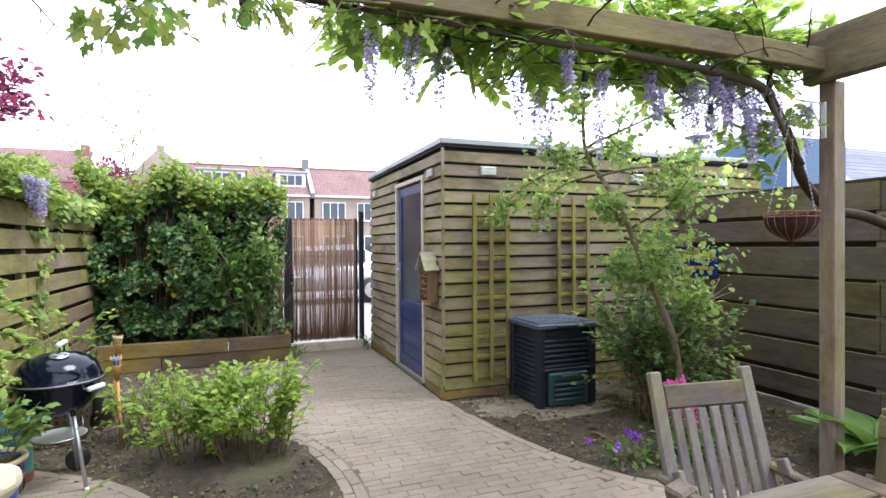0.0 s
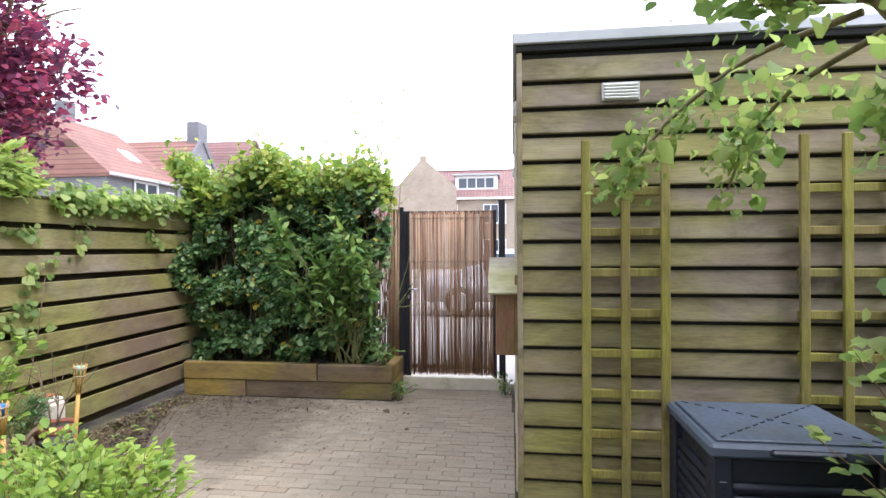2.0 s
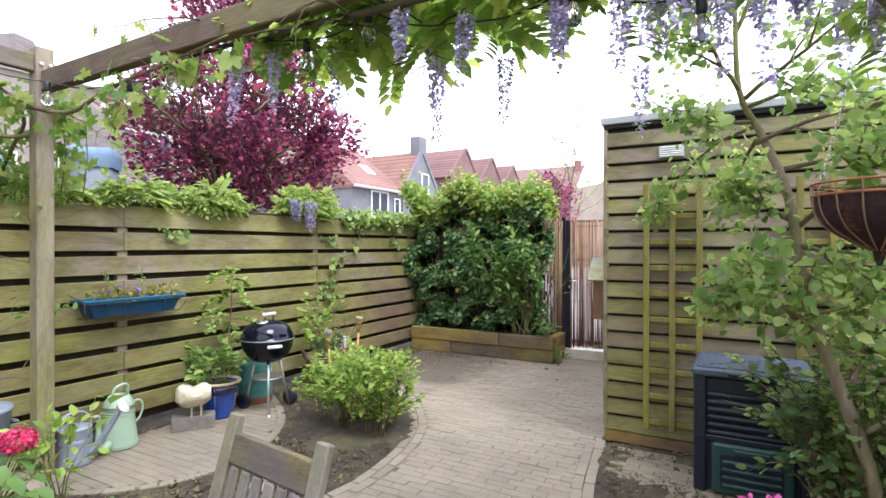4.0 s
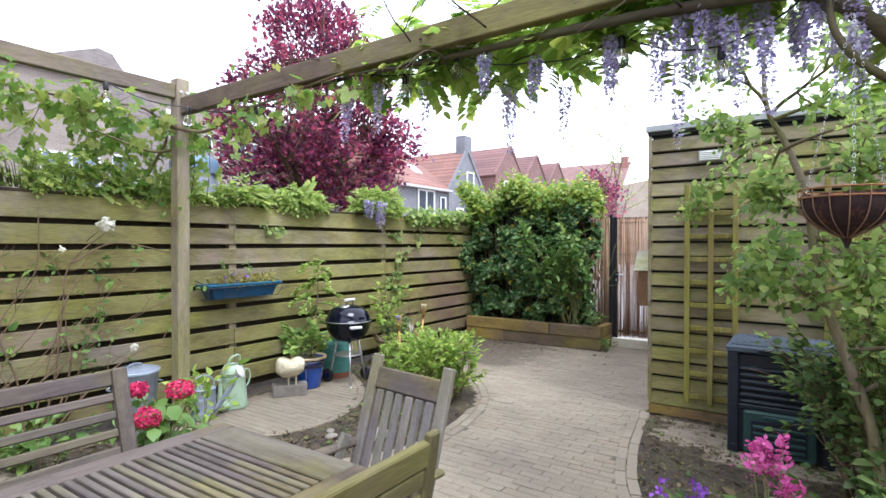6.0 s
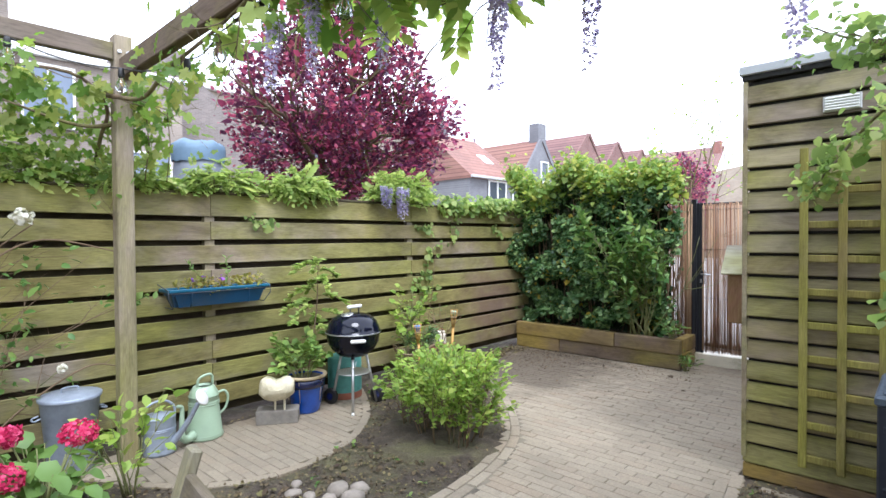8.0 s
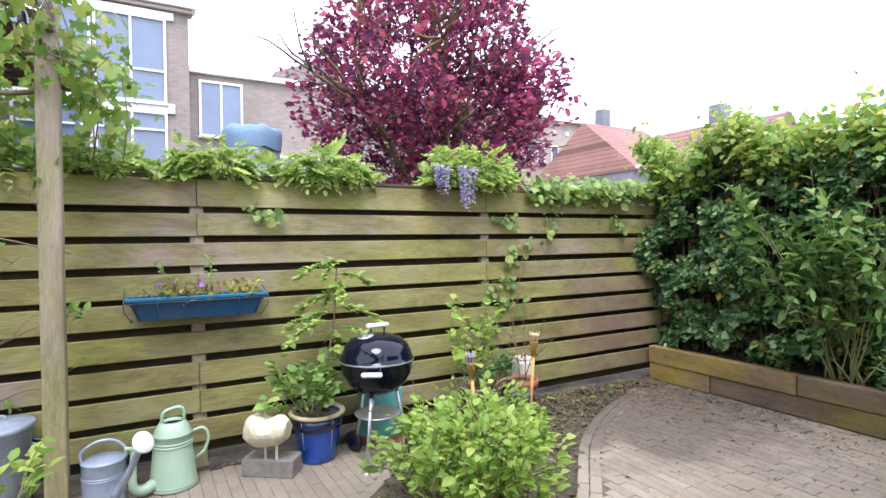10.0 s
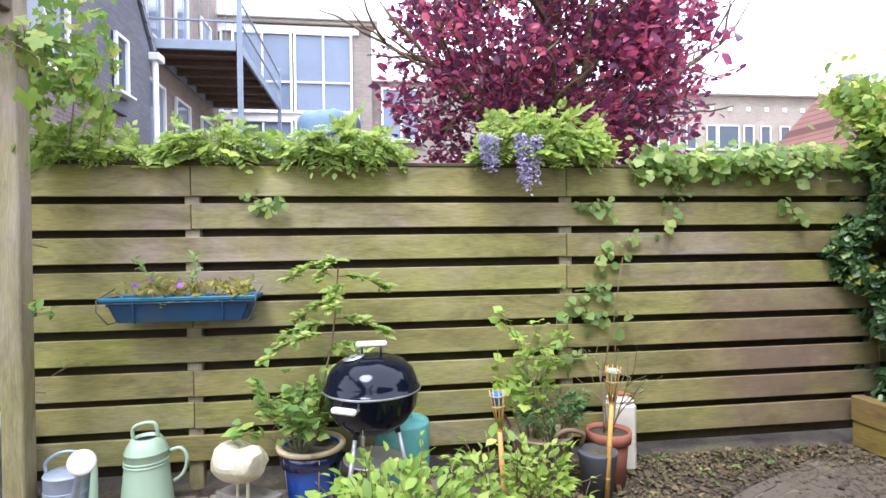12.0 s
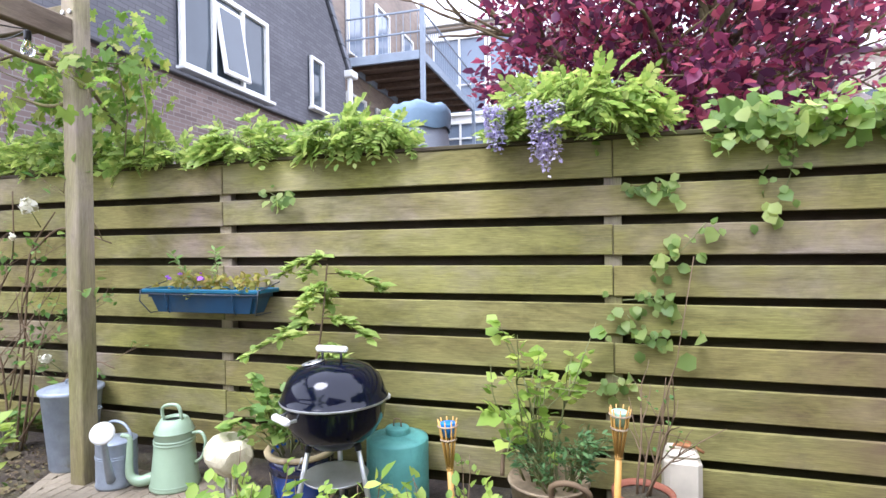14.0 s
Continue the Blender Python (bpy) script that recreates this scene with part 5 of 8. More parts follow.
def purple_tree():
    t = thing("purple_plum_tree", (-3.45, 5.55, 0), "purple-leaved plum tree behind the fence", "tree")
    lines = [([(0, 0, 0), (0.03, -0.02, 1.0), (0.0, 0.0, 1.9)], [0.12, 0.085])]
    tips = []
    r = np.random.default_rng(41)
    for k in range(9):
        a = 2 * math.pi * k / 9 + r.uniform(-0.3, 0.3)
        out = 0.75 if k % 2 else 0.35
        l, tp = branches((0, 0, r.uniform(1.55, 1.95)), (out * math.cos(a), out * math.sin(a), 0.8), r.uniform(1.3, 1.7), 0.05, 2, 4, 0.28, 100 + k, 0.03, 0.65)
        lines += l
        tips += tp
    put("trunk", tubes_mesh("trunk", lines, M_BARK, 6), t, None, "dark bark with pale green lichen")

    def envelope(p):
        z = p[2]
        r0 = np.interp(z, [1.75, 2.2, 2.7, 3.3, 4.0, 4.6, 5.15], [0.75, 1.3, 1.52, 1.44, 1.12, 0.7, 0.22])
        bump = 1 + 0.22 * noise.noise((p[0] * 1.3 + 7, p[1] * 1.3, z * 1.3))
        return math.hypot(p[0], p[1]) < r0 * bump
    P, D = [], []
    while len(P) < 960:
        p = np.array([r.uniform(-2.3, 2.3), r.uniform(-2.4, 2.4), r.uniform(1.75, 5.2)])
        if envelope(p) and noise.noise((p[0] * 1.7, p[1] * 1.7, p[2] * 1.7 + 5)) > -0.15 and math.hypot(p[0], p[1]) > 0.25 * r.random():
            P.append(p)
    # a limb that reaches out over the fence corner
    for k in range(50):
        P.append(np.array([1.2, 0.5, 2.9]) + np.clip(r.normal(0, 1, 3), -1.3, 1.3) * np.array([0.24, 0.17, 0.17]))
    for k in range(90):
        a = r.uniform(0, 2 * math.pi)
        q = r.choice([0.2, 0.45, 0.7])
        P.append(np.array([q * math.cos(a), q * math.sin(a), 4.75 + r.uniform(-0.2, 0.7) * (1 - q)]))
    C = np.array(P)
    twigs = []
    for c in C[:420]:
        d = unit(np.array([c[0], c[1], 0.5]) + r.normal(0, 0.5, 3))
        twigs.append(([c - d * 0.38, c - d * 0.1 + r.normal(0, 0.02, 3), c + d * 0.12], [0.008, 0.002]))
    stuff_put("twig_growth", tubes_mesh("twig_growth", twigs, M_BARK, 4), t)
    pts = np.repeat(C, 22, axis=0) + rng.normal(0, 0.085, (len(C) * 22, 3))
    al = np.repeat(unit(C * np.array([1, 1, 0.2])), 22, axis=0) + np.array([0, 0, -0.15])
    leaves(t, "crown", OVAL, pts, al, 0.066, L_PURPLE, None, 0.7, 0.3, "purple red foliage")


def small_trees():
    r = np.random.default_rng(5)
    t = thing("red_leaved_tree", (-4.2, 21.5, 0), "small dark red tree beyond the garden", "tree")
    lines, tips = branches((0, 0, 0), (0, 0, 1), 2.6, 0.09, 2, 4, 0.2, 3, 0.02, 0.6)
    put("trunk", tubes_mesh("trunk", lines, M_BARK, 6), t)
    C, d = clump_points(170, (0, 0, 3.1), (1.1, 1.1, 1.25))
    pts = np.repeat(C, 16, axis=0) + rng.normal(0, 0.12, (170 * 16, 3))
    leaves(t, "crown", OVAL, pts, np.repeat(d, 16, axis=0), 0.12, L_PURPLE, None, 0.8)
    t = thing("bare_young_tree", (-3.6, 24.5, 0), "thin young tree with sparse leaves", "tree")
    lines, tips = branches((0, 0, 0), (0.05, 0, 1), 4.2, 0.05, 2, 5, 0.2, 8, 0.03, 0.75)
    put("trunk", tubes_mesh("trunk", lines, M_BARK, 5), t)
    p, d = on_lines(tips, 500, 0.2, 0.06)
    leaves(t, "crown", OVAL, p, d, 0.1, L_BUSH, None, 0.8)


def ivy_hedge():
    t = thing("ivy_hedge", (0, 0, 0), "dense dark ivy covering the back screen", "hedge")
    n = 27000
    x = rng.uniform(-1.62, 0.55, n)
    z = rng.uniform(0.3, 2.15, n)
    top = np.array([2.12 + 0.3 * noise.noise((a * 2.1, 3.1, 0)) + 0.1 * noise.noise((a * 7, 8.1, 0)) - 0.12 * max(0, a - 0.2) for a in x])
    z = 0.3 + (z - 0.3) / 1.85 * (top - 0.3)
    bulge = np.array([0.24 * noise.noise((a * 2.3, b * 2.3, 9)) + 0.1 * noise.noise((a * 9, b * 9, 2)) for a, b in zip(x, z)])
    depth = rng.exponential(0.07, n)
    y = 7.1 - bulge - 0.1 * np.sin(np.clip((z - 0.3) / 1.8, 0, 1) * math.pi) + np.minimum(depth, 0.35)
    keep = np.array([noise.noise((a * 4.2, b * 4.2, 30)) > -0.1 or c > 0.22 for a, b, c in zip(x, z, depth)])
    # at the right end the stems are bare lower down
    keep &= ~((x > 0.38) & (z < 1.35) & (rng.random(n) < 0.8))
    pts = np.stack([x, y, z], 1)[keep]
    leaves(t, "ivy_leaves", LOBED, pts, (0, -0.7, -0.35), 0.047, L_IVY, (0, -0.6, 0.9), 0.7, 0.24, "glossy dark green ivy leaves")
    # young growth along the top
    n = 4600
    x = rng.uniform(-1.7, 0.58, n)
    top = np.array([2.17 + 0.3 * noise.noise((a * 2.1, 3.1, 0)) + 0.1 * noise.noise((a * 7, 8.1, 0)) - 0.12 * max(0, a - 0.2) for a in x])
    z = top + rng.normal(-0.06, 0.1, n) + (rng.random(n) < 0.12) * rng.uniform(0, 0.16, n)
    y = 7.16 + rng.normal(0, 0.13, n)
    leaves(t, "young_leaves", LOBED, np.stack([x, y, z], 1), (0, -0.5, 0.2), 0.05, L_IVY_TOP, (0, -0.5, 1), 0.6, 0.3, "yellow green young ivy leaves")
    lines = []
    r = np.random.default_rng(9)
    for k in range(46):
        x0 = r.uniform(-1.5, 0.55)
        pts_ = [(x0, 7.3, 0.28)]
        for i in range(6):
            pts_.append((pts_[-1][0] + r.normal(0, 0.06), 7.27 + r.normal(0, 0.03), 0.28 + 0.3 * (i + 1)))
        lines.append((pts_, [0.009, 0.004]))
    stuff_put("stem_growth", tubes_mesh("stem_growth", lines, M_STEM_BROWN, 5), t)
    # backing of inner leaves, coloured near-black for the shade deep in the hedge
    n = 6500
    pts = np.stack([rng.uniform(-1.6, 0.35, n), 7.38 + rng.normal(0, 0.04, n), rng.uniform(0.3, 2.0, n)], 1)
    leaves(t, "inner_leaves", LOBED, pts, (0, -0.2, -1.0), 0.066, L_IVY_SHADE, (0, -1, 0.3), 0.25)
    # shrub with longer leaves growing through it
    s = thing("buddleia_shrub", (0.18, 7.0, 0.29), "grey green shrub with long pointed leaves", "shrub")
    lines, tips = [], []
    for k in range(16):
        l, tp = branches((r.normal(0, 0.1), 0.05, 0), (r.normal(0, 0.32), -0.12, 1), r.uniform(0.7, 1.1), 0.008, 1, 3, 0.15, 300 + k, 0.02, 0.35)
        lines += l
        tips += tp
    stuff_put("stem_growth", tubes_mesh("stem_growth", lines, M_STEM, 4), s)
    p, d = on_lines(tips, 760, 0.3, 0.02)
    p, d = p[p[:, 0] < 0.28], d[p[:, 0] < 0.28]
    leaves(s, "foliage", NARROW, p, d * 0.5 + np.array([0, -0.35, -0.1]), 0.115, L_GREEN, None, 0.5)


def leafy_bush(name, at, label, category, stems, height, lean, n_leaf, shape, size, leaf, seed, spread=0.08, kids=3, stem=None, levels=1):
    t = thing(name, at, label, category)
    r = np.random.default_rng(seed)
    lines, tips = [], []
    for k in range(stems):
        a = r.uniform(0, 2 * math.pi)
        q = spread * math.sqrt(r.random())
        out = lean * r.uniform(0.3, 1.0)
        l, tp = branches((q * math.cos(a), q * math.sin(a), 0), (out * math.cos(a), out * math.sin(a), 1), height * r.uniform(0.6, 0.95), 0.004 + 0.004 * height, levels, kids, 0.16, seed * 50 + k, 0.0, 0.45)
        lines += l
        tips += tp
    stuff_put("stem_growth", tubes_mesh("stem_growth", lines, stem or M_STEM, 4), t)
    p, d = on_lines(tips, n_leaf, 0.15, 0.015)
    low = p[:, 2] < height * 1.4
    p, d = p[low], d[low]
    leaves(t, "foliage", shape, p, d * 0.5 + unit(np.array([1, 1, 0]) * (p - p.mean(0))) * 0.8, size, leaf, None, 0.45)
    return t


def centre_bush():
    """Light green bush in the middle bed, as two close stands."""
    for at, st, h, n, sd, sp in (((0.06, 3.9, 0.0), 40, 0.46, 2900, 61, 0.24), ((-0.28, 4.05, 0.0), 26, 0.42, 1300, 62, 0.24), ((-0.6, 4.5, 0.0), 14, 0.36, 420, 63, 0.2)):
        t = leafy_bush("light_green_bush", at, "light green leafy bush of thin upright stems", "bush", st, h, 0.27, n, OVAL, 0.045, L_BUSH, sd, sp, 3, M_STEM_BROWN)
        t["group"] = "bushes in the middle bed"


# shrub green darkened to carry the shade of the mass below the tree
L_SHADE = leafy("shaded_shrub_leaf", [(0.0, (0.07, 0.13, 0.04)), (0.6, (0.13, 0.21, 0.065)), (1.0, (0.24, 0.32, 0.11))], 0.35)


def pear_tree():
    """Leaning fruit tree by the compost bin; limbs across the shed front."""
    t = thing("fruit_tree", (3.22, 3.55, 0), "leaning young fruit tree with fresh green leaves", "tree")
    main = curve_points([(0.06, 0.0, -0.02), (0.0, -0.02, 0.5), (-0.1, -0.05, 0.85), (-0.22, -0.05, 1.25), (-0.27, -0.03, 1.7), (-0.38, 0.0, 2.05), (-0.48, 0.0, 2.3), (-0.5, -0.02, 2.75)], 4)
    lines = [(main, [0.029, 0.025, 0.02, 0.011])]
    tips = []
    put_at = [((-0.42, 0, 2.12), (-0.9, 0.3, 0.05), 0.35, 5), ((-0.45, 0, 2.2), (0.9, 0.2, 0.35), 0.55, 6), ((-0.3, 0, 1.85), (0.8, 0.15, -0.02), 0.9, 7),
              ((-0.48, 0, 2.3), (-0.3, -0.5, 0.6), 0.5, 8), ((-0.5, 0, 2.6), (0.5, 0.2, 0.7), 0.5, 9), ((-0.22, 0, 1.25), (-0.5, -0.3, 0.25), 0.25, 10),
              ((-0.2, 0, 1.15), (0.7, 0.15, 0.3), 0.5, 11), ((-0.05, 0, 0.7), (0.5, -0.3, 0.4), 0.45, 12), ((-0.1, 0, 0.85), (0.5, 0.4, 0.5), 0.5, 13),
              ((-0.5, 0, 2.7), (-0.5, 0.3, 0.6), 0.45, 14), ((-0.25, 0, 1.55), (0.3, -0.4, 0.3), 0.45, 15), ((-0.27, 0, 1.6), (-0.4, -0.2, 0.15), 0.25, 16), ((-0.3, 0, 1.5), (0.4, -0.3, -0.1), 0.5, 17),
              ((-0.2, 0, 1.1), (-0.2, -0.5, 0.1), 0.45, 18), ((-0.45, 0, 2.25), (0.4, -0.5, 0.4), 0.55, 19), ((-0.4, 0, 2.0), (0.6, -0.3, 0.2), 0.6, 20), ((-0.12, 0, 0.9), (0.6, -0.1, 0.15), 0.45, 21)]
    for base, d, L, sd in put_at:
        l, tp = branches(base, d, L, 0.013, 1, 4, 0.22, 700 + sd, 0.0, 0.55)
        lines += l
        tips += tp
    droop = curve_points([(-0.42, 0.05, 2.1), (-0.6, 0.35, 2.08), (-0.78, 0.6, 1.95), (-0.92, 0.75, 1.78), (-1.0, 0.8, 1.68)], 4)
    lines.append((droop, [0.012, 0.004]))
    second = curve_points([(-0.4, 0.02, 2.02), (-0.45, 0.4, 1.98), (-0.5, 0.7, 1.85), (-0.56, 0.82, 1.66)], 4)
    lines.append((second, [0.011, 0.004]))
    tips += [droop[3:], droop[6:], droop[4:], droop[2:], droop[5:], second[2:], second[4:], second[6:], second[3:]]
    def lean(q):
        q = np.array(q, float)
        q[:, 1] += np.interp(q[:, 2], [0, 0.74, 1.23, 2.16], [-0.38, -0.36, -0.24, 0.14])
        q[:, 0] -= 0.06
        return q
    lines = [(lean(a), b) for a, b in lines]
    tips = [lean(a) for a in tips]
    put("trunk", tubes_mesh("trunk", lines, M_BARK_PALE, 7), t, None, "pale bark, ringed and knotty")
    p, d = on_lines(tips, 5600, 0.05, 0.06)
    open_side = ~((p[:, 0] < -0.2) & (p[:, 2] < 1.05)) & ~((p[:, 0] > 0.25) & (p[:, 2] > 0.95) & (p[:, 2] < 1.7))
    p, d = p[open_side], d[open_side]
    leaves(t, "foliage", ROUND, p, d * 0.4 + np.array([0, -0.3, -0.45]), 0.041, L_PEAR, None, 0.6, 0.3)
    # dense shrub under and behind it
    s = leafy_bush("currant_shrub", (3.42, 3.7, 0), "tall green shrub with small rounded leaves", "shrub", 24, 0.85, 0.28, 2100, ROUND, 0.046, L_PEAR, 64, 0.17, 4, M_STEM_BROWN)
    s = leafy_bush("low_shrub", (3.35, 3.05, 0), "low green shrub at the foot of the tree", "shrub", 12, 0.4, 0.6, 520, ROUND, 0.05, L_SHADE, 65, 0.12, 3, M_STEM_BROWN)
    s = leafy_bush("currant_shrub", (3.28, 3.46, 0), "dense green shrub in the bed corner, leaf colour darkened for shade", "shrub", 30, 0.8, 0.2, 2600, ROUND, 0.044, L_SHADE, 66, 0.2, 4, M_STEM_BROWN)


def raceme_mesh(length, seed):
    r = np.random.default_rng(seed)
    n = 300
    f = np.sqrt(r.random(n))
    f = 1 - f * 0.97
    rad = 0.028 * (1 - 0.7 * f) * (0.6 + 0.4 * r.random(n))
    a = r.uniform(0, 2 * math.pi, n)
    pts = np.stack([rad * np.cos(a), rad * np.sin(a), -f * length], 1)
    al = np.stack([np.cos(a), np.sin(a), -0.4 * np.ones(n)], 1)
    return scatter_mesh("flower_raceme", PETAL, pts, al, 0.018, L_LILAC, None, 0.5, 0.25)


RACEMES = [raceme_mesh(L, 900 + i) for i, L in enumerate((0.28, 0.36, 0.42, 0.22))]


def wisteria():
    t = thing("wisteria", (0, 0, 0), "flowering wisteria twined over the pergola beam", "climber")
    r = np.random.default_rng(77)
    lines, tips = [], []
    trunk = curve_points([(4.45, 1.9, 0.0), (4.46, 1.95, 0.9), (4.42, 2.2, 1.4), (4.14, 2.4, 1.62), (3.75, 2.42, 1.68), (3.4, 2.36, 1.85), (3.2, 2.3, 2.07), (3.05, 2.28, 2.25), (2.85, 2.25, 2.38), (2.4, 2.24, 2.42), (1.9, 2.22, 2.43), (1.4, 2.24, 2.44), (0.8, 2.22, 2.45), (0.2, 2.24, 2.46)], 5)
    lines.append((trunk, [0.042, 0.036, 0.03, 0.022, 0.009]))
    lines.append((curve_points([(3.3, 2.3, 1.95), (3.12, 2.22, 2.0), (2.98, 2.2, 2.15), (2.95, 2.25, 2.35), (3.05, 2.3, 2.6)], 5), [0.018, 0.01]))
    for k in range(34):
        f = r.uniform(0.0, 1)
        x = 3.2 - 2.9 * f ** 1.3
        d = (r.normal(0, 0.7), r.normal(0.25, 0.6), abs(r.normal(0.15, 0.4)))
        l, tp = branches((x, 2.22 + r.normal(0, 0.05), 2.48 + r.uniform(-0.08, 0.12)), d, r.uniform(0.35, 0.7), 0.006, 1, 2, 0.3, 1200 + k, -0.02, 0.6)
        lines += l
        tips += tp
    put("stem", tubes_mesh("stem", lines[:1], M_BARK_DARK, 9), t, None, "twisted dark brown woody stem")
    put("side_stem", tubes_mesh("side_stem", lines[1:2], M_BARK_DARK, 7), t)
    stuff_put("twig_growth", tubes_mesh("twig_growth", lines[2:], M_BARK_DARK, 5), t)
    n = 300
    f = rng.random(n)
    x = np.where(f < 0.72, rng.uniform(1.2, 3.2, n), rng.uniform(0.5, 1.3, n))
    y = 2.3 + np.abs(rng.normal(0.0, 0.26, n))
    z = 2.6 + rng.normal(0.04, 0.11, n)
    ang = rng.uniform(0, 2 * math.pi, n)
    al = np.stack([np.cos(ang), np.sin(ang), -0.25 * np.ones(n)], 1)
    leaves(t, "foliage", WIST_LEAF, np.stack([x, y, z], 1), al, 0.22, L_WIST, None, 0.3, 0.2, "feathered light green leaves")
    n = 150
    pts = np.stack([rng.uniform(2.2, 3.9, n), 2.35 + np.abs(rng.normal(0, 0.25, n)), 2.72 + np.abs(rng.normal(0, 0.14, n))], 1)
    ang = rng.uniform(0, 2 * math.pi, n)
    leaves(t, "upper_foliage", WIST_LEAF, pts, np.stack([np.cos(ang), np.sin(ang), 0.1 * np.ones(n)], 1), 0.2, L_WIST, None, 0.3, 0.2)
    n = 26
    pts = np.array([3.2, 2.5, 2.2]) + rng.normal(0, 1, (n, 3)) * np.array([0.12, 0.1, 0.07])
    ang = rng.uniform(0, 2 * math.pi, n)
    leaves(t, "post_foliage", WIST_LEAF, pts, np.stack([np.cos(ang), np.sin(ang), -0.3 * np.ones(n)], 1), 0.18, L_WIST, None, 0.3, 0.2)
    for k in range(26):
        x = r.choice([r.uniform(2.35, 3.25), r.uniform(2.35, 3.2), r.uniform(2.6, 3.2), r.uniform(1.5, 2.4)])
        m = pose(x, 2.2 + abs(r.normal(0.05, 0.25)), 2.46 + r.uniform(-0.16, 0.05) - 0.1 * max(0, x - 2.7), r.normal(0, 6), r.normal(0, 6), r.uniform(0, 360))
        put("flower_raceme", RACEMES[k % 4], t, m, "hanging lilac flower cluster" if k == 0 else "")
    for x, y, z in ((0.55, 2.25, 2.38), (0.75, 2.3, 2.42), (1.45, 2.6, 2.42), (1.75, 2.75, 2.35), (2.3, 3.0, 2.3), (0.95, 2.5, 2.45)):
        put("flower_raceme", RACEMES[1], t, pose(x, y, z, r.normal(0, 5), 0, r.uniform(0, 360)))


def grape_vine():
    t = thing("grape_vine", (0, 0, 0), "grape vine trained along the pergola beams", "climber")
    r = np.random.default_rng(78)
    main = [curve_points([(-1.75, 2.15, 0.0), (-1.75, 2.15, 1.0), (-1.7, 2.15, 1.88), (-1.48, 2.13, 2.12), (-1.3, 2.12, 2.3), (-1.2, 1.9, 2.45), (-1.2, 1.4, 2.42), (-1.22, 0.7, 2.45), (-1.2, -0.4, 2.5)], 5),
            curve_points([(-1.2, 2.1, 2.35), (-0.9, 2.2, 2.3), (-0.5, 2.2, 2.38), (0.1, 2.2, 2.44), (0.6, 2.15, 2.46)], 5),
            curve_points([(-1.28, 2.2, 2.2), (-1.25, 1.95, 2.15), (-1.3, 1.6, 2.25)], 5)]
    lines = [(m, [0.016, 0.006]) for m in main]
    tips = []
    for k in range(26):
        m = main[0][21:] if k % 3 else main[1]
        b = m[r.integers(len(m))]
        l, tp = branches(b, (r.normal(0, 0.6), r.normal(0, 0.6), r.normal(-0.3, 0.3)), r.uniform(0.15, 0.35), 0.004, 1, 2, 0.3, 1500 + k, -0.03, 0.6)
        lines += l
        tips += tp
    for ln in lines[:3]:
        put("stem", tubes_mesh("stem", [ln], M_BARK, 7), t)
    stuff_put("twig_growth", tubes_mesh("twig_growth", lines[3:], M_BARK, 5), t)
    def trimmed(q):
        low = np.interp(q[:, 0], [-1.05, -0.95, -0.6, -0.55, -0.2, -0.15, 0.3, 1.0], [0, 2.37, 2.37, 2.2, 2.2, 2.43, 2.38, 2.3])
        return q[:, 2] > low
    p, d = on_lines(tips, 620, 0.1, 0.05)
    p, d = p[trimmed(p)], d[trimmed(p)]
    leaves(t, "foliage", GRAPE, p, d * 0.3 + np.array([0, 0, -0.6]), 0.07, L_VINE, (0.5, -0.3, 0.7), 0.5, 0.25, "broad toothed vine leaves")
    # sprays of leaves under the beam over the path
    n = 110
    x = rng.uniform(-0.55, 0.8, n)
    pts = np.stack([x, 2.3 + rng.normal(0, 0.07, n), 2.42 + rng.normal(-0.02, 0.06, n)], 1)
    pts = pts[trimmed(pts)]
    leaves(t, "spray", GRAPE, pts, (0, -0.2, -0.8), 0.062, L_VINE, (0, -0.7, 0.6), 0.6)
    n = 210
    pts = np.array([-1.42, 2.34, 2.34]) + np.clip(rng.normal(0, 1, (n, 3)), -1.8, 1.8) * np.array([0.09, 0.1, 0.2])
    leaves(t, "spray", GRAPE, pts, (0.2, 0.0, -0.8), 0.062, L_VINE, (0.8, 0, 0.6), 0.6)
    n = 240
    pts = np.array([-1.52, 1.86, 2.16]) + np.clip(rng.normal(0, 1, (n, 3)), -1.8, 1.8) * np.array([0.07, 0.17, 0.16])
    leaves(t, "spray", GRAPE, pts, (0.2, 0.0, -0.8), 0.06, L_VINE, (0.8, 0, 0.6), 0.6)
    for y in (2.36, 2.5):
        tube("hanging_shoot", [(-1.3, 2.2, 2.4), (-1.33, y, 2.35), (-1.36, y + 0.03, 2.1), (-1.36, y, 1.85)], 0.004, M_BARK, t, 5)
    n = 30
    pts = np.array([-0.38, 2.15, 2.36]) + rng.normal(0, 1, (n, 3)) * np.array([0.12, 0.1, 0.11])
    leaves(t, "spray", GRAPE, pts, (0, -0.2, -0.8), 0.062, L_VINE, (0, -0.7, 0.6), 0.6)


L_WIST_PALE = leafy("pale_wisteria_leaf", [(0.0, (0.2, 0.31, 0.07)), (0.6, (0.36, 0.47, 0.13)), (1.0, (0.54, 0.6, 0.2))], 0.5)


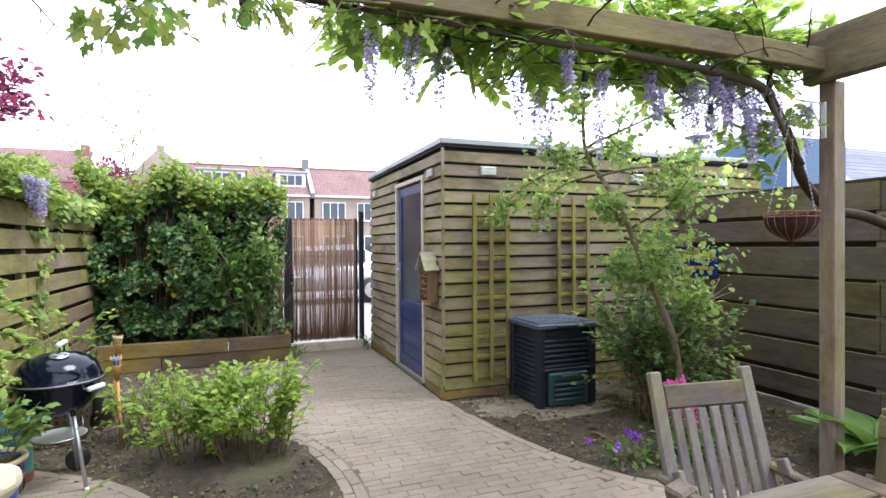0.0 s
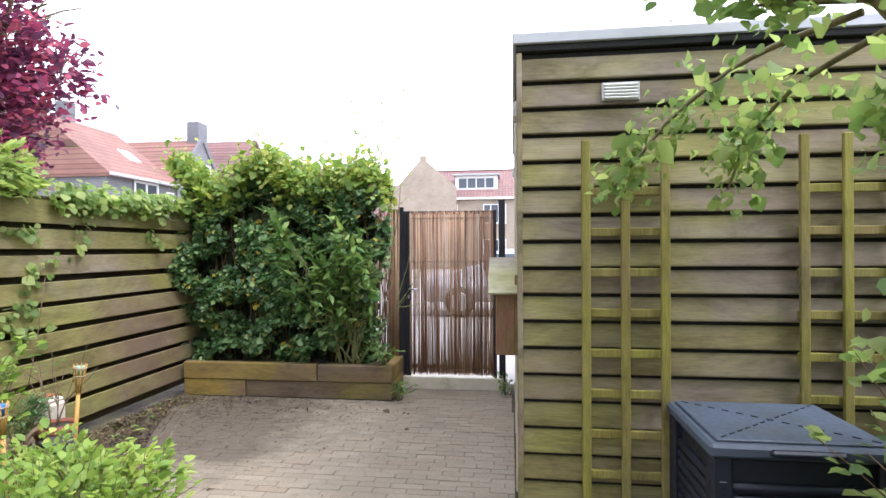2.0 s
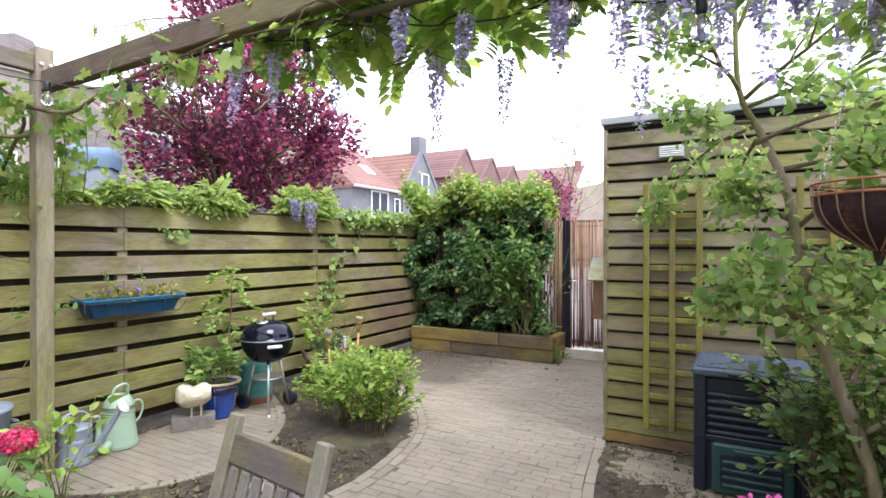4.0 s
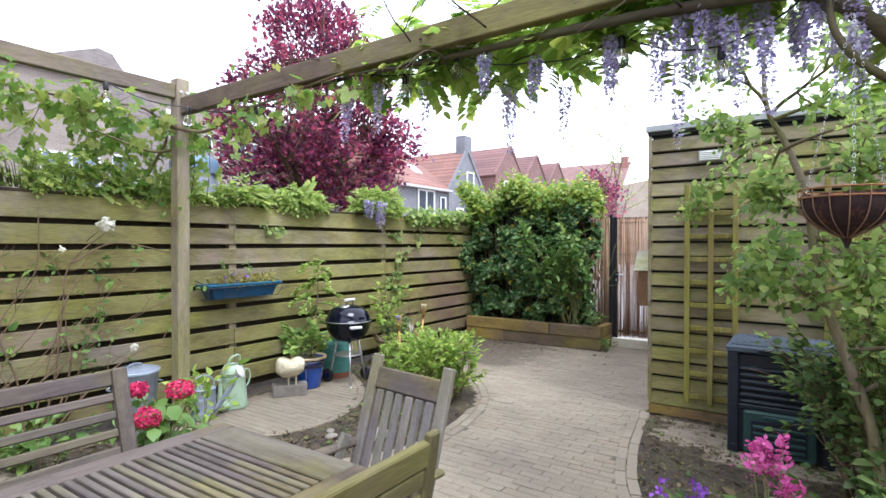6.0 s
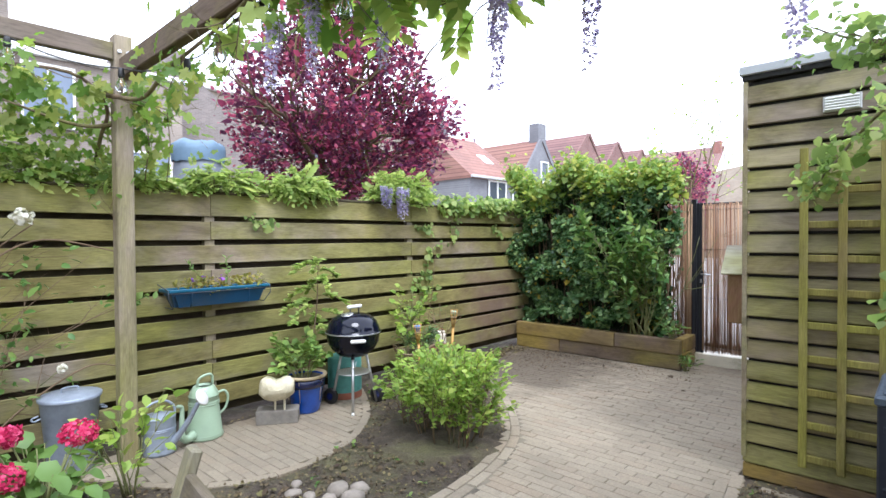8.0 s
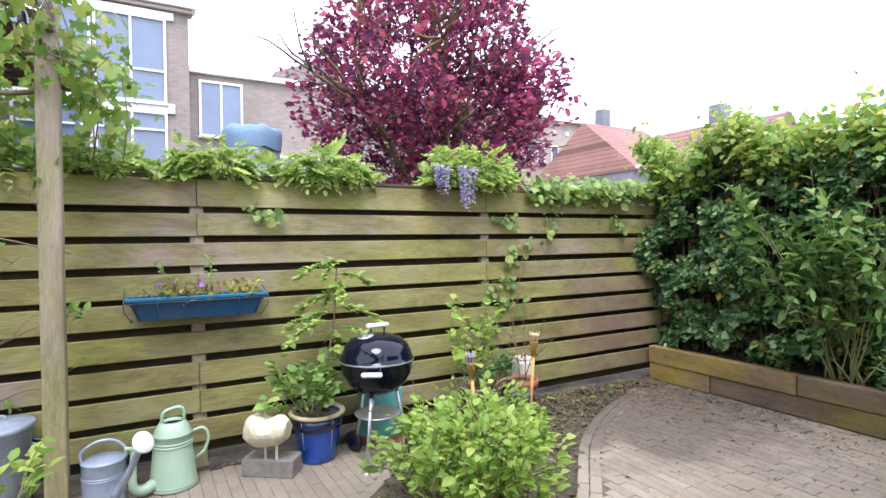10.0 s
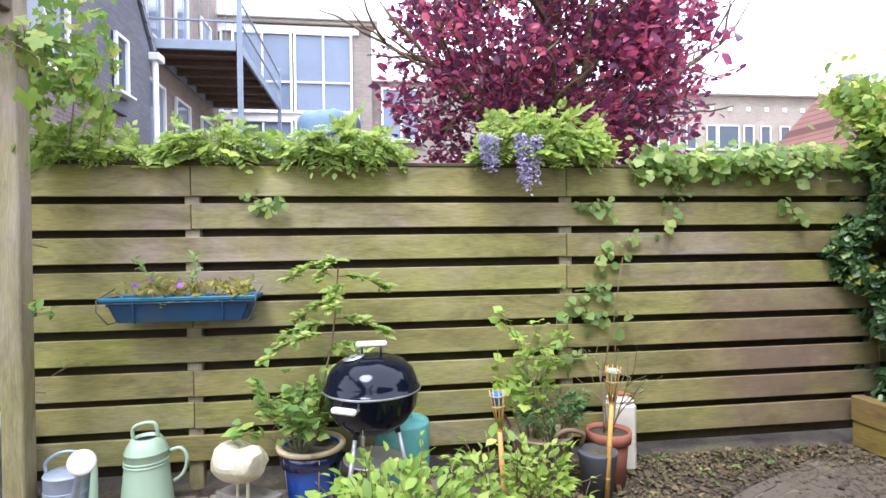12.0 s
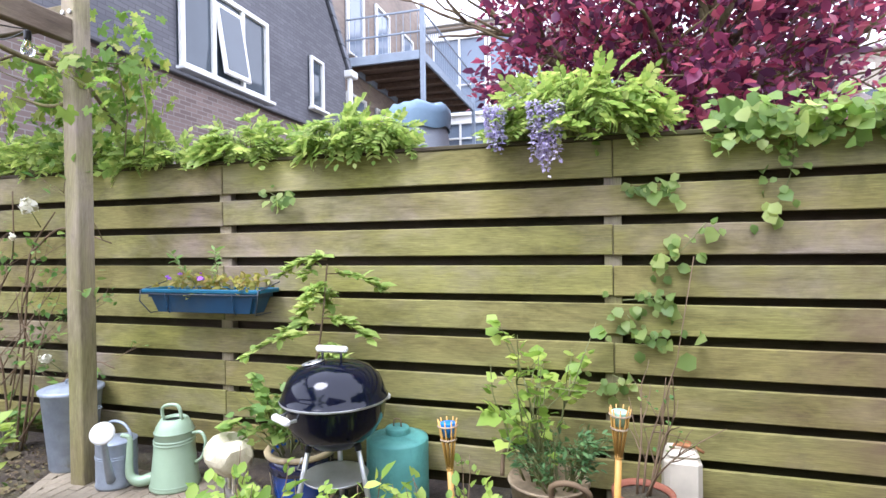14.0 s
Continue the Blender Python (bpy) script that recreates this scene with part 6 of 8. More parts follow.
def fence_top_plants():
    r = np.random.default_rng(31)
    spec = [((-1.53, 4.9, 1.85), (0.17, 0.4, 0.27), 90, True), ((-1.6, 3.72, 1.84), (0.15, 0.36, 0.19), 66, False), ((-1.6, 2.98, 1.84), (0.13, 0.3, 0.19), 46, False),
            ((-1.6, 2.35, 1.82), (0.14, 0.32, 0.14), 40, False), ((-1.7, 1.4, 1.86), (0.2, 0.75, 0.22), 90, False), ((-1.7, 0.0, 1.9), (0.2, 0.8, 0.25), 80, False)]
    for c, rad, n, fl in spec:
        t = thing("fence_top_wisteria", c, "light green wisteria growth hanging over the fence top" + (" with lilac flowers" if fl else ""), "climber", "growth on the fence top")
        n = int(n * 4.6)
        P, D = clump_points(n, (0, 0, 0.03), rad, 0.55)
        D[:, 2] = np.abs(D[:, 2])
        P[:, 2] = np.where(r.random(n) < 0.75, np.abs(P[:, 2]), P[:, 2])
        P[:, 2] = np.maximum(P[:, 2], 0.02 - (0.12 if fl else 0.05) * (P[:, 0] > 0.1) * r.random(n))
        lines = [([(0, p[1] * 0.7, -0.02), p * np.array([0.6, 0.85, 0.8]), p], [0.004, 0.0015]) for p in P[: n // 2]]
        stuff_put("stem_growth", tubes_mesh("stem_growth", lines, M_STEM, 4), t)
        leaves(t, "foliage", MOUND_LEAF, P, D * np.array([1, 1, 0.45]) + np.array([0.12, 0, -0.22]), 0.088, L_WIST_PALE, D + np.array([0, 0, 0.7]), 0.42, 0.25)
        if fl:
            for y, z, k in ((-0.38, 0.12, 3), (-0.34, 0.1, 3), (-0.18, 0.12, 0), (-0.13, 0.1, 1), (-0.08, 0.11, 0), (-0.14, 0.02, 3)):
                put("flower_raceme", RACEMES[k], t, pose(0.16 + r.normal(0, 0.02), y, z, 0, 0, r.uniform(0, 360)))
    # ivy running along the fence towards the hedge, and runners hanging down
    t = thing("fence_ivy", (0, 0, 0), "green climber trailing along the fence and through its gaps", "climber")
    n = 900
    y = rng.uniform(5.45, 7.35, n)
    z = 1.83 + rng.normal(0, 0.055, n) + 0.05 * (y - 5.4) / 1.9
    x = -1.5 + rng.normal(0, 0.06, n)
    leaves(t, "top_leaves", ROUND, np.stack([x, y, z], 1), (0.8, 0, -0.4), 0.058, L_PEAR, (0.7, 0, 0.8), 0.5)
    runs = [[(-1.5, 5.8, 1.82), (-1.51, 5.78, 1.6), (-1.51, 5.7, 1.4)], [(-1.51, 5.45, 1.4), (-1.51, 5.35, 1.28), (-1.51, 5.25, 1.22)],
            [(-1.53, 5.12, 0.98), (-1.51, 5.2, 0.88), (-1.51, 5.35, 0.92)], [(-1.52, 5.1, 1.05), (-1.51, 5.25, 1.06), (-1.51, 5.3, 1.04)], [(-1.52, 5.05, 0.7), (-1.51, 5.12, 0.67)],
            [(-1.53, 3.22, 1.62), (-1.49, 3.28, 1.6), (-1.47, 3.38, 1.58)], [(-1.53, 5.15, 1.58), (-1.5, 5.25, 1.56), (-1.5, 5.35, 1.57)], [(-1.52, 6.5, 1.6), (-1.5, 6.6, 1.5)], [(-1.52, 7.0, 1.5), (-1.5, 7.15, 1.4)], [(-1.52, 7.1, 1.2), (-1.5, 7.2, 1.15)]]
    P = []
    lines = []
    for run in runs:
        c = curve_points(run, 6)
        lines.append((c, [0.003, 0.0015]))
        for q in c:
            P += [q + rng.normal(0, 1, 3) * np.array([0.012, 0.045, 0.03]) for _ in range(2)]
    stuff_put("runners", tubes_mesh("runners", lines, M_STEM, 5), t)
    leaves(t, "runner_leaves", ROUND, np.array(P), (0.5, 0, -0.8), 0.05, L_PEAR, (1, 0, 0.3), 0.5)
    # thin dead runner
    tube("dry_runner", [(-1.5, 5.4, 1.25), (-1.5, 5.33, 0.8), (-1.49, 5.25, 0.5)], 0.0025, M_STEM_BROWN, t, 5)


def climbing_rose():
    t = thing("climbing_rose", (-1.46, 1.3, 0), "sparse climbing rose with white blooms on the fence", "rose")
    r = np.random.default_rng(55)
    canes = [[(0, -0.05, 0), (0.0, -0.1, 0.5), (0, -0.2, 0.9), (0, 0.0, 1.25), (0, 0.02, 1.7)], [(0, 0.0, 0), (0.02, 0.1, 0.5), (0.02, 0.15, 0.95), (0.02, 0.2, 1.3), (0.05, 0.45, 1.55)],
             [(0, 0.05, 0), (0.03, 0.2, 0.6), (0.03, 0.12, 0.9), (0.03, 0.25, 1.2)], [(0, -0.02, 0), (0.02, 0.35, 0.4), (0.04, 0.7, 0.62), (0.05, 0.9, 0.6)], [(0.02, 0.2, 1.3), (0.04, 0.5, 1.45), (0.1, 0.95, 1.35)],
             [(0, -0.3, 0), (0, -0.4, 0.7), (0, -0.3, 1.2), (0, -0.2, 1.6)]]
    lines = [(curve_points(c, 6), [0.008, 0.004]) for c in canes]
    tips = []
    for k in range(16):
        y0, z0 = r.uniform(-0.75, 0.15), r.uniform(0.0, 0.5)
        dy, dz = r.normal(0.25, 0.35), r.uniform(0.5, 1.0)
        canes.append([(r.uniform(0, 0.05), y0, z0), (r.uniform(0, 0.08), y0 + dy * 0.4 + r.normal(0, 0.06), z0 + dz * 0.5), (r.uniform(0, 0.08), y0 + dy, z0 + dz)])
        lines.append((curve_points(canes[-1], 6), [0.005, 0.002]))
    for k in range(30):
        c = lines[r.integers(len(canes))][0]
        l, tp = branches(c[r.integers(6, len(c))], (r.normal(0.1, 0.2), r.normal(0.3, 0.6), r.normal(0.2, 0.4)), r.uniform(0.15, 0.4), 0.003, 1, 2, 0.25, 2000 + k, 0, 0.6)
        lines += l
        tips += tp
    for ln in lines[:len(canes)]:
        put("cane", tubes_mesh("cane", [ln], M_STEM_BROWN, 6), t)
    stuff_put("twig_growth", tubes_mesh("twig_growth", lines[len(canes):], M_STEM_BROWN, 5), t)
    p, d = on_lines(tips, 300, 0.3, 0.03)
    leaves(t, "foliage", OVAL, p, d + np.array([0.3, 0, 0]), 0.05, L_GREEN, None, 0.6)
    for (x, y, z, s) in ((0.16, 0.38, 1.58, 0.085), (0.08, 0.13, 1.4, 0.035), (0.2, 0.55, 0.67, 0.05)):
        tube("flower_stalk", [(0.03, y - 0.08, z - 0.12), (x, y, z)], 0.003, M_STEM, t, 5)
        n = 90
        P, D = clump_points(n, (x, y, z), (s * 0.5, s * 0.55, s * 0.55), 0.2)
        put("bloom", scatter_mesh("bloom", ROUND, P, np.cross(D, rng.normal(0, 1, (n, 3))), s * 0.42, L_WHITE, D, 0.3, 0.15), t, None, "white rose bloom")


def petal_ball(parent, at, rad, n, mat, size, label):
    P, D = clump_points(n, at, (rad, rad, rad * 0.7), 0.82)
    return put("bloom", scatter_mesh("bloom", ROUND, P, np.cross(D, rng.normal(0, 1, (n, 3))), size, mat, D, 0.5, 0.25), parent, None, label)


def hydrangea():
    t = thing("hydrangea", (-0.38, 1.58, 0.0), "hydrangea with deep pink blooms and broad leaves", "hydrangea")
    r = np.random.default_rng(66)
    part("pot", lathe([(0, 0), (0.13, 0), (0.17, 0.2), (0.18, 0.22), (0.165, 0.22), (0.15, 0.19), (0, 0.18)], 24), M_CABLE, t, "dark plastic pot", True)
    blooms = [(-0.09, 0.17, 0.5, 0.085), (0.13, -0.15, 0.44, 0.075), (-0.045, -0.115, 0.57, 0.06)]
    lines = []
    for x, y, z, s in blooms:
        lines.append((curve_points([(0, 0, 0.15), (x * 0.5, y * 0.5, z * 0.7), (x, y, z)], 4), [0.006, 0.004]))
        petal_ball(t, (x, y, z), s, 430, L_PINK, 0.018, "deep pink flower head")
    leaf = scatter_mesh("leaf", ROUND, [(0, 0, 0)], (0, 1, 0), 0.105, L_HYD, (0, 0, 1), 0.0, 0.0)
    for k in range(110):
        a, z = r.uniform(0, 2 * math.pi), r.uniform(0.16, 0.48)
        q = r.uniform(0.03, 0.25)
        put("leaf", leaf, t, pose(q * math.cos(a), q * math.sin(a), z, r.normal(-28, 26), r.normal(0, 28), math.degrees(a) - 90 + r.normal(0, 25)) @ Matrix.Scale(r.uniform(0.75, 1.15), 4))
        lines.append(([(0, 0, 0.15), (q * math.cos(a), q * math.sin(a), z)], 0.003))
    stuff_put("stem_growth", tubes_mesh("stem_growth", lines, M_STEM, 5), t)


L_HYD = leafy("broad_leaf", [(0.0, (0.09, 0.18, 0.045)), (0.6, (0.15, 0.26, 0.065)), (1.0, (0.27, 0.37, 0.09))], 0.35)


def big_leaf_plant():
    t = thing("broad_leaved_plant", (3.75, 2.15, 0), "low plant with large pleated green leaves", "plant")
    r = np.random.default_rng(67)
    V, F = [], []
    nx, ny = 8, 10
    for j in range(ny + 1):
        f = j / ny
        w = 0.24 * math.sin(math.pi * min(1, f * 0.93 + 0.05)) ** 0.8
        for i in range(nx + 1):
            u = i / nx * 2 - 1
            V.append((u * w, f, 0.035 * (1 if i % 2 else -1) * (1 - f) + 0.1 * abs(u) - 0.35 * f * f))
    for j in range(ny):
        for i in range(nx):
            a = j * (nx + 1) + i
            F.append((a, a + 1, a + nx + 2, a + nx + 1))
    me = bpy.data.meshes.new("leaf")
    me.from_pydata(V, [], F)
    for p in me.polygons:
        p.use_smooth = True
    me.materials.append(L_HYD)
    for k in range(15):
        a = 24 * k + r.normal(0, 8)
        put("leaf", me, t, pose(0.06 * math.cos(radians(a + 90)), 0.06 * math.sin(radians(a + 90)), 0.12 + 0.02 * (k % 4), r.uniform(22, 50), r.normal(0, 8), a) @ Matrix.Scale(r.uniform(0.34, 0.5), 4))
    g = leafy_bush("leafy_ground_plant", (-1.28, 1.2, 0), "low green plant at the foot of the fence", "plant", 16, 0.24, 0.7, 210, OVAL, 0.075, L_HYD, 81, 0.2)
    g["group"] = "low bed plants"
    leafy_bush("self_sown_shoot", (-0.72, 2.05, 0), "pale green leafy shoot beside the hydrangea", "plant", 7, 0.42, 0.35, 110, OVAL, 0.065, L_BUSH, 82, 0.06)
    leafy_bush("leafy_ground_plant", (3.15, 2.85, 0), "low green plant in the bed", "plant", 12, 0.22, 0.9, 190, OVAL, 0.06, L_GREEN, 68, 0.1)


def bed_flowers():
    r = np.random.default_rng(69)
    t = thing("pink_astilbe", (2.75, 2.75, 0), "bright pink flowers above grey green leaves", "flowers")
    lines = []
    for k in range(9):
        x, y, z = r.normal(0, 0.07), r.normal(0, 0.06), r.uniform(0.3, 0.52)
        lines.append(([(x * 0.3, y * 0.3, 0), (x * 0.7, y * 0.7, z * 0.6), (x, y, z)], [0.004, 0.002]))
        n = 70
        f = rng.random(n)
        P = np.stack([x + rng.normal(0, 0.03, n) * (1.1 - f), y + rng.normal(0, 0.03, n) * (1.1 - f), z - 0.09 + 0.15 * f], 1)
        tagged(put("bloom", scatter_mesh("bloom", OVAL, P, (0, 0, 0.3), 0.024, L_MAGENTA, None, 1.0, 0.3), t), kind="stuff")
    stuff_put("stem_growth", tubes_mesh("stem_growth", lines, M_STEM, 5), t)
    P, D = clump_points(90, (0, 0, 0.1), (0.2, 0.17, 0.12))
    leaves(t, "foliage", ROUND, P, D, 0.07, L_GREEN, None, 0.4)
    t = thing("violet_flowers", (2.4, 2.85, 0), "low violet flowers at the path edge", "flowers")
    for k in range(7):
        x, y, z = r.normal(0, 0.1), r.normal(0, 0.08), r.uniform(0.1, 0.2)
        n = 12
        P = np.stack([x + rng.normal(0, 0.015, n), y + rng.normal(0, 0.015, n), z + rng.normal(0, 0.012, n)], 1)
        put("bloom", scatter_mesh("bloom", ROUND, P, (0, 0, 0.3), 0.024, L_VIOLET, None, 1.0, 0.2), t)
        tube("stem", [(x * 0.6, y * 0.6, 0), (x, y, z)], 0.002, M_STEM, t, 4)
    P, D = clump_points(80, (0, 0, 0.05), (0.16, 0.13, 0.07))
    leaves(t, "foliage", NARROW, P, D + np.array([0, 0, 0.4]), 0.06, L_GREEN, None, 0.4)


L_CRUMB = leafy("soil_crumb", [(0.0, (0.05, 0.037, 0.025)), (0.7, (0.1, 0.072, 0.045)), (1.0, (0.17, 0.12, 0.07))], 0.05, 0.9)


def ground_litter():
    t = tagged(new("leaf_litter"), "scattered dead leaves and tiny weeds on the soil", "litter", kind="stuff")
    n = 60000
    P = np.stack([rng.uniform(-1.5, 4.4, n), rng.uniform(1.2, 7.0, n), np.zeros(n)], 1)
    keep = [not inside(MAIN_POLY, p[0], p[1]) and not inside(PATCH_POLY, p[0], p[1]) and not (p[0] > 1.75 and p[1] > 4.6) for p in P]
    P = P[np.array(keep)]
    n = 7000
    B = np.stack([-1.53 + rng.exponential(0.3, n), rng.uniform(4.6, 6.95, n), np.zeros(n)], 1)
    B = B[[(b[0] < -1.2 or not inside(MAIN_POLY, b[0], b[1])) and not inside(PATCH_POLY, b[0], b[1]) for b in B]]
    P = np.concatenate([P, B])
    P[:, 2] = [0.012 + 0.03 * noise.noise((x * 3, y * 3, 1)) + 0.018 * noise.noise((x * 13, y * 13, 2)) for x, y, _ in P]
    tagged(put("dead_leaves", scatter_mesh("dead_leaves", ROUND, P, rng.normal(0, 1, (len(P), 3)) * np.array([1, 1, 0.25]), 0.013, L_LITTER, None, 0.3, 0.5), t), kind="stuff")
    # crumbs of soil and leaf swept onto the paving along the beds
    n = 7000
    Q = np.stack([rng.uniform(-1.45, 0.9, n), 6.93 - rng.exponential(0.55, n), np.full(n, 0.006)], 1)
    Q = Q[[inside(MAIN_POLY, q[0], q[1]) and q[1] > 4.6 and rng.random() < math.exp(-max(0, q[0] + 0.7) * 1.6) for q in Q]]
    tagged(put("soil_crumbs", scatter_mesh("soil_crumbs", OVAL, Q, rng.normal(0, 1, (len(Q), 3)) * np.array([1, 1, 0.15]), 0.012, L_CRUMB, None, 0.3, 0.5), t), kind="stuff")
    n = 130
    P2 = P[rng.integers(len(P), size=n)] + rng.normal(0, 0.03, (n, 3)) * np.array([1, 1, 0])
    tagged(put("weeds", scatter_mesh("weeds", OVAL, np.repeat(P2, 4, axis=0), rng.normal(0, 1, (n * 4, 3)) * np.array([1, 1, 0.2]) + np.array([0, 0, 0.5]), 0.026, L_GREEN, None, 0.3, 0.3), t), kind="stuff")
    # low weeds at the foot of the shed and the gate
    for nm, at, sd in (("weed_tuft", (1.7, 7.3, 0), 71), ("weed_tuft", (0.68, 7.0, 0.0), 72), ("weed_tuft", (0.52, 7.02, 0.33), 73)):
        w = leafy_bush(nm, at, "small tuft of weeds", "weeds", 10, 0.17, 0.7, 60, NARROW, 0.06, L_GREEN, sd, 0.03, 2)
        w["group"] = "weed tufts"


purple_tree()
small_trees()
ivy_hedge()
centre_bush()
pear_tree()
wisteria()
grape_vine()
fence_top_plants()
climbing_rose()
hydrangea()
big_leaf_plant()
bed_flowers()
ground_litter()


# ---------------------------------------------------------------- things in the garden
def compost_bin():
    c = thing("compost_bin", (2.44, 4.03, 0), "dark plastic compost bin with ribbed sides and hatch", "compost bin")
    w, d, h = 0.61, 0.52, 0.7
    part("body", box((w - 0.06, d - 0.06, h - 0.02), pose(w / 2, d / 2, h / 2), 0.01), M_BIN, c, "dark blue grey plastic")
    for x in (0.0, w - 0.07):
        for y in (0.0, d - 0.07):
            post = block("corner_post", (x, y, 0), (x + 0.07, y + 0.07, h), M_BIN, c, 0.008)
            for z in (0.05, 0.33, 0.6):
                put("corner_clip", box_mesh("corner_clip", (0.03, 0.076, 0.03), M_BIN, 0.004), post, pose(0, 0, z - h / 2))
    rib = bm_mesh("rib", lathe([(0, -0.24), (0.016, -0.235), (0.02, -0.22), (0.02, 0.22), (0.016, 0.235), (0, 0.24)], 10), M_BIN, True)
    for z in np.arange(0.36, 0.62, 0.045):
        put("rib", rib, c, pose(w / 2, 0.03, z, 0, 90))
    for z in np.arange(0.05, 0.62, 0.045):
        put("rib", rib, c, pose(0.03, d / 2, z, 90, 0) @ Matrix.Scale(0.82, 4, (0, 0, 1)))
        put("rib", rib, c, pose(w - 0.03, d / 2, z, 90, 0) @ Matrix.Scale(0.82, 4, (0, 0, 1)))
    block("waist_band", (0.05, 0.005, 0.31), (w - 0.05, 0.05, 0.345), M_BIN, c, 0.006)
    hatch = block("hatch", (0.1, -0.025, 0.02), (0.51, 0.03, 0.31), M_BIN_HATCH, c, 0.012, "dark green hatch")
    block("hatch_recess", (-0.16, -0.031, -0.115), (0.16, -0.026, 0.09), M_BIN, hatch, 0.003)
    small = bm_mesh("hatch_rib", lathe([(0, -0.15), (0.012, -0.148), (0.014, 0.14), (0, 0.15)], 8), M_BIN_HATCH, True)
    for z in (-0.09, -0.045, 0.0, 0.045):
        put("hatch_rib", small, hatch, pose(0, -0.032, z, 0, 90))
    block("hatch_grip", (-0.09, -0.04, 0.1), (0.09, -0.02, 0.125), M_BIN_HATCH, hatch, 0.006)
    bm = box((w + 0.02, d + 0.02, 0.05), pose(w / 2, d / 2, h + 0.02), 0.012)
    lid = part("lid", bm, M_BIN_LID, c, "dusty grey blue lid")
    part("lid_panel", box((w - 0.04, d - 0.04, 0.012), pose(w / 2, d / 2, h + 0.05), 0.004), M_BIN_LID, lid)
    # stitched cross moulded into the lid
    for sg in (-1, 1):
        for k in range(13):
            f = (k - 6) / 6 * 0.82
            put("lid_groove", box_mesh("lid_groove", (0.026, 0.006, 0.003), M_BIN, 0), lid, pose(w / 2 + f * w / 2, d / 2 + sg * f * d / 2, h + 0.0575, 0, 0, sg * math.degrees(math.atan2(d, w))))
    block("lid_grip", (w / 2 - 0.12, -0.03, h + 0.012), (w / 2 + 0.12, 0.0, h + 0.036), M_BIN, lid, 0.008)


def kettle_grill():
    g = thing("kettle_grill", (-1.03, 3.87, 0), "black enamelled kettle barbecue on three legs", "barbecue")
    R = 0.228
    bowl = [(0, 0.435), (0.06, 0.437), (0.12, 0.455), (0.18, 0.505), (0.215, 0.565), (R, 0.64), (R + 0.004, 0.648), (R - 0.006, 0.648), (R - 0.01, 0.62)]
    part("bowl", lathe(bowl, 48), M_ENAMEL_BLACK, g, "glossy black bowl", True)
    lid = [(R - 0.004, 0.642), (R + 0.007, 0.645), (R + 0.008, 0.657), (R + 0.001, 0.662), (0.222, 0.69), (0.2, 0.742), (0.16, 0.78), (0.1, 0.805), (0.04, 0.814), (0, 0.815)]
    lo = part("lid", lathe(lid, 48), M_ENAMEL_BLACK, g, "glossy black domed lid", True)
    part("rim", lathe([(R + 0.008, 0.648), (R + 0.0105, 0.652), (R + 0.008, 0.657)], 48), M_ALU, lo, "worn steel rim", True)
    v = put("vent", bm_mesh("vent", lathe([(0, 0), (0.05, 0), (0.052, 0.004), (0.02, 0.008), (0, 0.009)], 20), M_ALU, True), lo, pose(0.03, -0.085, 0.805, 12, 4), "aluminium damper")
    for k in range(3):
        put("vent_hole", bm_mesh("vent_hole", lathe([(0, 0.006), (0.01, 0.006), (0.01, 0.0085), (0, 0.0085)], 8), M_CABLE), v, pose(0.028 * math.cos(2.1 * k), 0.028 * math.sin(2.1 * k), 0.0))
    tube("handle_stay", [(0.02, -0.045, 0.81), (0.02, -0.045, 0.855)], 0.006, M_BLACK_STEEL, lo)
    tube("handle_stay", [(0.02, 0.045, 0.81), (0.02, 0.045, 0.855)], 0.006, M_BLACK_STEEL, lo)
    part("lid_handle", box((0.03, 0.15, 0.028), pose(0.02, 0, 0.867), 0.008), M_HANDLE_WHITE, lo, "worn white grip")
    sh = put("side_handle", box_mesh("side_handle", (0.03, 0.125, 0.028), M_HANDLE_WHITE, 0.008), g, pose(0.225, -0.125, 0.61, 0, 0, -30), "worn white side grip")
    for y in (-0.05, 0.05):
        put("stay", box_mesh("stay", (0.04, 0.012, 0.012), M_ALU, 0.002), sh, pose(-0.025, y, 0))
    sh = put("side_handle", box_mesh("side_handle", (0.03, 0.125, 0.028), M_HANDLE_WHITE, 0.008), g, pose(-0.225, 0.125, 0.61, 0, 0, -30), "worn white side grip")
    for k, a in enumerate((-40, 80, 200)):
        ca, sa = math.cos(radians(a)), math.sin(radians(a))
        leg = tube("leg", [(0.11 * ca, 0.11 * sa, 0.5), (0.225 * ca, 0.225 * sa, 0.01)], 0.0115, M_ALU, g, 10, "dull aluminium leg")
        tube("leg_socket", [(0.105 * ca, 0.105 * sa, 0.52), (0.125 * ca, 0.125 * sa, 0.435)], 0.015, M_BLACK_STEEL, leg, 10)
        if k == 0:
            tube("foot", [(0.223 * ca, 0.223 * sa, 0.02), (0.228 * ca, 0.228 * sa, -0.002)], 0.013, M_HANDLE_WHITE, leg, 10)
        else:
            wh = put("wheel", bm_mesh("wheel", lathe([(0, -0.015), (0.06, -0.015), (0.07, -0.01), (0.07, 0.01), (0.06, 0.015), (0, 0.015)], 20), M_CABLE, True), g, pose(0.235 * ca, 0.235 * sa, 0.07, 90, 0, 20), "black wheel")
            put("hub", bm_mesh("hub", lathe([(0, 0.017), (0.03, 0.017), (0.03, 0.0)], 14), M_GLAZE_DARK), wh)
    part("ash_pan", lathe([(0, 0.29), (0.1, 0.29), (0.14, 0.3), (0.145, 0.31), (0.135, 0.305), (0.09, 0.298), (0, 0.297)], 32), M_ALU, g, "grey ash pan", True)
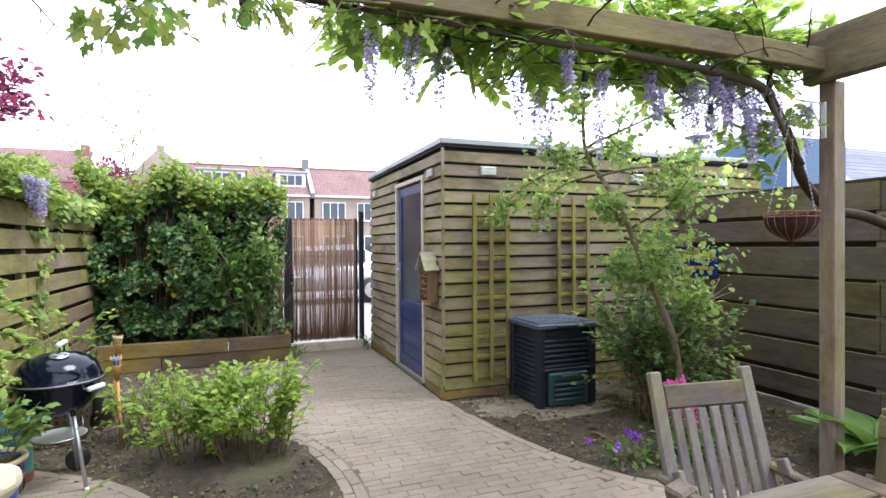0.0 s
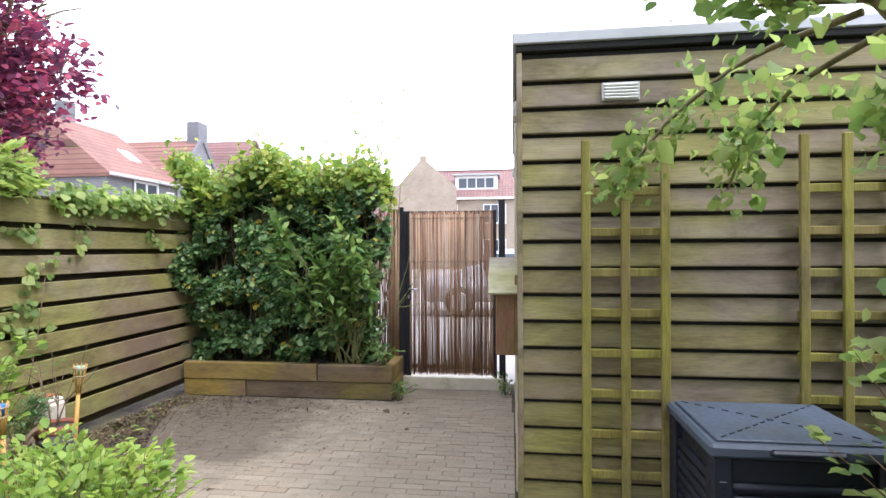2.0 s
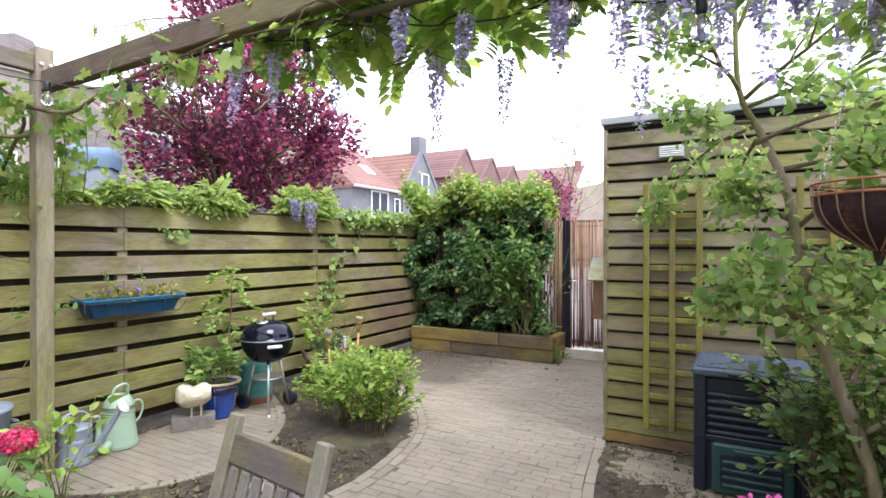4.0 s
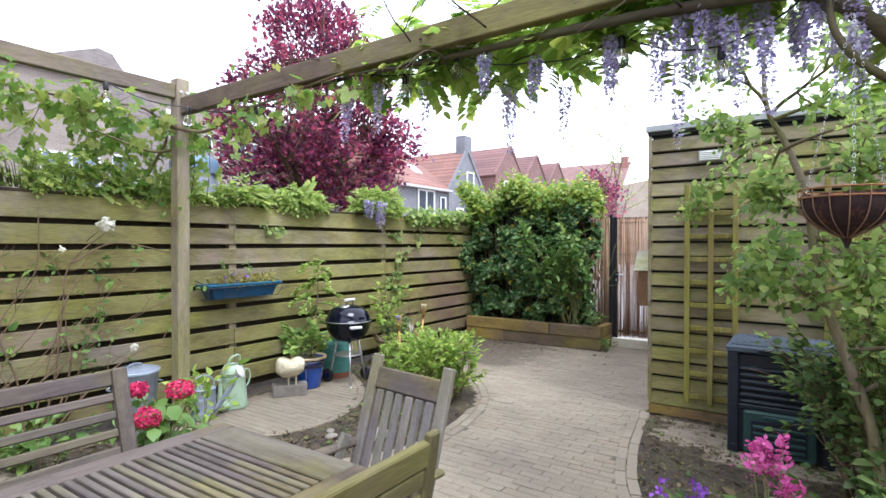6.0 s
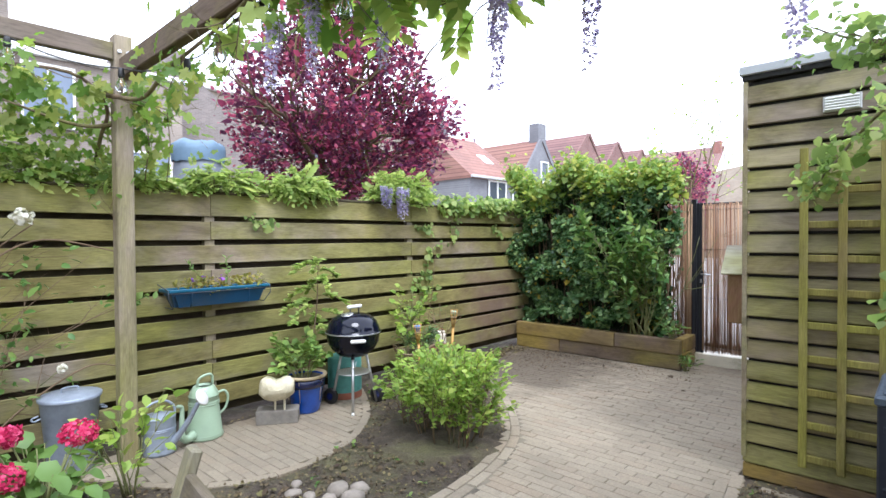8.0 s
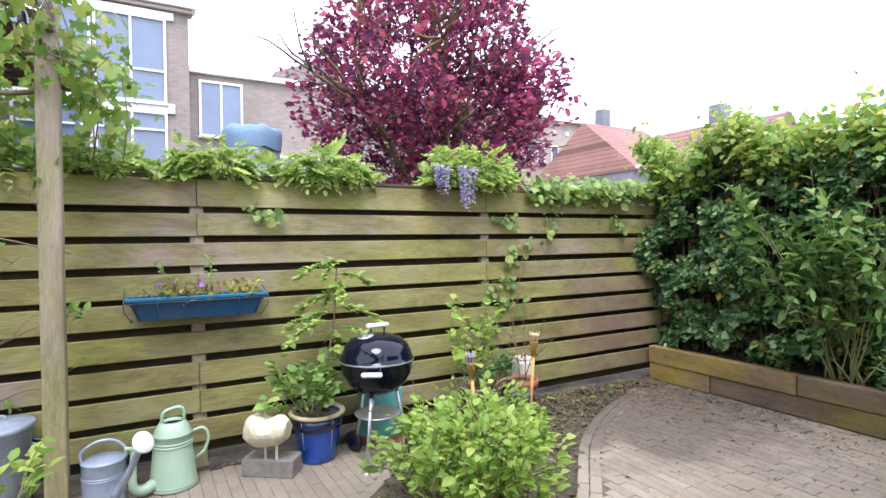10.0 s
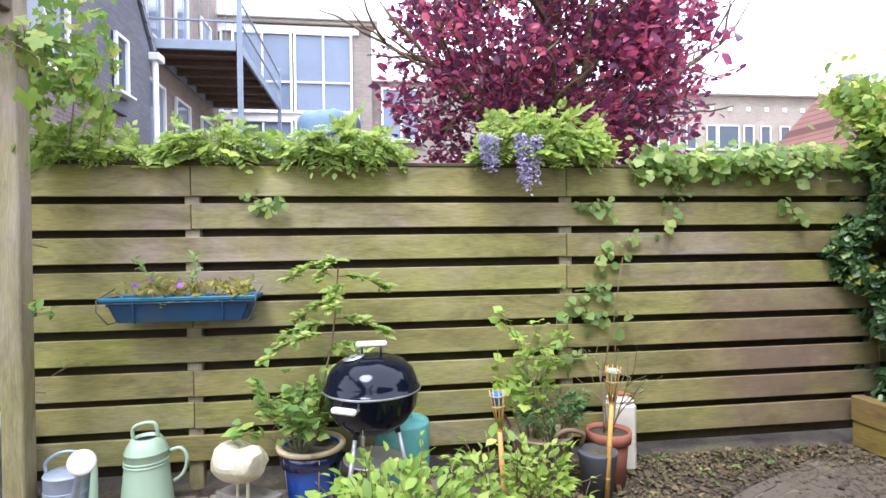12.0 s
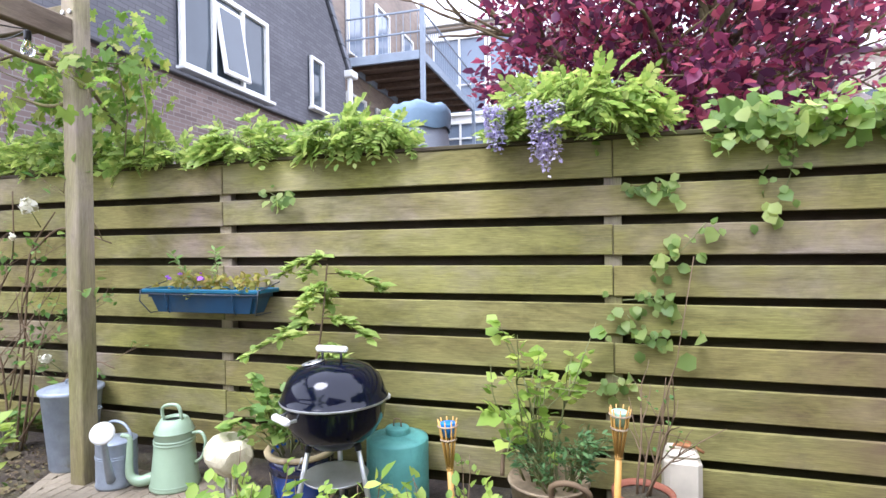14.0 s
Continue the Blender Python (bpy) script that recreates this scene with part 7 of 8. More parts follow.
    tube("ring_wire", [(0.14, -0.08, 0.43), (0.15, -0.1, 0.38), (0.11, -0.1, 0.36)], 0.003, M_ALU, g)


def pot(name, at, profile, mat, label, category, rim=None, rim_mat=None, soil=None, segs=32):
    p = thing(name, at, label, category)
    part("body", lathe(profile, segs), mat, p, "", True)
    if rim:
        part("rim", lathe(rim, segs), rim_mat or mat, p, "", True)
    if soil:
        part("soil", lathe([(0, soil[1] + 0.01), (soil[0], soil[1])], segs), M_SOIL, p)
    return p


L_POTTED = leafy("potted_plant_leaf", [(0.0, (0.15, 0.27, 0.07)), (0.6, (0.26, 0.39, 0.1)), (1.0, (0.4, 0.5, 0.14))], 0.4)


def pots_and_cans():
    b = pot("blue_glazed_pot", (-1.27, 3.55, 0), [(0, 0), (0.115, 0), (0.12, 0.02), (0.135, 0.12), (0.15, 0.24), (0.158, 0.3), (0.145, 0.3), (0.14, 0.27), (0, 0.26)], M_BLUE_GLAZE,
            "cobalt blue glazed pot with a cream rim", "flower pot", [(0.156, 0.285), (0.176, 0.292), (0.18, 0.305), (0.172, 0.316), (0.15, 0.312), (0.145, 0.29)], M_CREAM_GLAZE, (0.148, 0.285))
    part("dark_band", lathe([(0.1535, 0.215), (0.1575, 0.216), (0.1625, 0.286), (0.158, 0.286)], 32), M_GLAZE_DARK, b, "dark blue glaze band", True)
    for k in range(5):
        a = radians(72 * k + 20)
        pts = [(0.16 * math.cos(a), 0.16 * math.sin(a), 0.275), (0.152 * math.cos(a), 0.152 * math.sin(a), 0.2), (0.14 * math.cos(a), 0.14 * math.sin(a), 0.1)]
        tube("drip_line", pts, 0.0025, M_CREAM_GLAZE, b, 5)
    # tall shrub in it
    s = thing("potted_shrub", (-1.27, 3.55, 0.28), "young shrub with tiered light green leaves", "shrub")
    trunk = curve_points([(0.0, 0.02, 0), (0.02, 0.06, 0.3), (0.0, 0.12, 0.6), (-0.02, 0.15, 0.95)], 4)
    lines, P, D = [(trunk, [0.008, 0.004])], [], []
    r = np.random.default_rng(33)
    for i, (z, L) in enumerate(((0.42, 0.2), (0.5, 0.28), (0.6, 0.3), (0.68, 0.2), (0.75, 0.26), (0.84, 0.22), (0.9, 0.28), (0.97, 0.2), (0.55, 0.22), (0.8, 0.18), (0.98, 0.1), (0.35, 0.2), (0.65, 0.26))):
        a = 2.4 * i + 0.5
        bx, by = np.interp(z, trunk[:, 2], trunk[:, 0]), np.interp(z, trunk[:, 2], trunk[:, 1])
        d = np.array([0.6 * math.cos(a) + 0.1, 1.2 * math.sin(a), 0])
        c = [np.array([bx, by, z]) + d * L * f + np.array([0, 0, 0.05 * f - 0.13 * f * f]) for f in (0, 0.35, 0.7, 1)]
        lines.append((c, [0.003, 0.0015]))
        for k in range(70):
            f = r.uniform(0.15, 1.1)
            P.append(np.array([bx, by, z]) + d * L * f + np.array([0, 0, 0.05 * f - 0.13 * f * f]))
            D.append(d + r.normal(0, 0.6, 3) * np.array([1, 1, 0.2]))
    stuff_put("stem_growth", tubes_mesh("stem_growth", lines, M_STEM_BROWN, 5), s)
    leaves(s, "foliage", OVAL, np.array(P), np.array(D), 0.05, L_WIST_PALE, (0.25, 0, 1), 0.3)
    leafy_bush("potted_acanthus", (-1.25, 3.5, 0.28), "deep green leafy plant filling the pot", "plant", 16, 0.28, 0.8, 300, LOBED, 0.055, L_POTTED, 34, 0.08)

    # green watering can
    c = thing("green_watering_can", (-1.32, 2.72, 0), "pale green enamel watering can", "watering can")
    part("body", lathe([(0, 0.0), (0.128, 0.0), (0.132, 0.012), (0.125, 0.025), (0.105, 0.22), (0.1, 0.3), (0.104, 0.303), (0.1, 0.31), (0.095, 0.33), (0.07, 0.372), (0.06, 0.378), (0.055, 0.36)], 36), M_GREEN_ENAMEL, c, "", True)
    for z, q in ((0.025, 0.127), (0.245, 0.1055), (0.262, 0.105), (0.305, 0.103)):
        part("hoop", lathe([(q - 0.002, z - 0.006), (q + 0.003, z), (q - 0.002, z + 0.006)], 36), M_GREEN_ENAMEL, c, "", True)
    part("mouth_shadow", lathe([(0, 0.35), (0.058, 0.352)], 24), M_SHADE_BLACK, c)
    tube("top_handle", [(0.02, -0.055, 0.36), (0.03, -0.05, 0.43), (0.03, 0.0, 0.455), (0.02, 0.05, 0.445), (0.01, 0.06, 0.37)], 0.0095, M_GREEN_ENAMEL, c, 10, "", 5)
    tube("back_handle", [(-0.02, 0.1, 0.29), (-0.02, 0.16, 0.3), (-0.02, 0.19, 0.25), (-0.02, 0.17, 0.17), (-0.02, 0.12, 0.13)], 0.009, M_GREEN_ENAMEL, c, 10, "", 5)
    tube("spout", [(0.05, -0.1, 0.05), (0.09, -0.16, 0.04), (0.11, -0.2, 0.08), (0.11, -0.2, 0.2), (0.11, -0.2, 0.28), (0.13, -0.235, 0.3)], [0.034, 0.028, 0.019, 0.014, 0.011], M_GREEN_ENAMEL, c, 12, "", 5)

    # zinc watering can with its rose
    z = thing("zinc_watering_can", (-1.25, 2.385, 0), "grey zinc watering can with a round white rose", "watering can")
    part("body", lathe([(0, 0), (0.105, 0), (0.107, 0.015), (0.103, 0.03), (0.103, 0.24), (0.106, 0.245), (0.103, 0.25), (0.06, 0.258), (0, 0.26)], 36), M_ZINC, z, "", True)
    for q in (0.16, 0.172):
        part("hoop", lathe([(0.103, q - 0.004), (0.1065, q), (0.103, q + 0.004)], 36), M_ZINC, z, "", True)
    tube("handle", [(0.0, -0.1, 0.24), (0.0, -0.1, 0.3), (0.0, -0.03, 0.345), (0.0, 0.05, 0.34), (0.0, 0.1, 0.29), (0.0, 0.102, 0.23)], 0.008, M_ZINC, z, 10, "", 5)
    tube("spout", [(0.085, 0.05, 0.06), (0.17, 0.12, 0.21), (0.235, 0.175, 0.36)], [0.024, 0.018, 0.015], M_ZINC, z, 12, "long zinc spout", 4)
    part("rose", lathe([(0, -0.035), (0.016, -0.035), (0.055, 0.0), (0.058, 0.006), (0.05, 0.013), (0, 0.02)], 24), M_HANDLE_WHITE, z, "round white sprinkler rose", True, pose(0.245, 0.185, 0.38, 0, 62, 36))

    # zinc bin with a lid
    z = thing("zinc_bin", (-1.37, 1.91, 0), "tall galvanised bin with lid, streaked with green", "bin")
    z.matrix_basis = pose(-1.37, 1.91, 0) @ Matrix.Scale(1.12, 4)
    part("body", lathe([(0, 0), (0.105, 0), (0.108, 0.01), (0.142, 0.4), (0.147, 0.405), (0.147, 0.415), (0.14, 0.418)], 36), M_ZINC, z, "", True)
    lid = part("lid", lathe([(0.152, 0.41), (0.154, 0.425), (0.146, 0.43), (0.13, 0.427), (0.12, 0.437), (0.03, 0.445), (0, 0.446)], 36), M_ZINC, z, "zinc lid", True)
    tube("lid_handle", [(0.0, -0.04, 0.44), (0.0, -0.035, 0.465), (0.0, 0.035, 0.465), (0.0, 0.04, 0.44)], 0.005, M_ZINC, lid, 8, "", 3)
    for y in (-0.14, 0.14):
        tube("side_handle", [(0.03, y, 0.33), (0.03, y * 1.22, 0.32), (-0.03, y * 1.22, 0.32), (-0.03, y, 0.33)], 0.005, M_ZINC, z, 8, "", 3)

    # stone with the cream bird
    bm = box((0.15, 0.32, 0.11), None, 0.006)
    bmesh.ops.subdivide_edges(bm, edges=bm.edges[:], cuts=2, use_grid_fill=True)
    for v in bm.verts:
        v.co += Vector(noise.noise_vector(v.co * 14)) * 0.006
    st = put("stone_block", bm_mesh("stone_block", bm, M_STONE), None, pose(-1.2, 3.25, 0.052, 0, 0, -36))
    tagged(st, "rough grey stone block on the paving", "stone")
    bm = bmesh.new()
    bmesh.ops.create_icosphere(bm, subdivisions=3, radius=1.0)
    for v in bm.verts:
        p = v.co.copy()
        full = 1 + 0.16 * math.exp(-((p.y + 0.6) ** 2) * 2.5)
        notch = math.exp(-((p.y - 0.0) ** 2) * 9.0) * max(0.0, p.z)
        q = Vector((p.x * 0.105 * full, p.y * 0.15, p.z * 0.098 * full - 0.05 * notch))
        q += Vector(noise.noise_vector(p * 1.9)) * 0.012
        # broken off square at both ends and flat on the high shoulder
        q.y = max(-0.135, min(0.125, q.y))
        if p.y < -0.15:
            q.z = min(q.z, 0.088)
        v.co = q
    for a in (-0.02, 0.05):
        bmesh.ops.create_cone(bm, cap_ends=True, segments=8, radius1=0.008, radius2=0.008, depth=0.12, matrix=pose(0.0, a, -0.125))
    bmesh.ops.recalc_face_normals(bm, faces=bm.faces)
    bird = put("bird_sculpture", bm_mesh("bird_sculpture", bm, M_CREAM_STONE, False), None, pose(-1.15, 3.22, 0.287, 0, 0, -36))
    tagged(bird, "cream stone bird sculpture standing on a stone block", "sculpture")

    # turquoise tin
    t = thing("turquoise_tin", (-1.37, 4.03, 0), "large turquoise painted tin with a cap", "tin")
    part("body", lathe([(0, 0), (0.15, 0), (0.153, 0.01), (0.153, 0.36), (0.15, 0.368), (0.11, 0.38), (0.06, 0.388), (0.055, 0.39)], 36), M_TEAL, t, "", True)
    part("neck", lathe([(0.058, 0.385), (0.06, 0.415), (0.055, 0.42), (0, 0.421)], 24), M_TEAL, t, "", True)
    part("foot_band", lathe([(0.154, 0.0), (0.157, 0.03), (0.154, 0.06)], 36), M_TERRACOTTA, t, "rusty lower band", True)
    tube("cap_ring", [(0.0, -0.02, 0.42), (0.0, -0.015, 0.455), (0.0, 0.015, 0.455), (0.0, 0.02, 0.42)], 0.004, M_STEM_BROWN, t, 6, "", 3)

    # basket of plants
    b = thing("woven_basket", (-1.22, 4.78, 0), "pale round basket with a handle, planted", "basket")
    part("body", lathe([(0, 0), (0.13, 0), (0.165, 0.3), (0.175, 0.305), (0.17, 0.315), (0.155, 0.3), (0, 0.28)], 30), M_WICKER_PALE, b, "", True)
    for k in range(18):
        a = radians(20 * k)
        for z in (0.17, 0.22):
            q = 0.131 + 0.035 * z / 0.3
            put("slot", box_mesh("slot", (0.006, 0.022, 0.028), M_SHADE_BLACK, 0.002), b, pose(q * math.cos(a) * 1.02, q * math.sin(a) * 1.02, z, 0, 0, math.degrees(a)))
    tube("handle", [(0.155, 0.03, 0.28), (0.18, 0.03, 0.36), (0.185, 0.1, 0.38), (0.18, 0.17, 0.35), (0.14, 0.17, 0.28)], 0.012, M_STEM_BROWN, b, 8, "brown willow handle", 4)
    tube("handle", [(-0.1, -0.13, 0.28), (-0.12, -0.17, 0.37), (-0.05, -0.2, 0.38), (0.0, -0.2, 0.3)], 0.01, M_STEM_BROWN, b, 8, "brown willow handle", 4)
    leafy_bush("basket_plant", (-1.24, 4.74, 0.29), "light green leafy plant growing from a basket", "plant", 8, 0.5, 0.3, 160, LOBED, 0.048, L_BUSH, 35, 0.07)
    leafy_bush("rosemary", (-1.17, 4.84, 0.29), "dark needle-leaved herb in a basket", "herb", 24, 0.2, 0.8, 700, NARROW, 0.03, L_ROSEMARY, 36, 0.08, 3)

    # terracotta pot with a dry stem, dark pot, rusty tin
    p = pot("terracotta_pot", (-1.2, 5.16, 0), [(0, 0), (0.085, 0), (0.105, 0.24), (0.103, 0.25), (0.09, 0.25), (0, 0.24)], M_TERRACOTTA, "terracotta pot with a dry stemmed plant", "flower pot",
            [(0.104, 0.25), (0.12, 0.25), (0.124, 0.31), (0.112, 0.312), (0.105, 0.29)], M_TERRACOTTA, (0.106, 0.285))
    leafy_bush("dry_plant", (-1.2, 5.16, 0.28), "dry twiggy plant with a few small leaves", "plant", 6, 0.42, 0.45, 26, OVAL, 0.03, L_GREEN, 37, 0.03, 3, M_STEM_BROWN)
    pot("dark_pot", (-1.05, 5.03, 0), [(0, 0), (0.07, 0), (0.1, 0.25), (0.104, 0.26), (0.094, 0.262), (0, 0.25)], M_FELT, "dark grey pot filled with soil", "flower pot", None, None, (0.093, 0.252))
    c = thing("rusty_canister", (-1.41, 5.33, 0), "white enamel canister with rust stains", "canister")
    part("body", box((0.15, 0.15, 0.4), pose(0, 0, 0.2), 0.02), M_RUSTY_WHITE, c, "", False)
    part("shoulder", box((0.13, 0.13, 0.03), pose(0, 0, 0.41), 0.014), M_RUSTY_WHITE, c)
    part("cap", lathe([(0, 0.42), (0.022, 0.42), (0.024, 0.445), (0, 0.447)], 14), M_RUST, c, "rusty cap", True, pose(-0.02, 0.02, 0))
    tube("carry_handle", [(0.02, -0.04, 0.42), (0.02, -0.03, 0.445), (0.02, 0.05, 0.44), (0.02, 0.085, 0.42)], 0.007, M_RUST, c, 6)


M_ZINC_DARK = plain("dark_zinc", (0.06, 0.07, 0.09), 0.5, 0.3, vary=0.4, scale=20)
M_RUST = plain("rust", (0.28, 0.12, 0.045), 0.85, vary=0.4, scale=30)
L_GREEN_PALE = leafy("pale_garden_leaf", [(0.0, (0.17, 0.3, 0.09)), (1.0, (0.34, 0.48, 0.17))], 0.5)
L_ROSEMARY = leafy("rosemary_leaf", [(0.0, (0.05, 0.12, 0.04)), (1.0, (0.12, 0.22, 0.08))], 0.2)


def bed_stones():
    """Rounded pale stones lying at the edge of the middle bed."""
    r = np.random.default_rng(91)
    for x, y, q in ((-0.03, 2.66, 0.05), (0.06, 2.71, 0.045), (0.12, 2.86, 0.075), (0.2, 2.95, 0.06), (0.26, 2.86, 0.07), (0.17, 2.76, 0.05), (-0.12, 2.74, 0.04)):
        bm = bmesh.new()
        bmesh.ops.create_icosphere(bm, subdivisions=2, radius=1.0)
        o = Vector(r.uniform(0, 50, 3))
        for v in bm.verts:
            p = v.co.copy()
            v.co = Vector((p.x * q, p.y * q * 0.8, p.z * q * 0.6)) * (1 + 0.25 * noise.noise(p * 1.3 + o))
        st = put("bed_stone", bm_mesh("bed_stone", bm, M_PEBBLE, True), None, pose(x, y, q * 0.12, 0, 0, r.uniform(0, 180)))
        tagged(st, "rounded pale stone lying on the bed soil", "stone", "stones in the middle bed")


M_PEBBLE = plain("pale_stone", (0.27, 0.235, 0.19), 0.85, vary=0.25, scale=14, bump=0.4, dirt=(0.22, 0.19, 0.14), dirt_at=0.58)


def torches():
    for at, h, rx, ry, col, lab in (((-0.81, 4.48, 0), 0.66, 3, -2, M_BLUE_CUP, "blue glass cup"), ((-0.97, 5.04, 0), 0.72, -2, 3, M_GREEN_CUP, "green glass cup")):
        t = thing("bamboo_torch", at, "bamboo garden torch with a " + lab.split()[0] + " glass cup", "torch", "bamboo torches")
        t.matrix_basis = pose(*at, rx, ry, 0)
        tube("pole", [(0, 0, -0.05), (0, 0, h - 0.17)], 0.012, M_BAMBOO, t, 10)
        for z in (0.15, 0.32, h - 0.18):
            part("node", lathe([(0.012, z - 0.006), (0.0145, z), (0.012, z + 0.006)], 10), M_BAMBOO, t, "", True)
        for k in range(9):
            a = 2 * math.pi * k / 9
            tube("split_cane", [(0.01 * math.cos(a), 0.01 * math.sin(a), h - 0.18), (0.026 * math.cos(a), 0.026 * math.sin(a), h - 0.07), (0.037 * math.cos(a), 0.037 * math.sin(a), h + 0.005)], [0.0035, 0.0028], M_BAMBOO, t, 5)
        for z, q in ((h - 0.07, 0.029), (h - 0.02, 0.0365)):
            part("binding", lathe([(q, z - 0.004), (q + 0.004, z), (q, z + 0.004)], 18), M_WICKER_PALE, t, "", True)
        part("cup", lathe([(0, h - 0.06), (0.02, h - 0.06), (0.03, h - 0.01), (0.029, h - 0.008), (0.0, h - 0.018)], 18), col, t, lab, True)


M_BLUE_CUP = plain("blue_cup", (0.02, 0.2, 0.6), 0.3, vary=0.1)
M_GREEN_CUP = plain("green_cup", (0.3, 0.48, 0.36), 0.3, vary=0.15)


def trough():
    t = thing("hanging_trough", (-1.43, 2.88, 1.02), "blue plastic flower trough hung on the fence", "flower trough")
    t.matrix_basis = pose(-1.43, 2.88, 1.02) @ Matrix.Diagonal((1, 0.9, 1, 1))
    bm = bmesh.new()
    lo = [(-0.06, -0.36), (0.06, -0.36), (0.06, 0.36), (-0.06, 0.36)]
    hi = [(-0.085, -0.41), (0.085, -0.41), (0.085, 0.41), (-0.085, 0.41)]
    inn = [(-0.075, -0.4), (0.075, -0.4), (0.075, 0.4), (-0.075, 0.4)]
    rings = [[bm.verts.new((x, y, z)) for x, y in ring] for ring, z in ((lo, -0.065), (hi, 0.055), (inn, 0.055), (inn, 0.02))]
    bm.faces.new(rings[0][::-1])
    bm.faces.new(rings[3])
    for a, b in zip(rings, rings[1:]):
        for i in range(4):
            bm.faces.new((a[i], a[(i + 1) % 4], b[(i + 1) % 4], b[i]))
    bmesh.ops.bevel(bm, geom=[e for e in bm.edges if abs(e.verts[0].co.z - e.verts[1].co.z) > 0.05], offset=0.02, segments=3, affect="EDGES")
    bmesh.ops.recalc_face_normals(bm, faces=bm.faces)
    part("trough_body", bm, M_TROUGH, t)
    for a, b in (((-0.1, -0.43, 0.045), (-0.08, 0.43, 0.068)), ((0.08, -0.43, 0.045), (0.1, 0.43, 0.068))):
        block("rim", a, b, M_TROUGH_RIM, t, 0.005)
    for y in (-0.42, 0.42):
        block("rim", (-0.08, y - 0.012, 0.045), (0.08, y + 0.012, 0.068), M_TROUGH_RIM, t, 0.005)
    for y in (-0.435, 0.43):
        tube("hanger_wire", [(-0.1, y, 0.1), (0.1, y, 0.06), (0.105, y, 0.0), (0.07, y * 0.9, -0.07), (-0.07, y * 0.9, -0.07)], 0.0035, M_ZINC_DARK, t, 6)
    tube("hanger_wire", [(0.106, -0.435, 0.04), (0.106, 0.43, 0.04)], 0.003, M_ZINC_DARK, t, 6)
    for y in (-0.25, 0.24):
        tube("strap", [(0.097, y, 0.06), (0.075, y, -0.05), (0.06, y, -0.07)], 0.004, M_TROUGH, t, 6)
    g = thing("trough_plants", (-1.43, 2.86, 1.05), "dry yellow green bedding plants in a trough", "plants")
    n = 330
    P = np.stack([rng.normal(0, 0.05, n), np.where(rng.random(n) < 0.7, rng.normal(0.0, 0.14, n), rng.normal(0.27, 0.06, n)), rng.uniform(0.0, 0.11, n)], 1)
    P[:, 1] = np.clip(P[:, 1], -0.36, 0.37)
    leaves(g, "foliage", OVAL, P, (0.4, 0, 0.3), 0.036, L_DRY, None, 0.7)
    for y0, y1, z in ((-0.02, -0.22, 0.24), (0.1, 0.08, 0.25)):
        tube("stalk", [(0, y0, 0), (0.02, (y0 + y1) / 2, z * 0.5), (0.03, y1, z)], 0.0025, M_STEM, g, 5)
        c = np.array([(0.02 + 0.01 * f, y0 + (y1 - y0) * f, z * f) for f in np.linspace(0.4, 1, 16)])
        leaves(g, "stalk_leaves", NARROW, c, (0.3, 0, 0.4), 0.05, L_GREEN_PALE, None, 0.7)
    for y, z in ((-0.12, 0.12), (0.02, 0.1), (-0.2, 0.1)):
        P = np.array([0.07, y, z]) + rng.normal(0, 0.008, (8, 3))
        put("bloom", scatter_mesh("bloom", ROUND, P, (0.5, 0, 0.3), 0.017, L_VIOLET, None, 0.8), g)


L_DRY = leafy("dry_leaf", [(0.0, (0.22, 0.24, 0.05)), (0.6, (0.36, 0.34, 0.08)), (1.0, (0.42, 0.3, 0.1))], 0.4)


M_COIR, ct_, cb_ = material("coir_liner_weathered")
ct_.links.new(n_mix(ct_, n_ramp(ct_, n_noise(ct_, n_map(ct_, v_obj(ct_), (1, 1, 0.5)), 16, 6, 0.75), [(0.55, G0), (0.7, (0.7, 0.7, 0.7))]),
                    n_ramp(ct_, n_noise(ct_, v_obj(ct_), 60, 5, 0.7), [(0.3, (0.016, 0.006, 0.007)), (0.7, (0.05, 0.018, 0.015))]), (0.22, 0.085, 0.03)), cb_.inputs["Base Color"])
cb_.inputs["Roughness"].default_value = 0.95
n_bump(ct_, cb_, n_noise(ct_, v_obj(ct_), 70, 5, 0.8), 1.0, 0.01)


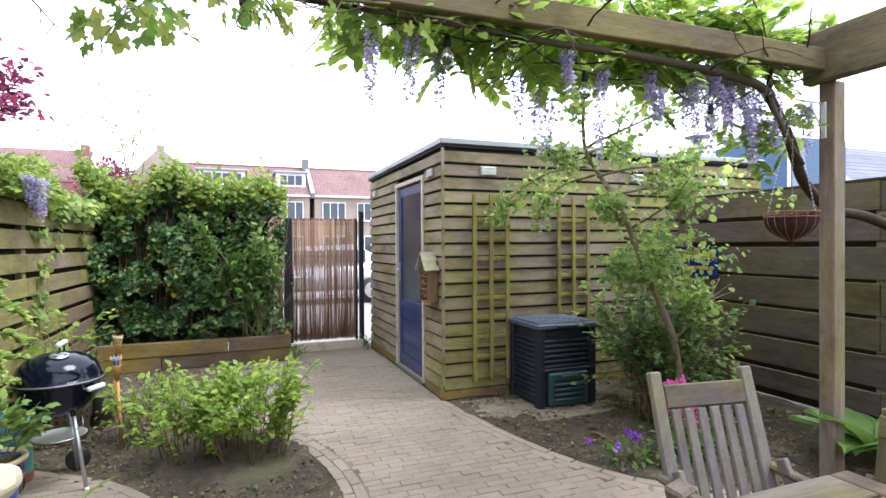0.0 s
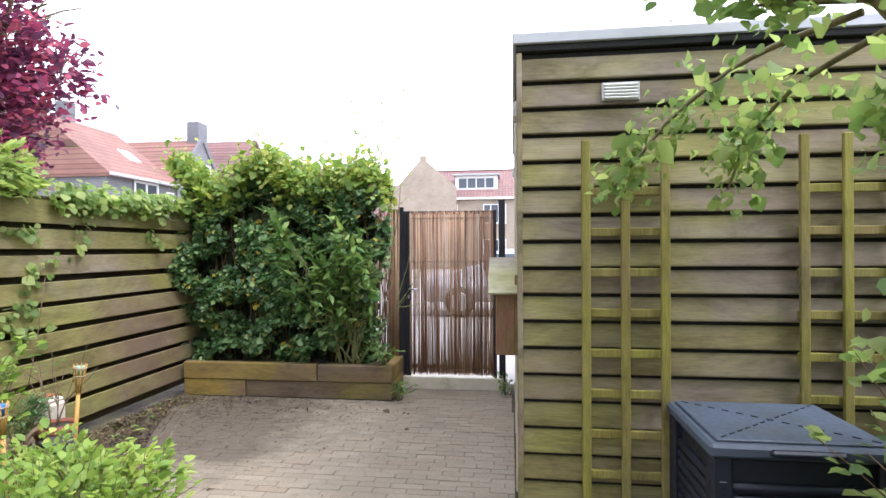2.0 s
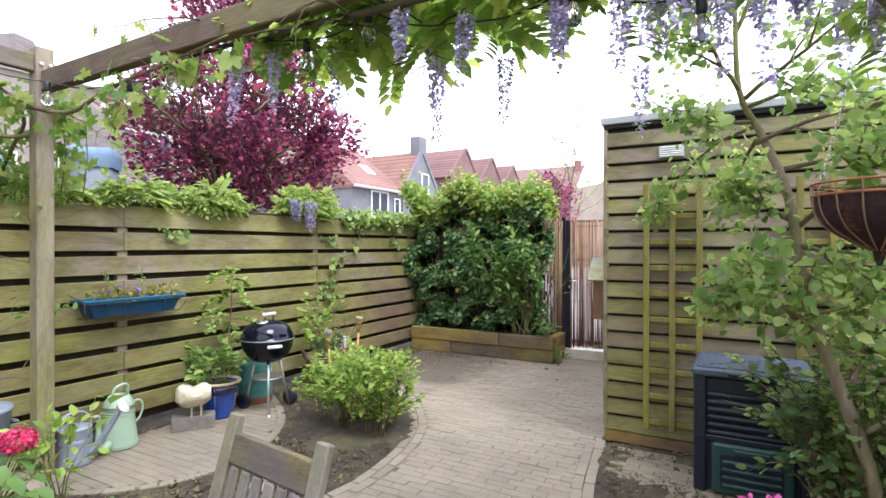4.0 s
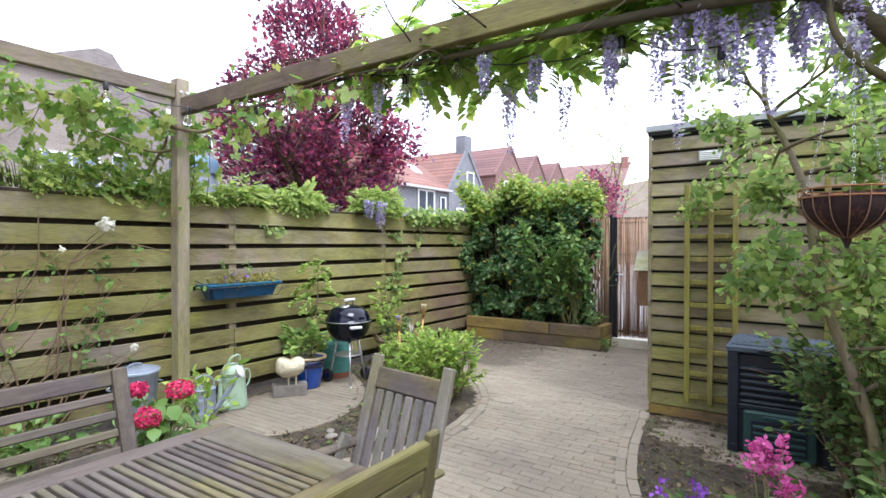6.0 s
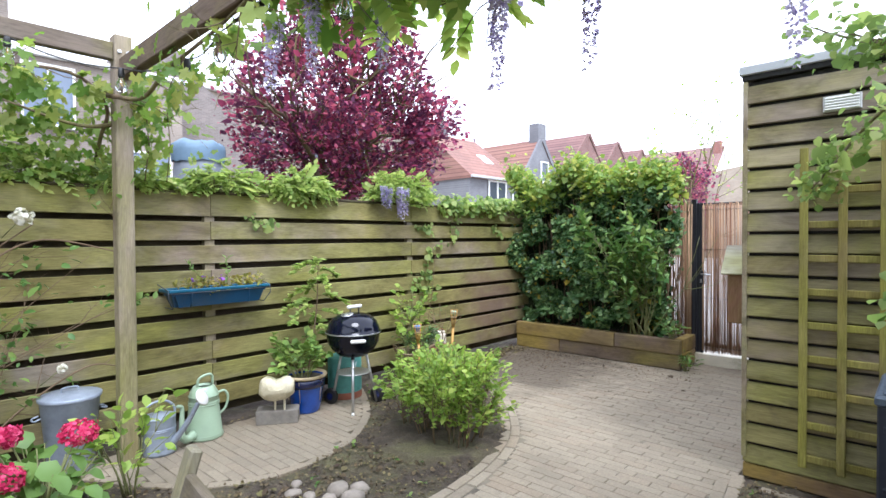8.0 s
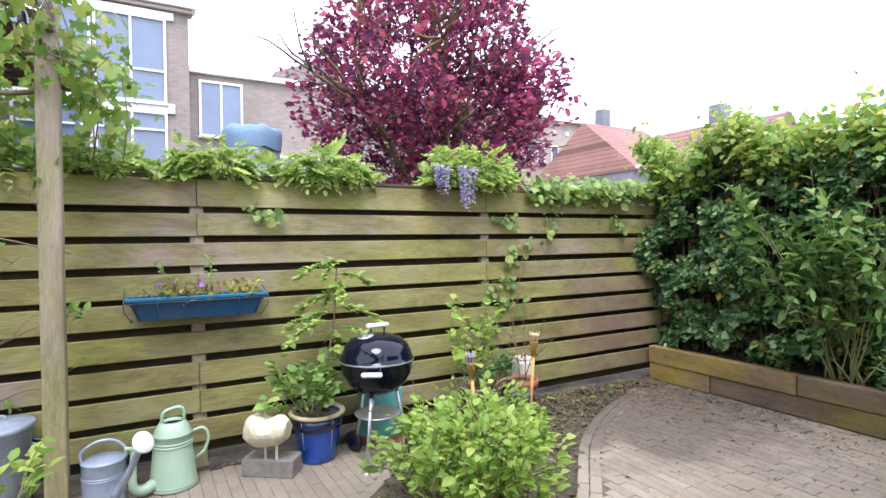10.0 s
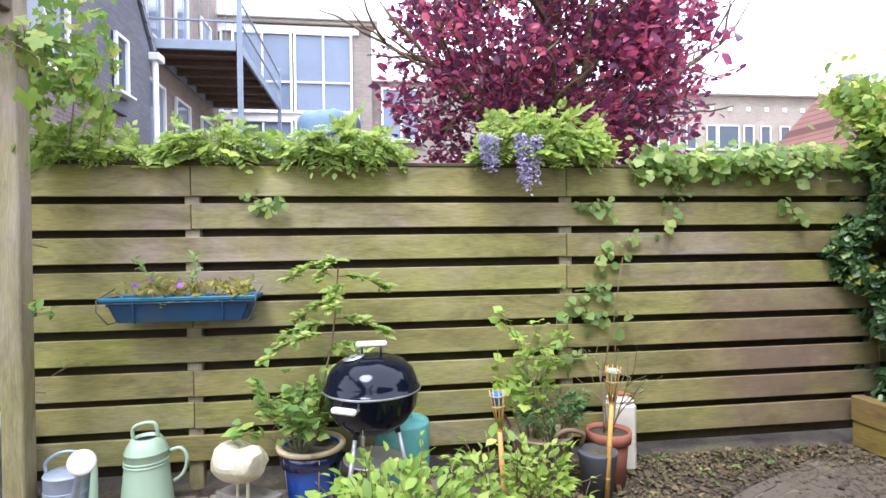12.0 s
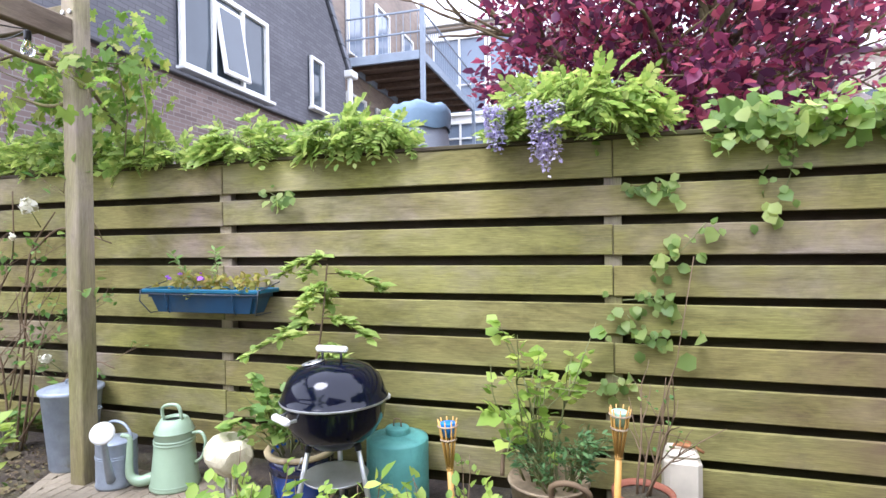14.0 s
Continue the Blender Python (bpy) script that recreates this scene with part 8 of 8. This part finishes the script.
def hanging_basket():
    b = thing("hanging_basket", (2.95, 2.13, 1.461), "hanging wire basket with a brown coir liner", "hanging basket")
    b.matrix_basis = pose(2.995, 2.149, 1.447) @ Matrix.Scale(0.77, 4)
    prof = [(0.0, -0.01), (0.012, -0.01), (0.022, 0.03), (0.085, 0.06), (0.14, 0.1), (0.17, 0.15), (0.178, 0.195), (0.172, 0.21), (0.155, 0.2), (0.13, 0.15), (0, 0.12)]
    bm = lathe(prof, 40)
    for v in bm.verts:
        k = 1 + 0.07 * noise.noise(v.co * 24)
        v.co.x *= k
        v.co.y *= k
        if v.co.z > 0.18:
            v.co.z += 0.03 * noise.noise(v.co * 30)
    part("liner", bm, M_COIR, b, "dark brown coir liner, orange at its rim", True)
    part("finial", lathe([(0, -0.03), (0.008, -0.025), (0.014, 0.0), (0.006, 0.015), (0.02, 0.035)], 12), M_BLACK_STEEL, b, "", True)
    for z, q in ((0.238, 0.184), (0.2, 0.182)):
        part("hoop", lathe([(q - 0.003, z - 0.004), (q + 0.004, z), (q - 0.003, z + 0.004)], 40), M_RUST, b, "rusty wire hoop", True)
    for k in range(16):
        a = 2 * math.pi * k / 16
        pts = [(q * math.cos(a) * 1.03, q * math.sin(a) * 1.03, z) for q, z in ((0.178, 0.238), (0.176, 0.19), (0.166, 0.14), (0.138, 0.096), (0.085, 0.056), (0.02, 0.02))]
        tube("rib_wire", pts, 0.003, M_RUST_PALE, b, 6, "", 3)
    link = bm_mesh("chain_link", None or tube_ring(0.009, 0.0013), M_STEEL, True)
    for k in range(3):
        a = 2 * math.pi * k / 3 + 0.6
        p0, p1 = np.array([0.17 * math.cos(a), 0.17 * math.sin(a), 0.23]), np.array([0.02, 0.0, 1.02])
        n = 26
        for i in range(n):
            p = p0 + (p1 - p0) * (i + 0.5) / n
            m = look(tuple(p), tuple(p1 + np.array([0, 0, 1e-3]))) @ pose(0, 0, 0, 90, 0, 0) @ pose(0, 0, 0, 0, 90 * (i % 2), 0)
            put("chain_link", link, b, m)


def tube_ring(R, r):
    bm = bmesh.new()
    n, s = 12, 5
    vs = []
    for i in range(n):
        a = 2 * math.pi * i / n
        for k in range(s):
            q = 2 * math.pi * k / s
            vs.append(bm.verts.new(((R * 0.62 + r * math.cos(q)) * math.cos(a), (R + r * math.cos(q)) * math.sin(a) * 1.15, r * math.sin(q))))
    for i in range(n):
        for k in range(s):
            bm.faces.new((vs[i * s + k], vs[((i + 1) % n) * s + k], vs[((i + 1) % n) * s + (k + 1) % s], vs[i * s + (k + 1) % s]))
    return bm


M_RUST_PALE = plain("pale_rusty_wire", (0.200, 0.113, 0.064), 0.7, vary=0.3)


def string_lights():
    s = thing("string_lights", (0, 0, 0), "black cable with clear round bulbs hung along the pergola", "string lights")
    bulbs = [(-1.12, 1.6, 2.5), (-1.0, 2.12, 2.42), (-0.36, 2.25, 2.36), (0.03, 2.25, 2.4), (0.48, 2.235, 2.51), (0.926, 2.328, 2.38), (1.286, 2.33, 2.44), (1.724, 2.365, 2.31), (2.175, 2.352, 2.34), (2.586, 2.343, 2.205), (2.95, 2.25, 2.37)]
    path = []
    for a, b in zip(sorted(bulbs), sorted(bulbs)[1:]):
        a, b = np.array(a), np.array(b)
        for f in np.linspace(0, 1, 7)[:-1]:
            path.append(a + (b - a) * f + np.array([0, 0, 0.06 - 0.0 * f - 0.1 * math.sin(math.pi * f)]) + np.array([0, 0, 0.06 * math.sin(math.pi * f)]))
    put("cable", tubes_mesh("cable", [(path, 0.004)], M_CABLE, 6), s, None, "black cable")
    sock = bm_mesh("socket", lathe([(0, 0.06), (0.013, 0.06), (0.017, 0.045), (0.018, 0.01), (0.014, 0.0), (0, 0.0)], 14), M_CABLE, True)
    glass = bm_mesh("bulb", lathe([(0.013, 0.004), (0.016, -0.008), (0.028, -0.028), (0.033, -0.05), (0.029, -0.072), (0.015, -0.086), (0, -0.09)], 18), M_GLASS, True)
    fil = tubes_mesh("filament", [([(0.004, 0, 0.0), (0.008, 0, -0.04), (0, 0.004, -0.05), (-0.008, 0, -0.04), (-0.004, 0, 0)], 0.0015)], M_BAMBOO, 5)
    for x, y, z in bulbs:
        k = put("socket", sock, s, pose(x, y, z))
        g = put("bulb", glass, k, None, "clear glass bulb")
        g.visible_shadow = False
        put("filament", fil, k)


def sign():
    p = thing("enamel_sign", (4.566, 4.35, 1.26), "blue enamel sign with yellow lettering on the fence", "sign")
    put("plate", box_mesh("plate", (0.012, 0.6, 0.31), M_BLUE_SIGN, 0.003), p)
    for k, (y, w) in enumerate(((0.22, 0.07), (0.12, 0.06), (0.03, 0.06), (-0.06, 0.06), (-0.14, 0.05), (-0.2, 0.025), (-0.25, 0.045))):
        put("letter_shape", box_mesh("letter_shape", (0.004, w, 0.1), M_YELLOW, 0.001), p, pose(-0.009, y, 0.07, (k % 3 - 1) * 9))
    put("letter_bar", box_mesh("letter_bar", (0.004, 0.34, 0.035), M_YELLOW, 0.001), p, pose(-0.009, -0.02, -0.07))


# ---------------------------------------------------------------- table, bench, chairs
def dining_table():
    t = thing("garden_table", (1.38, 0.2, 0), "weathered slatted teak garden table", "table")
    x0, x1, y0, y1, h = -0.4, 0.4, -0.95, 0.9, 0.74
    for x in (x0, x1 - 0.085):
        block("side_board", (x, y0, h - 0.028), (x + 0.085, y1, h), M_TEAK, t, 0.004)
    for y in (y0, y1 - 0.14):
        block("end_board", (x0 + 0.087, y, h - 0.028), (x1 - 0.087, y + 0.14, h), M_TEAK_X, t, 0.004)
    n = 46
    w = (y1 - y0 - 0.29) / n
    sl = box_mesh("slat", (x1 - x0 - 0.18, w - 0.012, 0.022), M_TEAK_X, 0.003)
    for k in range(n):
        put("slat", sl, t, pose((x0 + x1) / 2, y0 + 0.145 + w * (k + 0.5), h - 0.012))
    for x in (x0 + 0.06, x1 - 0.06):
        block("apron", (x - 0.012, y0 + 0.1, h - 0.11), (x + 0.012, y1 - 0.1, h - 0.03), M_TEAK, t)
        for y in (y0 + 0.12, y1 - 0.12):
            block("leg", (x - 0.035, y - 0.035, 0), (x + 0.035, y + 0.035, h - 0.03), M_TEAK_Z, t, 0.005)
    for y in (y0 + 0.1, y1 - 0.1):
        block("apron", (x0 + 0.06, y - 0.012, h - 0.11), (x1 - 0.06, y + 0.012, h - 0.03), M_TEAK, t)


def garden_bench():
    b = thing("garden_bench", (0.9, 0.02, 0), "weathered slatted wooden bench pushed under the table", "bench")
    L = 1.6
    for y in (-L / 2 + 0.025, L / 2 - 0.025):
        put("back_post", box_mesh("back_post", (0.045, 0.05, 1.0), M_BENCH_Z, 0.006), b, pose(0.034, y, 0.505, 0, -16))
        put("front_leg", box_mesh("front_leg", (0.05, 0.05, 0.42), M_BENCH_Z, 0.006), b, pose(0.42, y, 0.21))
    for z, h in ((0.955, 0.056), (0.89, 0.03), (0.83, 0.03), (0.77, 0.03), (0.71, 0.03), (0.65, 0.03)):
        put("back_slat", box_mesh("back_slat", (0.022, L - 0.1, h), M_BENCH, 0.005), b, pose(0.034 - (z - 0.505) * 0.287, 0, z, 0, -16))
    for k in range(5):
        put("seat_slat", box_mesh("seat_slat", (0.075, L, 0.022), M_BENCH, 0.004), b, pose(0.06 + 0.088 * k, 0, 0.43))
    for y in (-L / 2 + 0.03, 0, L / 2 - 0.03):
        put("seat_bearer", box_mesh("seat_bearer", (0.46, 0.04, 0.06), M_BENCH, 0.004), b, pose(0.22, y, 0.388))


M_BENCH = wood("peeling_bench_wood", (0.150, 0.128, 0.112), (0.056, 0.044, 0.044), 0.15, (0.16, 0.14, 0.06), "y", 0.85)
M_BENCH_Z = wood("peeling_bench_post", (0.173, 0.143, 0.124), (0.068, 0.053, 0.049), 0.15, (0.16, 0.14, 0.06), "z", 0.85)


def folding_chair(at, rz, mat, mat_z, label, flat=False, back_h=0.98, width=0.44):
    """Chair whose back stands at its -y side, facing +y; slats upright, or lying when flat."""
    c = thing("garden_chair", at, label, "chair", "chairs round the table", rz=rz)
    w = width / 2
    lean = 17 if not flat else 9
    L = (back_h - 0.02) / math.cos(radians(lean))
    m = pose(0, -0.02, 0.42, lean)

    def back(name, size, pos, ma):
        bx = box_mesh(name, size, ma, 0.005)
        return put(name, bx, c, m @ pose(*pos))
    up = back_h - 0.42
    for x in (-w + 0.025, w - 0.025):
        back("back_post", (0.05, 0.026, up + 0.06), (x, 0, up / 2 + 0.0), mat_z)
    if flat:
        back("top_rail", (2 * w, 0.03, 0.075), (0, 0.004, up - 0.03), mat)
        for k in range(5):
            back("back_slat", (2 * w - 0.1, 0.018, 0.055), (0, 0, 0.06 + 0.075 * k), mat)
    else:
        back("top_rail", (2 * w - 0.1, 0.024, 0.085), (0, 0, up - 0.06), mat)
        back("low_rail", (2 * w - 0.1, 0.024, 0.05), (0, 0, 0.05), mat)
        n = 6
        for k in range(n):
            x = -w + 0.085 + (2 * w - 0.17) * k / (n - 1)
            back("back_slat", (0.04, 0.014, up - 0.17), (x, 0.004, up / 2 - 0.02), mat_z)
    for k in range(7):
        put("seat_slat", box_mesh("seat_slat", (2 * w - 0.06, 0.05, 0.018), mat, 0.004), c, pose(0, 0.04 + 0.062 * k, 0.43))
    for x in (-w + 0.02, w - 0.02):
        put("seat_rail", box_mesh("seat_rail", (0.022, 0.46, 0.045), mat, 0.004), c, pose(x, 0.22, 0.4))
        put("front_leg", box_mesh("front_leg", (0.024, 0.045, 0.78), mat_z, 0.004), c, pose(x + (0.012 if x > 0 else -0.012), 0.16, 0.35, 30))
        put("rear_leg", box_mesh("rear_leg", (0.024, 0.045, 0.56), mat_z, 0.004), c, pose(x, 0.1, 0.25, -28))
        put("arm_rest", box_mesh("arm_rest", (0.05, 0.46, 0.024), mat, 0.008), c, pose(x * 1.12, 0.12, 0.64))
        put("arm_stay", box_mesh("arm_stay", (0.024, 0.04, 0.24), mat_z, 0.004), c, pose(x * 1.1, 0.3, 0.53))
    tube("foot_bar", [(-w, 0.34, 0.06), (w, 0.34, 0.06)], 0.01, mat, c, 8)
    return c


M_TEAK_X = wood("weathered_teak_across", (0.14, 0.123, 0.106), (0.056, 0.047, 0.04), 0.18, (0.2, 0.17, 0.045), "x", 0.8)
M_TEAK_GZ = wood("mossy_teak_upright", (0.18, 0.15, 0.1), (0.08, 0.065, 0.042), 0.6, (0.16, 0.15, 0.04), "z", 0.85)
dining_table()
garden_bench()
folding_chair((1.58, 1.32, 0), 172, M_TEAK_X, M_TEAK_Z, "weathered grey slatted folding chair")
folding_chair((1.9, 0.82, 0), 90, M_TEAK_G, M_TEAK_GZ, "mossy green wooden chair with lying slats", True, 0.88, 0.6)
compost_bin()
kettle_grill()
pots_and_cans()
bed_stones()
torches()
trough()
hanging_basket()
string_lights()
sign()


def insect_house():
    """Small insect hotel hung on the shed corner by the door."""
    h = thing("insect_hotel", (SX0 - 0.085, 4.85, 1.1), "weathered wooden insect hotel with a pitched roof", "insect hotel")
    block("back", (0.045, -0.12, -0.2), (0.06, 0.12, 0.2), M_BIRDBOX, h)
    for y in (-0.12, 0.105):
        block("side", (-0.05, y, -0.2), (0.045, y + 0.015, 0.12), M_BIRDBOX, h)
    for z in (-0.2, -0.08, 0.04):
        block("shelf", (-0.045, -0.105, z), (0.045, 0.105, z + 0.012), M_BIRDBOX, h)
    block("divider", (-0.043, -0.01, -0.068), (0.045, 0.004, 0.04), M_BIRDBOX, h)
    for s in (-1, 1):
        put("roof_board", box_mesh("roof_board", (0.15, 0.23, 0.016), M_WHITE_WOOD, 0.003), h, pose(-0.01, s * 0.072, 0.195, -s * 50))
    lines = []
    r = np.random.default_rng(4)
    for k in range(90):
        y, z = r.uniform(-0.1, 0.1), r.choice([-0.13, -0.1, -0.15, -0.02, 0.01, 0.08, 0.1])
        lines.append(([(-0.04 + r.uniform(0, 0.01), y, z + r.normal(0, 0.008)), (0.04, y, z)], 0.007))
    put("cane_filling", tubes_mesh("cane_filling", lines, M_REED_ISLAND, 6), h)


M_WHITE_WOOD = wood("bleached_wood", (0.52, 0.5, 0.45), (0.36, 0.34, 0.3), 0.1, axis="x")
insect_house()


# ---------------------------------------------------------------- paving
def lay_paving():
    pv = tagged(new("paving"), "worn tan clay brick paving", "paving", kind="structure")
    r = np.random.default_rng(21)
    shared = [bm_mesh("brick", box((0.198, 0.0652, 0.06), None, 0.003), M_PAVER) for _ in range(1)][0]
    edge_polys = []

    def kerb(line, offset, rows):
        d = np.gradient(line, axis=0)
        s = np.concatenate([[0], np.cumsum(np.linalg.norm(np.diff(line, axis=0), axis=1))])
        out = []
        for row in range(rows):
            off = offset * (0.034 + 0.07 * row)
            n = int(s[-1] / 0.205)
            for k in range(n):
                q = (k + 0.5 + 0.5 * (row % 2)) * 0.205
                x, y = np.interp(q, s, line[:, 0]), np.interp(q, s, line[:, 1])
                dx, dy = np.interp(q, s, d[:, 0]), np.interp(q, s, d[:, 1])
                a = math.atan2(dy, dx)
                out.append((x - math.sin(a) * off, y + math.cos(a) * off, a, 1.0))
        return out
    bricks = kerb(LEFT_EDGE, 1, 2) + kerb(RIGHT_EDGE, -1, 2) + kerb(PATCH_EDGE, -1, 1)

    def near_edge(x, y, lines):
        return min(float(np.min((ln[:, 0] - x) ** 2 + (ln[:, 1] - y) ** 2)) for ln in lines)
    fields = []

    def course(y, x0, x1, sh, ok):
        """Bricks of one course, cut where the field ends."""
        xs = np.arange(x0, x1, 0.02)
        good = [ok(x, y) for x in xs]
        runs, start = [], None
        for x, g in zip(xs, good):
            if g and start is None:
                start = x
            if not g and start is not None:
                runs.append((start, x))
                start = None
        if start is not None:
            runs.append((start, xs[-1]))
        for a, b in runs:
            c = math.floor((a - sh) / 0.2005) * 0.2005 + sh
            while c < b:
                lo, hi = max(a, c), min(b, c + 0.2005)
                if hi - lo > 0.035:
                    fields.append(((lo + hi) / 2, y, 0.0, (hi - lo - 0.003) / 0.198))
                c += 0.2005

    def in_main(x, y):
        if (y > 4.6 and x > 1.75) or (y > 6.94 and x < 0.64) or y > 7.44 or not inside(MAIN_POLY, x, y):
            return False
        return (y > 4.45 and x > 1) or near_edge(x, y, (LEFT_EDGE, RIGHT_EDGE)) > 0.0196

    def in_patch(x, y):
        return inside(PATCH_POLY, x, y) and near_edge(x, y, (PATCH_EDGE,)) > 0.0049
    for k in range(160):
        course(-3.35 + 0.068 * k, -1.5, 4.52, (0.5 * (k % 2) + r.uniform(-0.1, 0.1)) * 0.2, in_main)
    for k in range(42):
        course(1.6 + 0.068 * k, -1.44, 0.0, (0.5 * (k % 2) + r.uniform(-0.1, 0.1)) * 0.2, in_patch)
    # small brick floor round the compost bin
    for k in range(11):
        for i in range(7):
            x, y = 2.0 + 0.2005 * i + 0.1 * (k % 2), 3.82 + 0.068 * k
            if x + 0.1 < 3.3 and (x - 2.6) ** 2 + (y - 4.4) ** 2 < 0.5:
                fields.append((x, y, 0.0, 1.0))
    every = bricks + fields
    every.sort(key=lambda b: (b[0] - 1.3) ** 2 + (b[1] - 3.4) ** 2)
    tri = []
    for k, (x, y, a, w) in enumerate(every):
        z = -0.03 + 0.0045 * noise.noise((x * 2.2, y * 2.2, 0)) + r.normal(0, 0.0012)
        m = pose(x, y, z, r.normal(0, 0.5), r.normal(0, 0.4), math.degrees(a) + r.normal(0, 0.5)) @ Matrix.Diagonal((w, 1, 1, 1))
        if k < 300:
            put("brick", shared, pv, m)
        else:
            tri.append(m)
    src = np.array([v.co[:] for v in shared.vertices])
    faces = [tuple(p.vertices) for p in shared.polygons]
    V, F = [], []
    for m in tri:
        A = np.array(m)
        o = len(V) * len(src)
        V.append(src @ A[:3, :3].T + A[:3, 3])
        F += [tuple(i + o for i in f) for f in faces]
    me = bpy.data.meshes.new("brick_field")
    me.from_pydata(np.concatenate(V).tolist(), [], F)
    me.materials.append(M_PAVER)
    tagged(put("brick_field", me, pv), kind="stuff")
    # sand swept into the joints
    bm = bmesh.new()
    n = 60
    grid = {}
    for i in range(n + 1):
        for j in range(100 + 1):
            x, y = -1.5 + 6.0 * i / n, -3.4 + 11.0 * j / 100
            grid[i, j] = (x, y)
    made = {}

    def vert(i, j):
        if (i, j) not in made:
            x, y = grid[i, j]
            made[i, j] = bm.verts.new((x, y, -0.0042 + 0.0045 * noise.noise((x * 2.2, y * 2.2, 0))))
        return made[i, j]
    for i in range(n):
        for j in range(100):
            cs = ((i, j), (i + 1, j), (i + 1, j + 1), (i, j + 1))
            if all((inside(MAIN_POLY, *grid[c]) and not (grid[c][1] > 4.6 and grid[c][0] > 1.75)) or inside(PATCH_POLY, *grid[c]) for c in cs):
                bm.faces.new([vert(*c) for c in cs])
    part("joint_sand", bm, M_SAND, pv, "brown sand in the joints")


lay_paving()
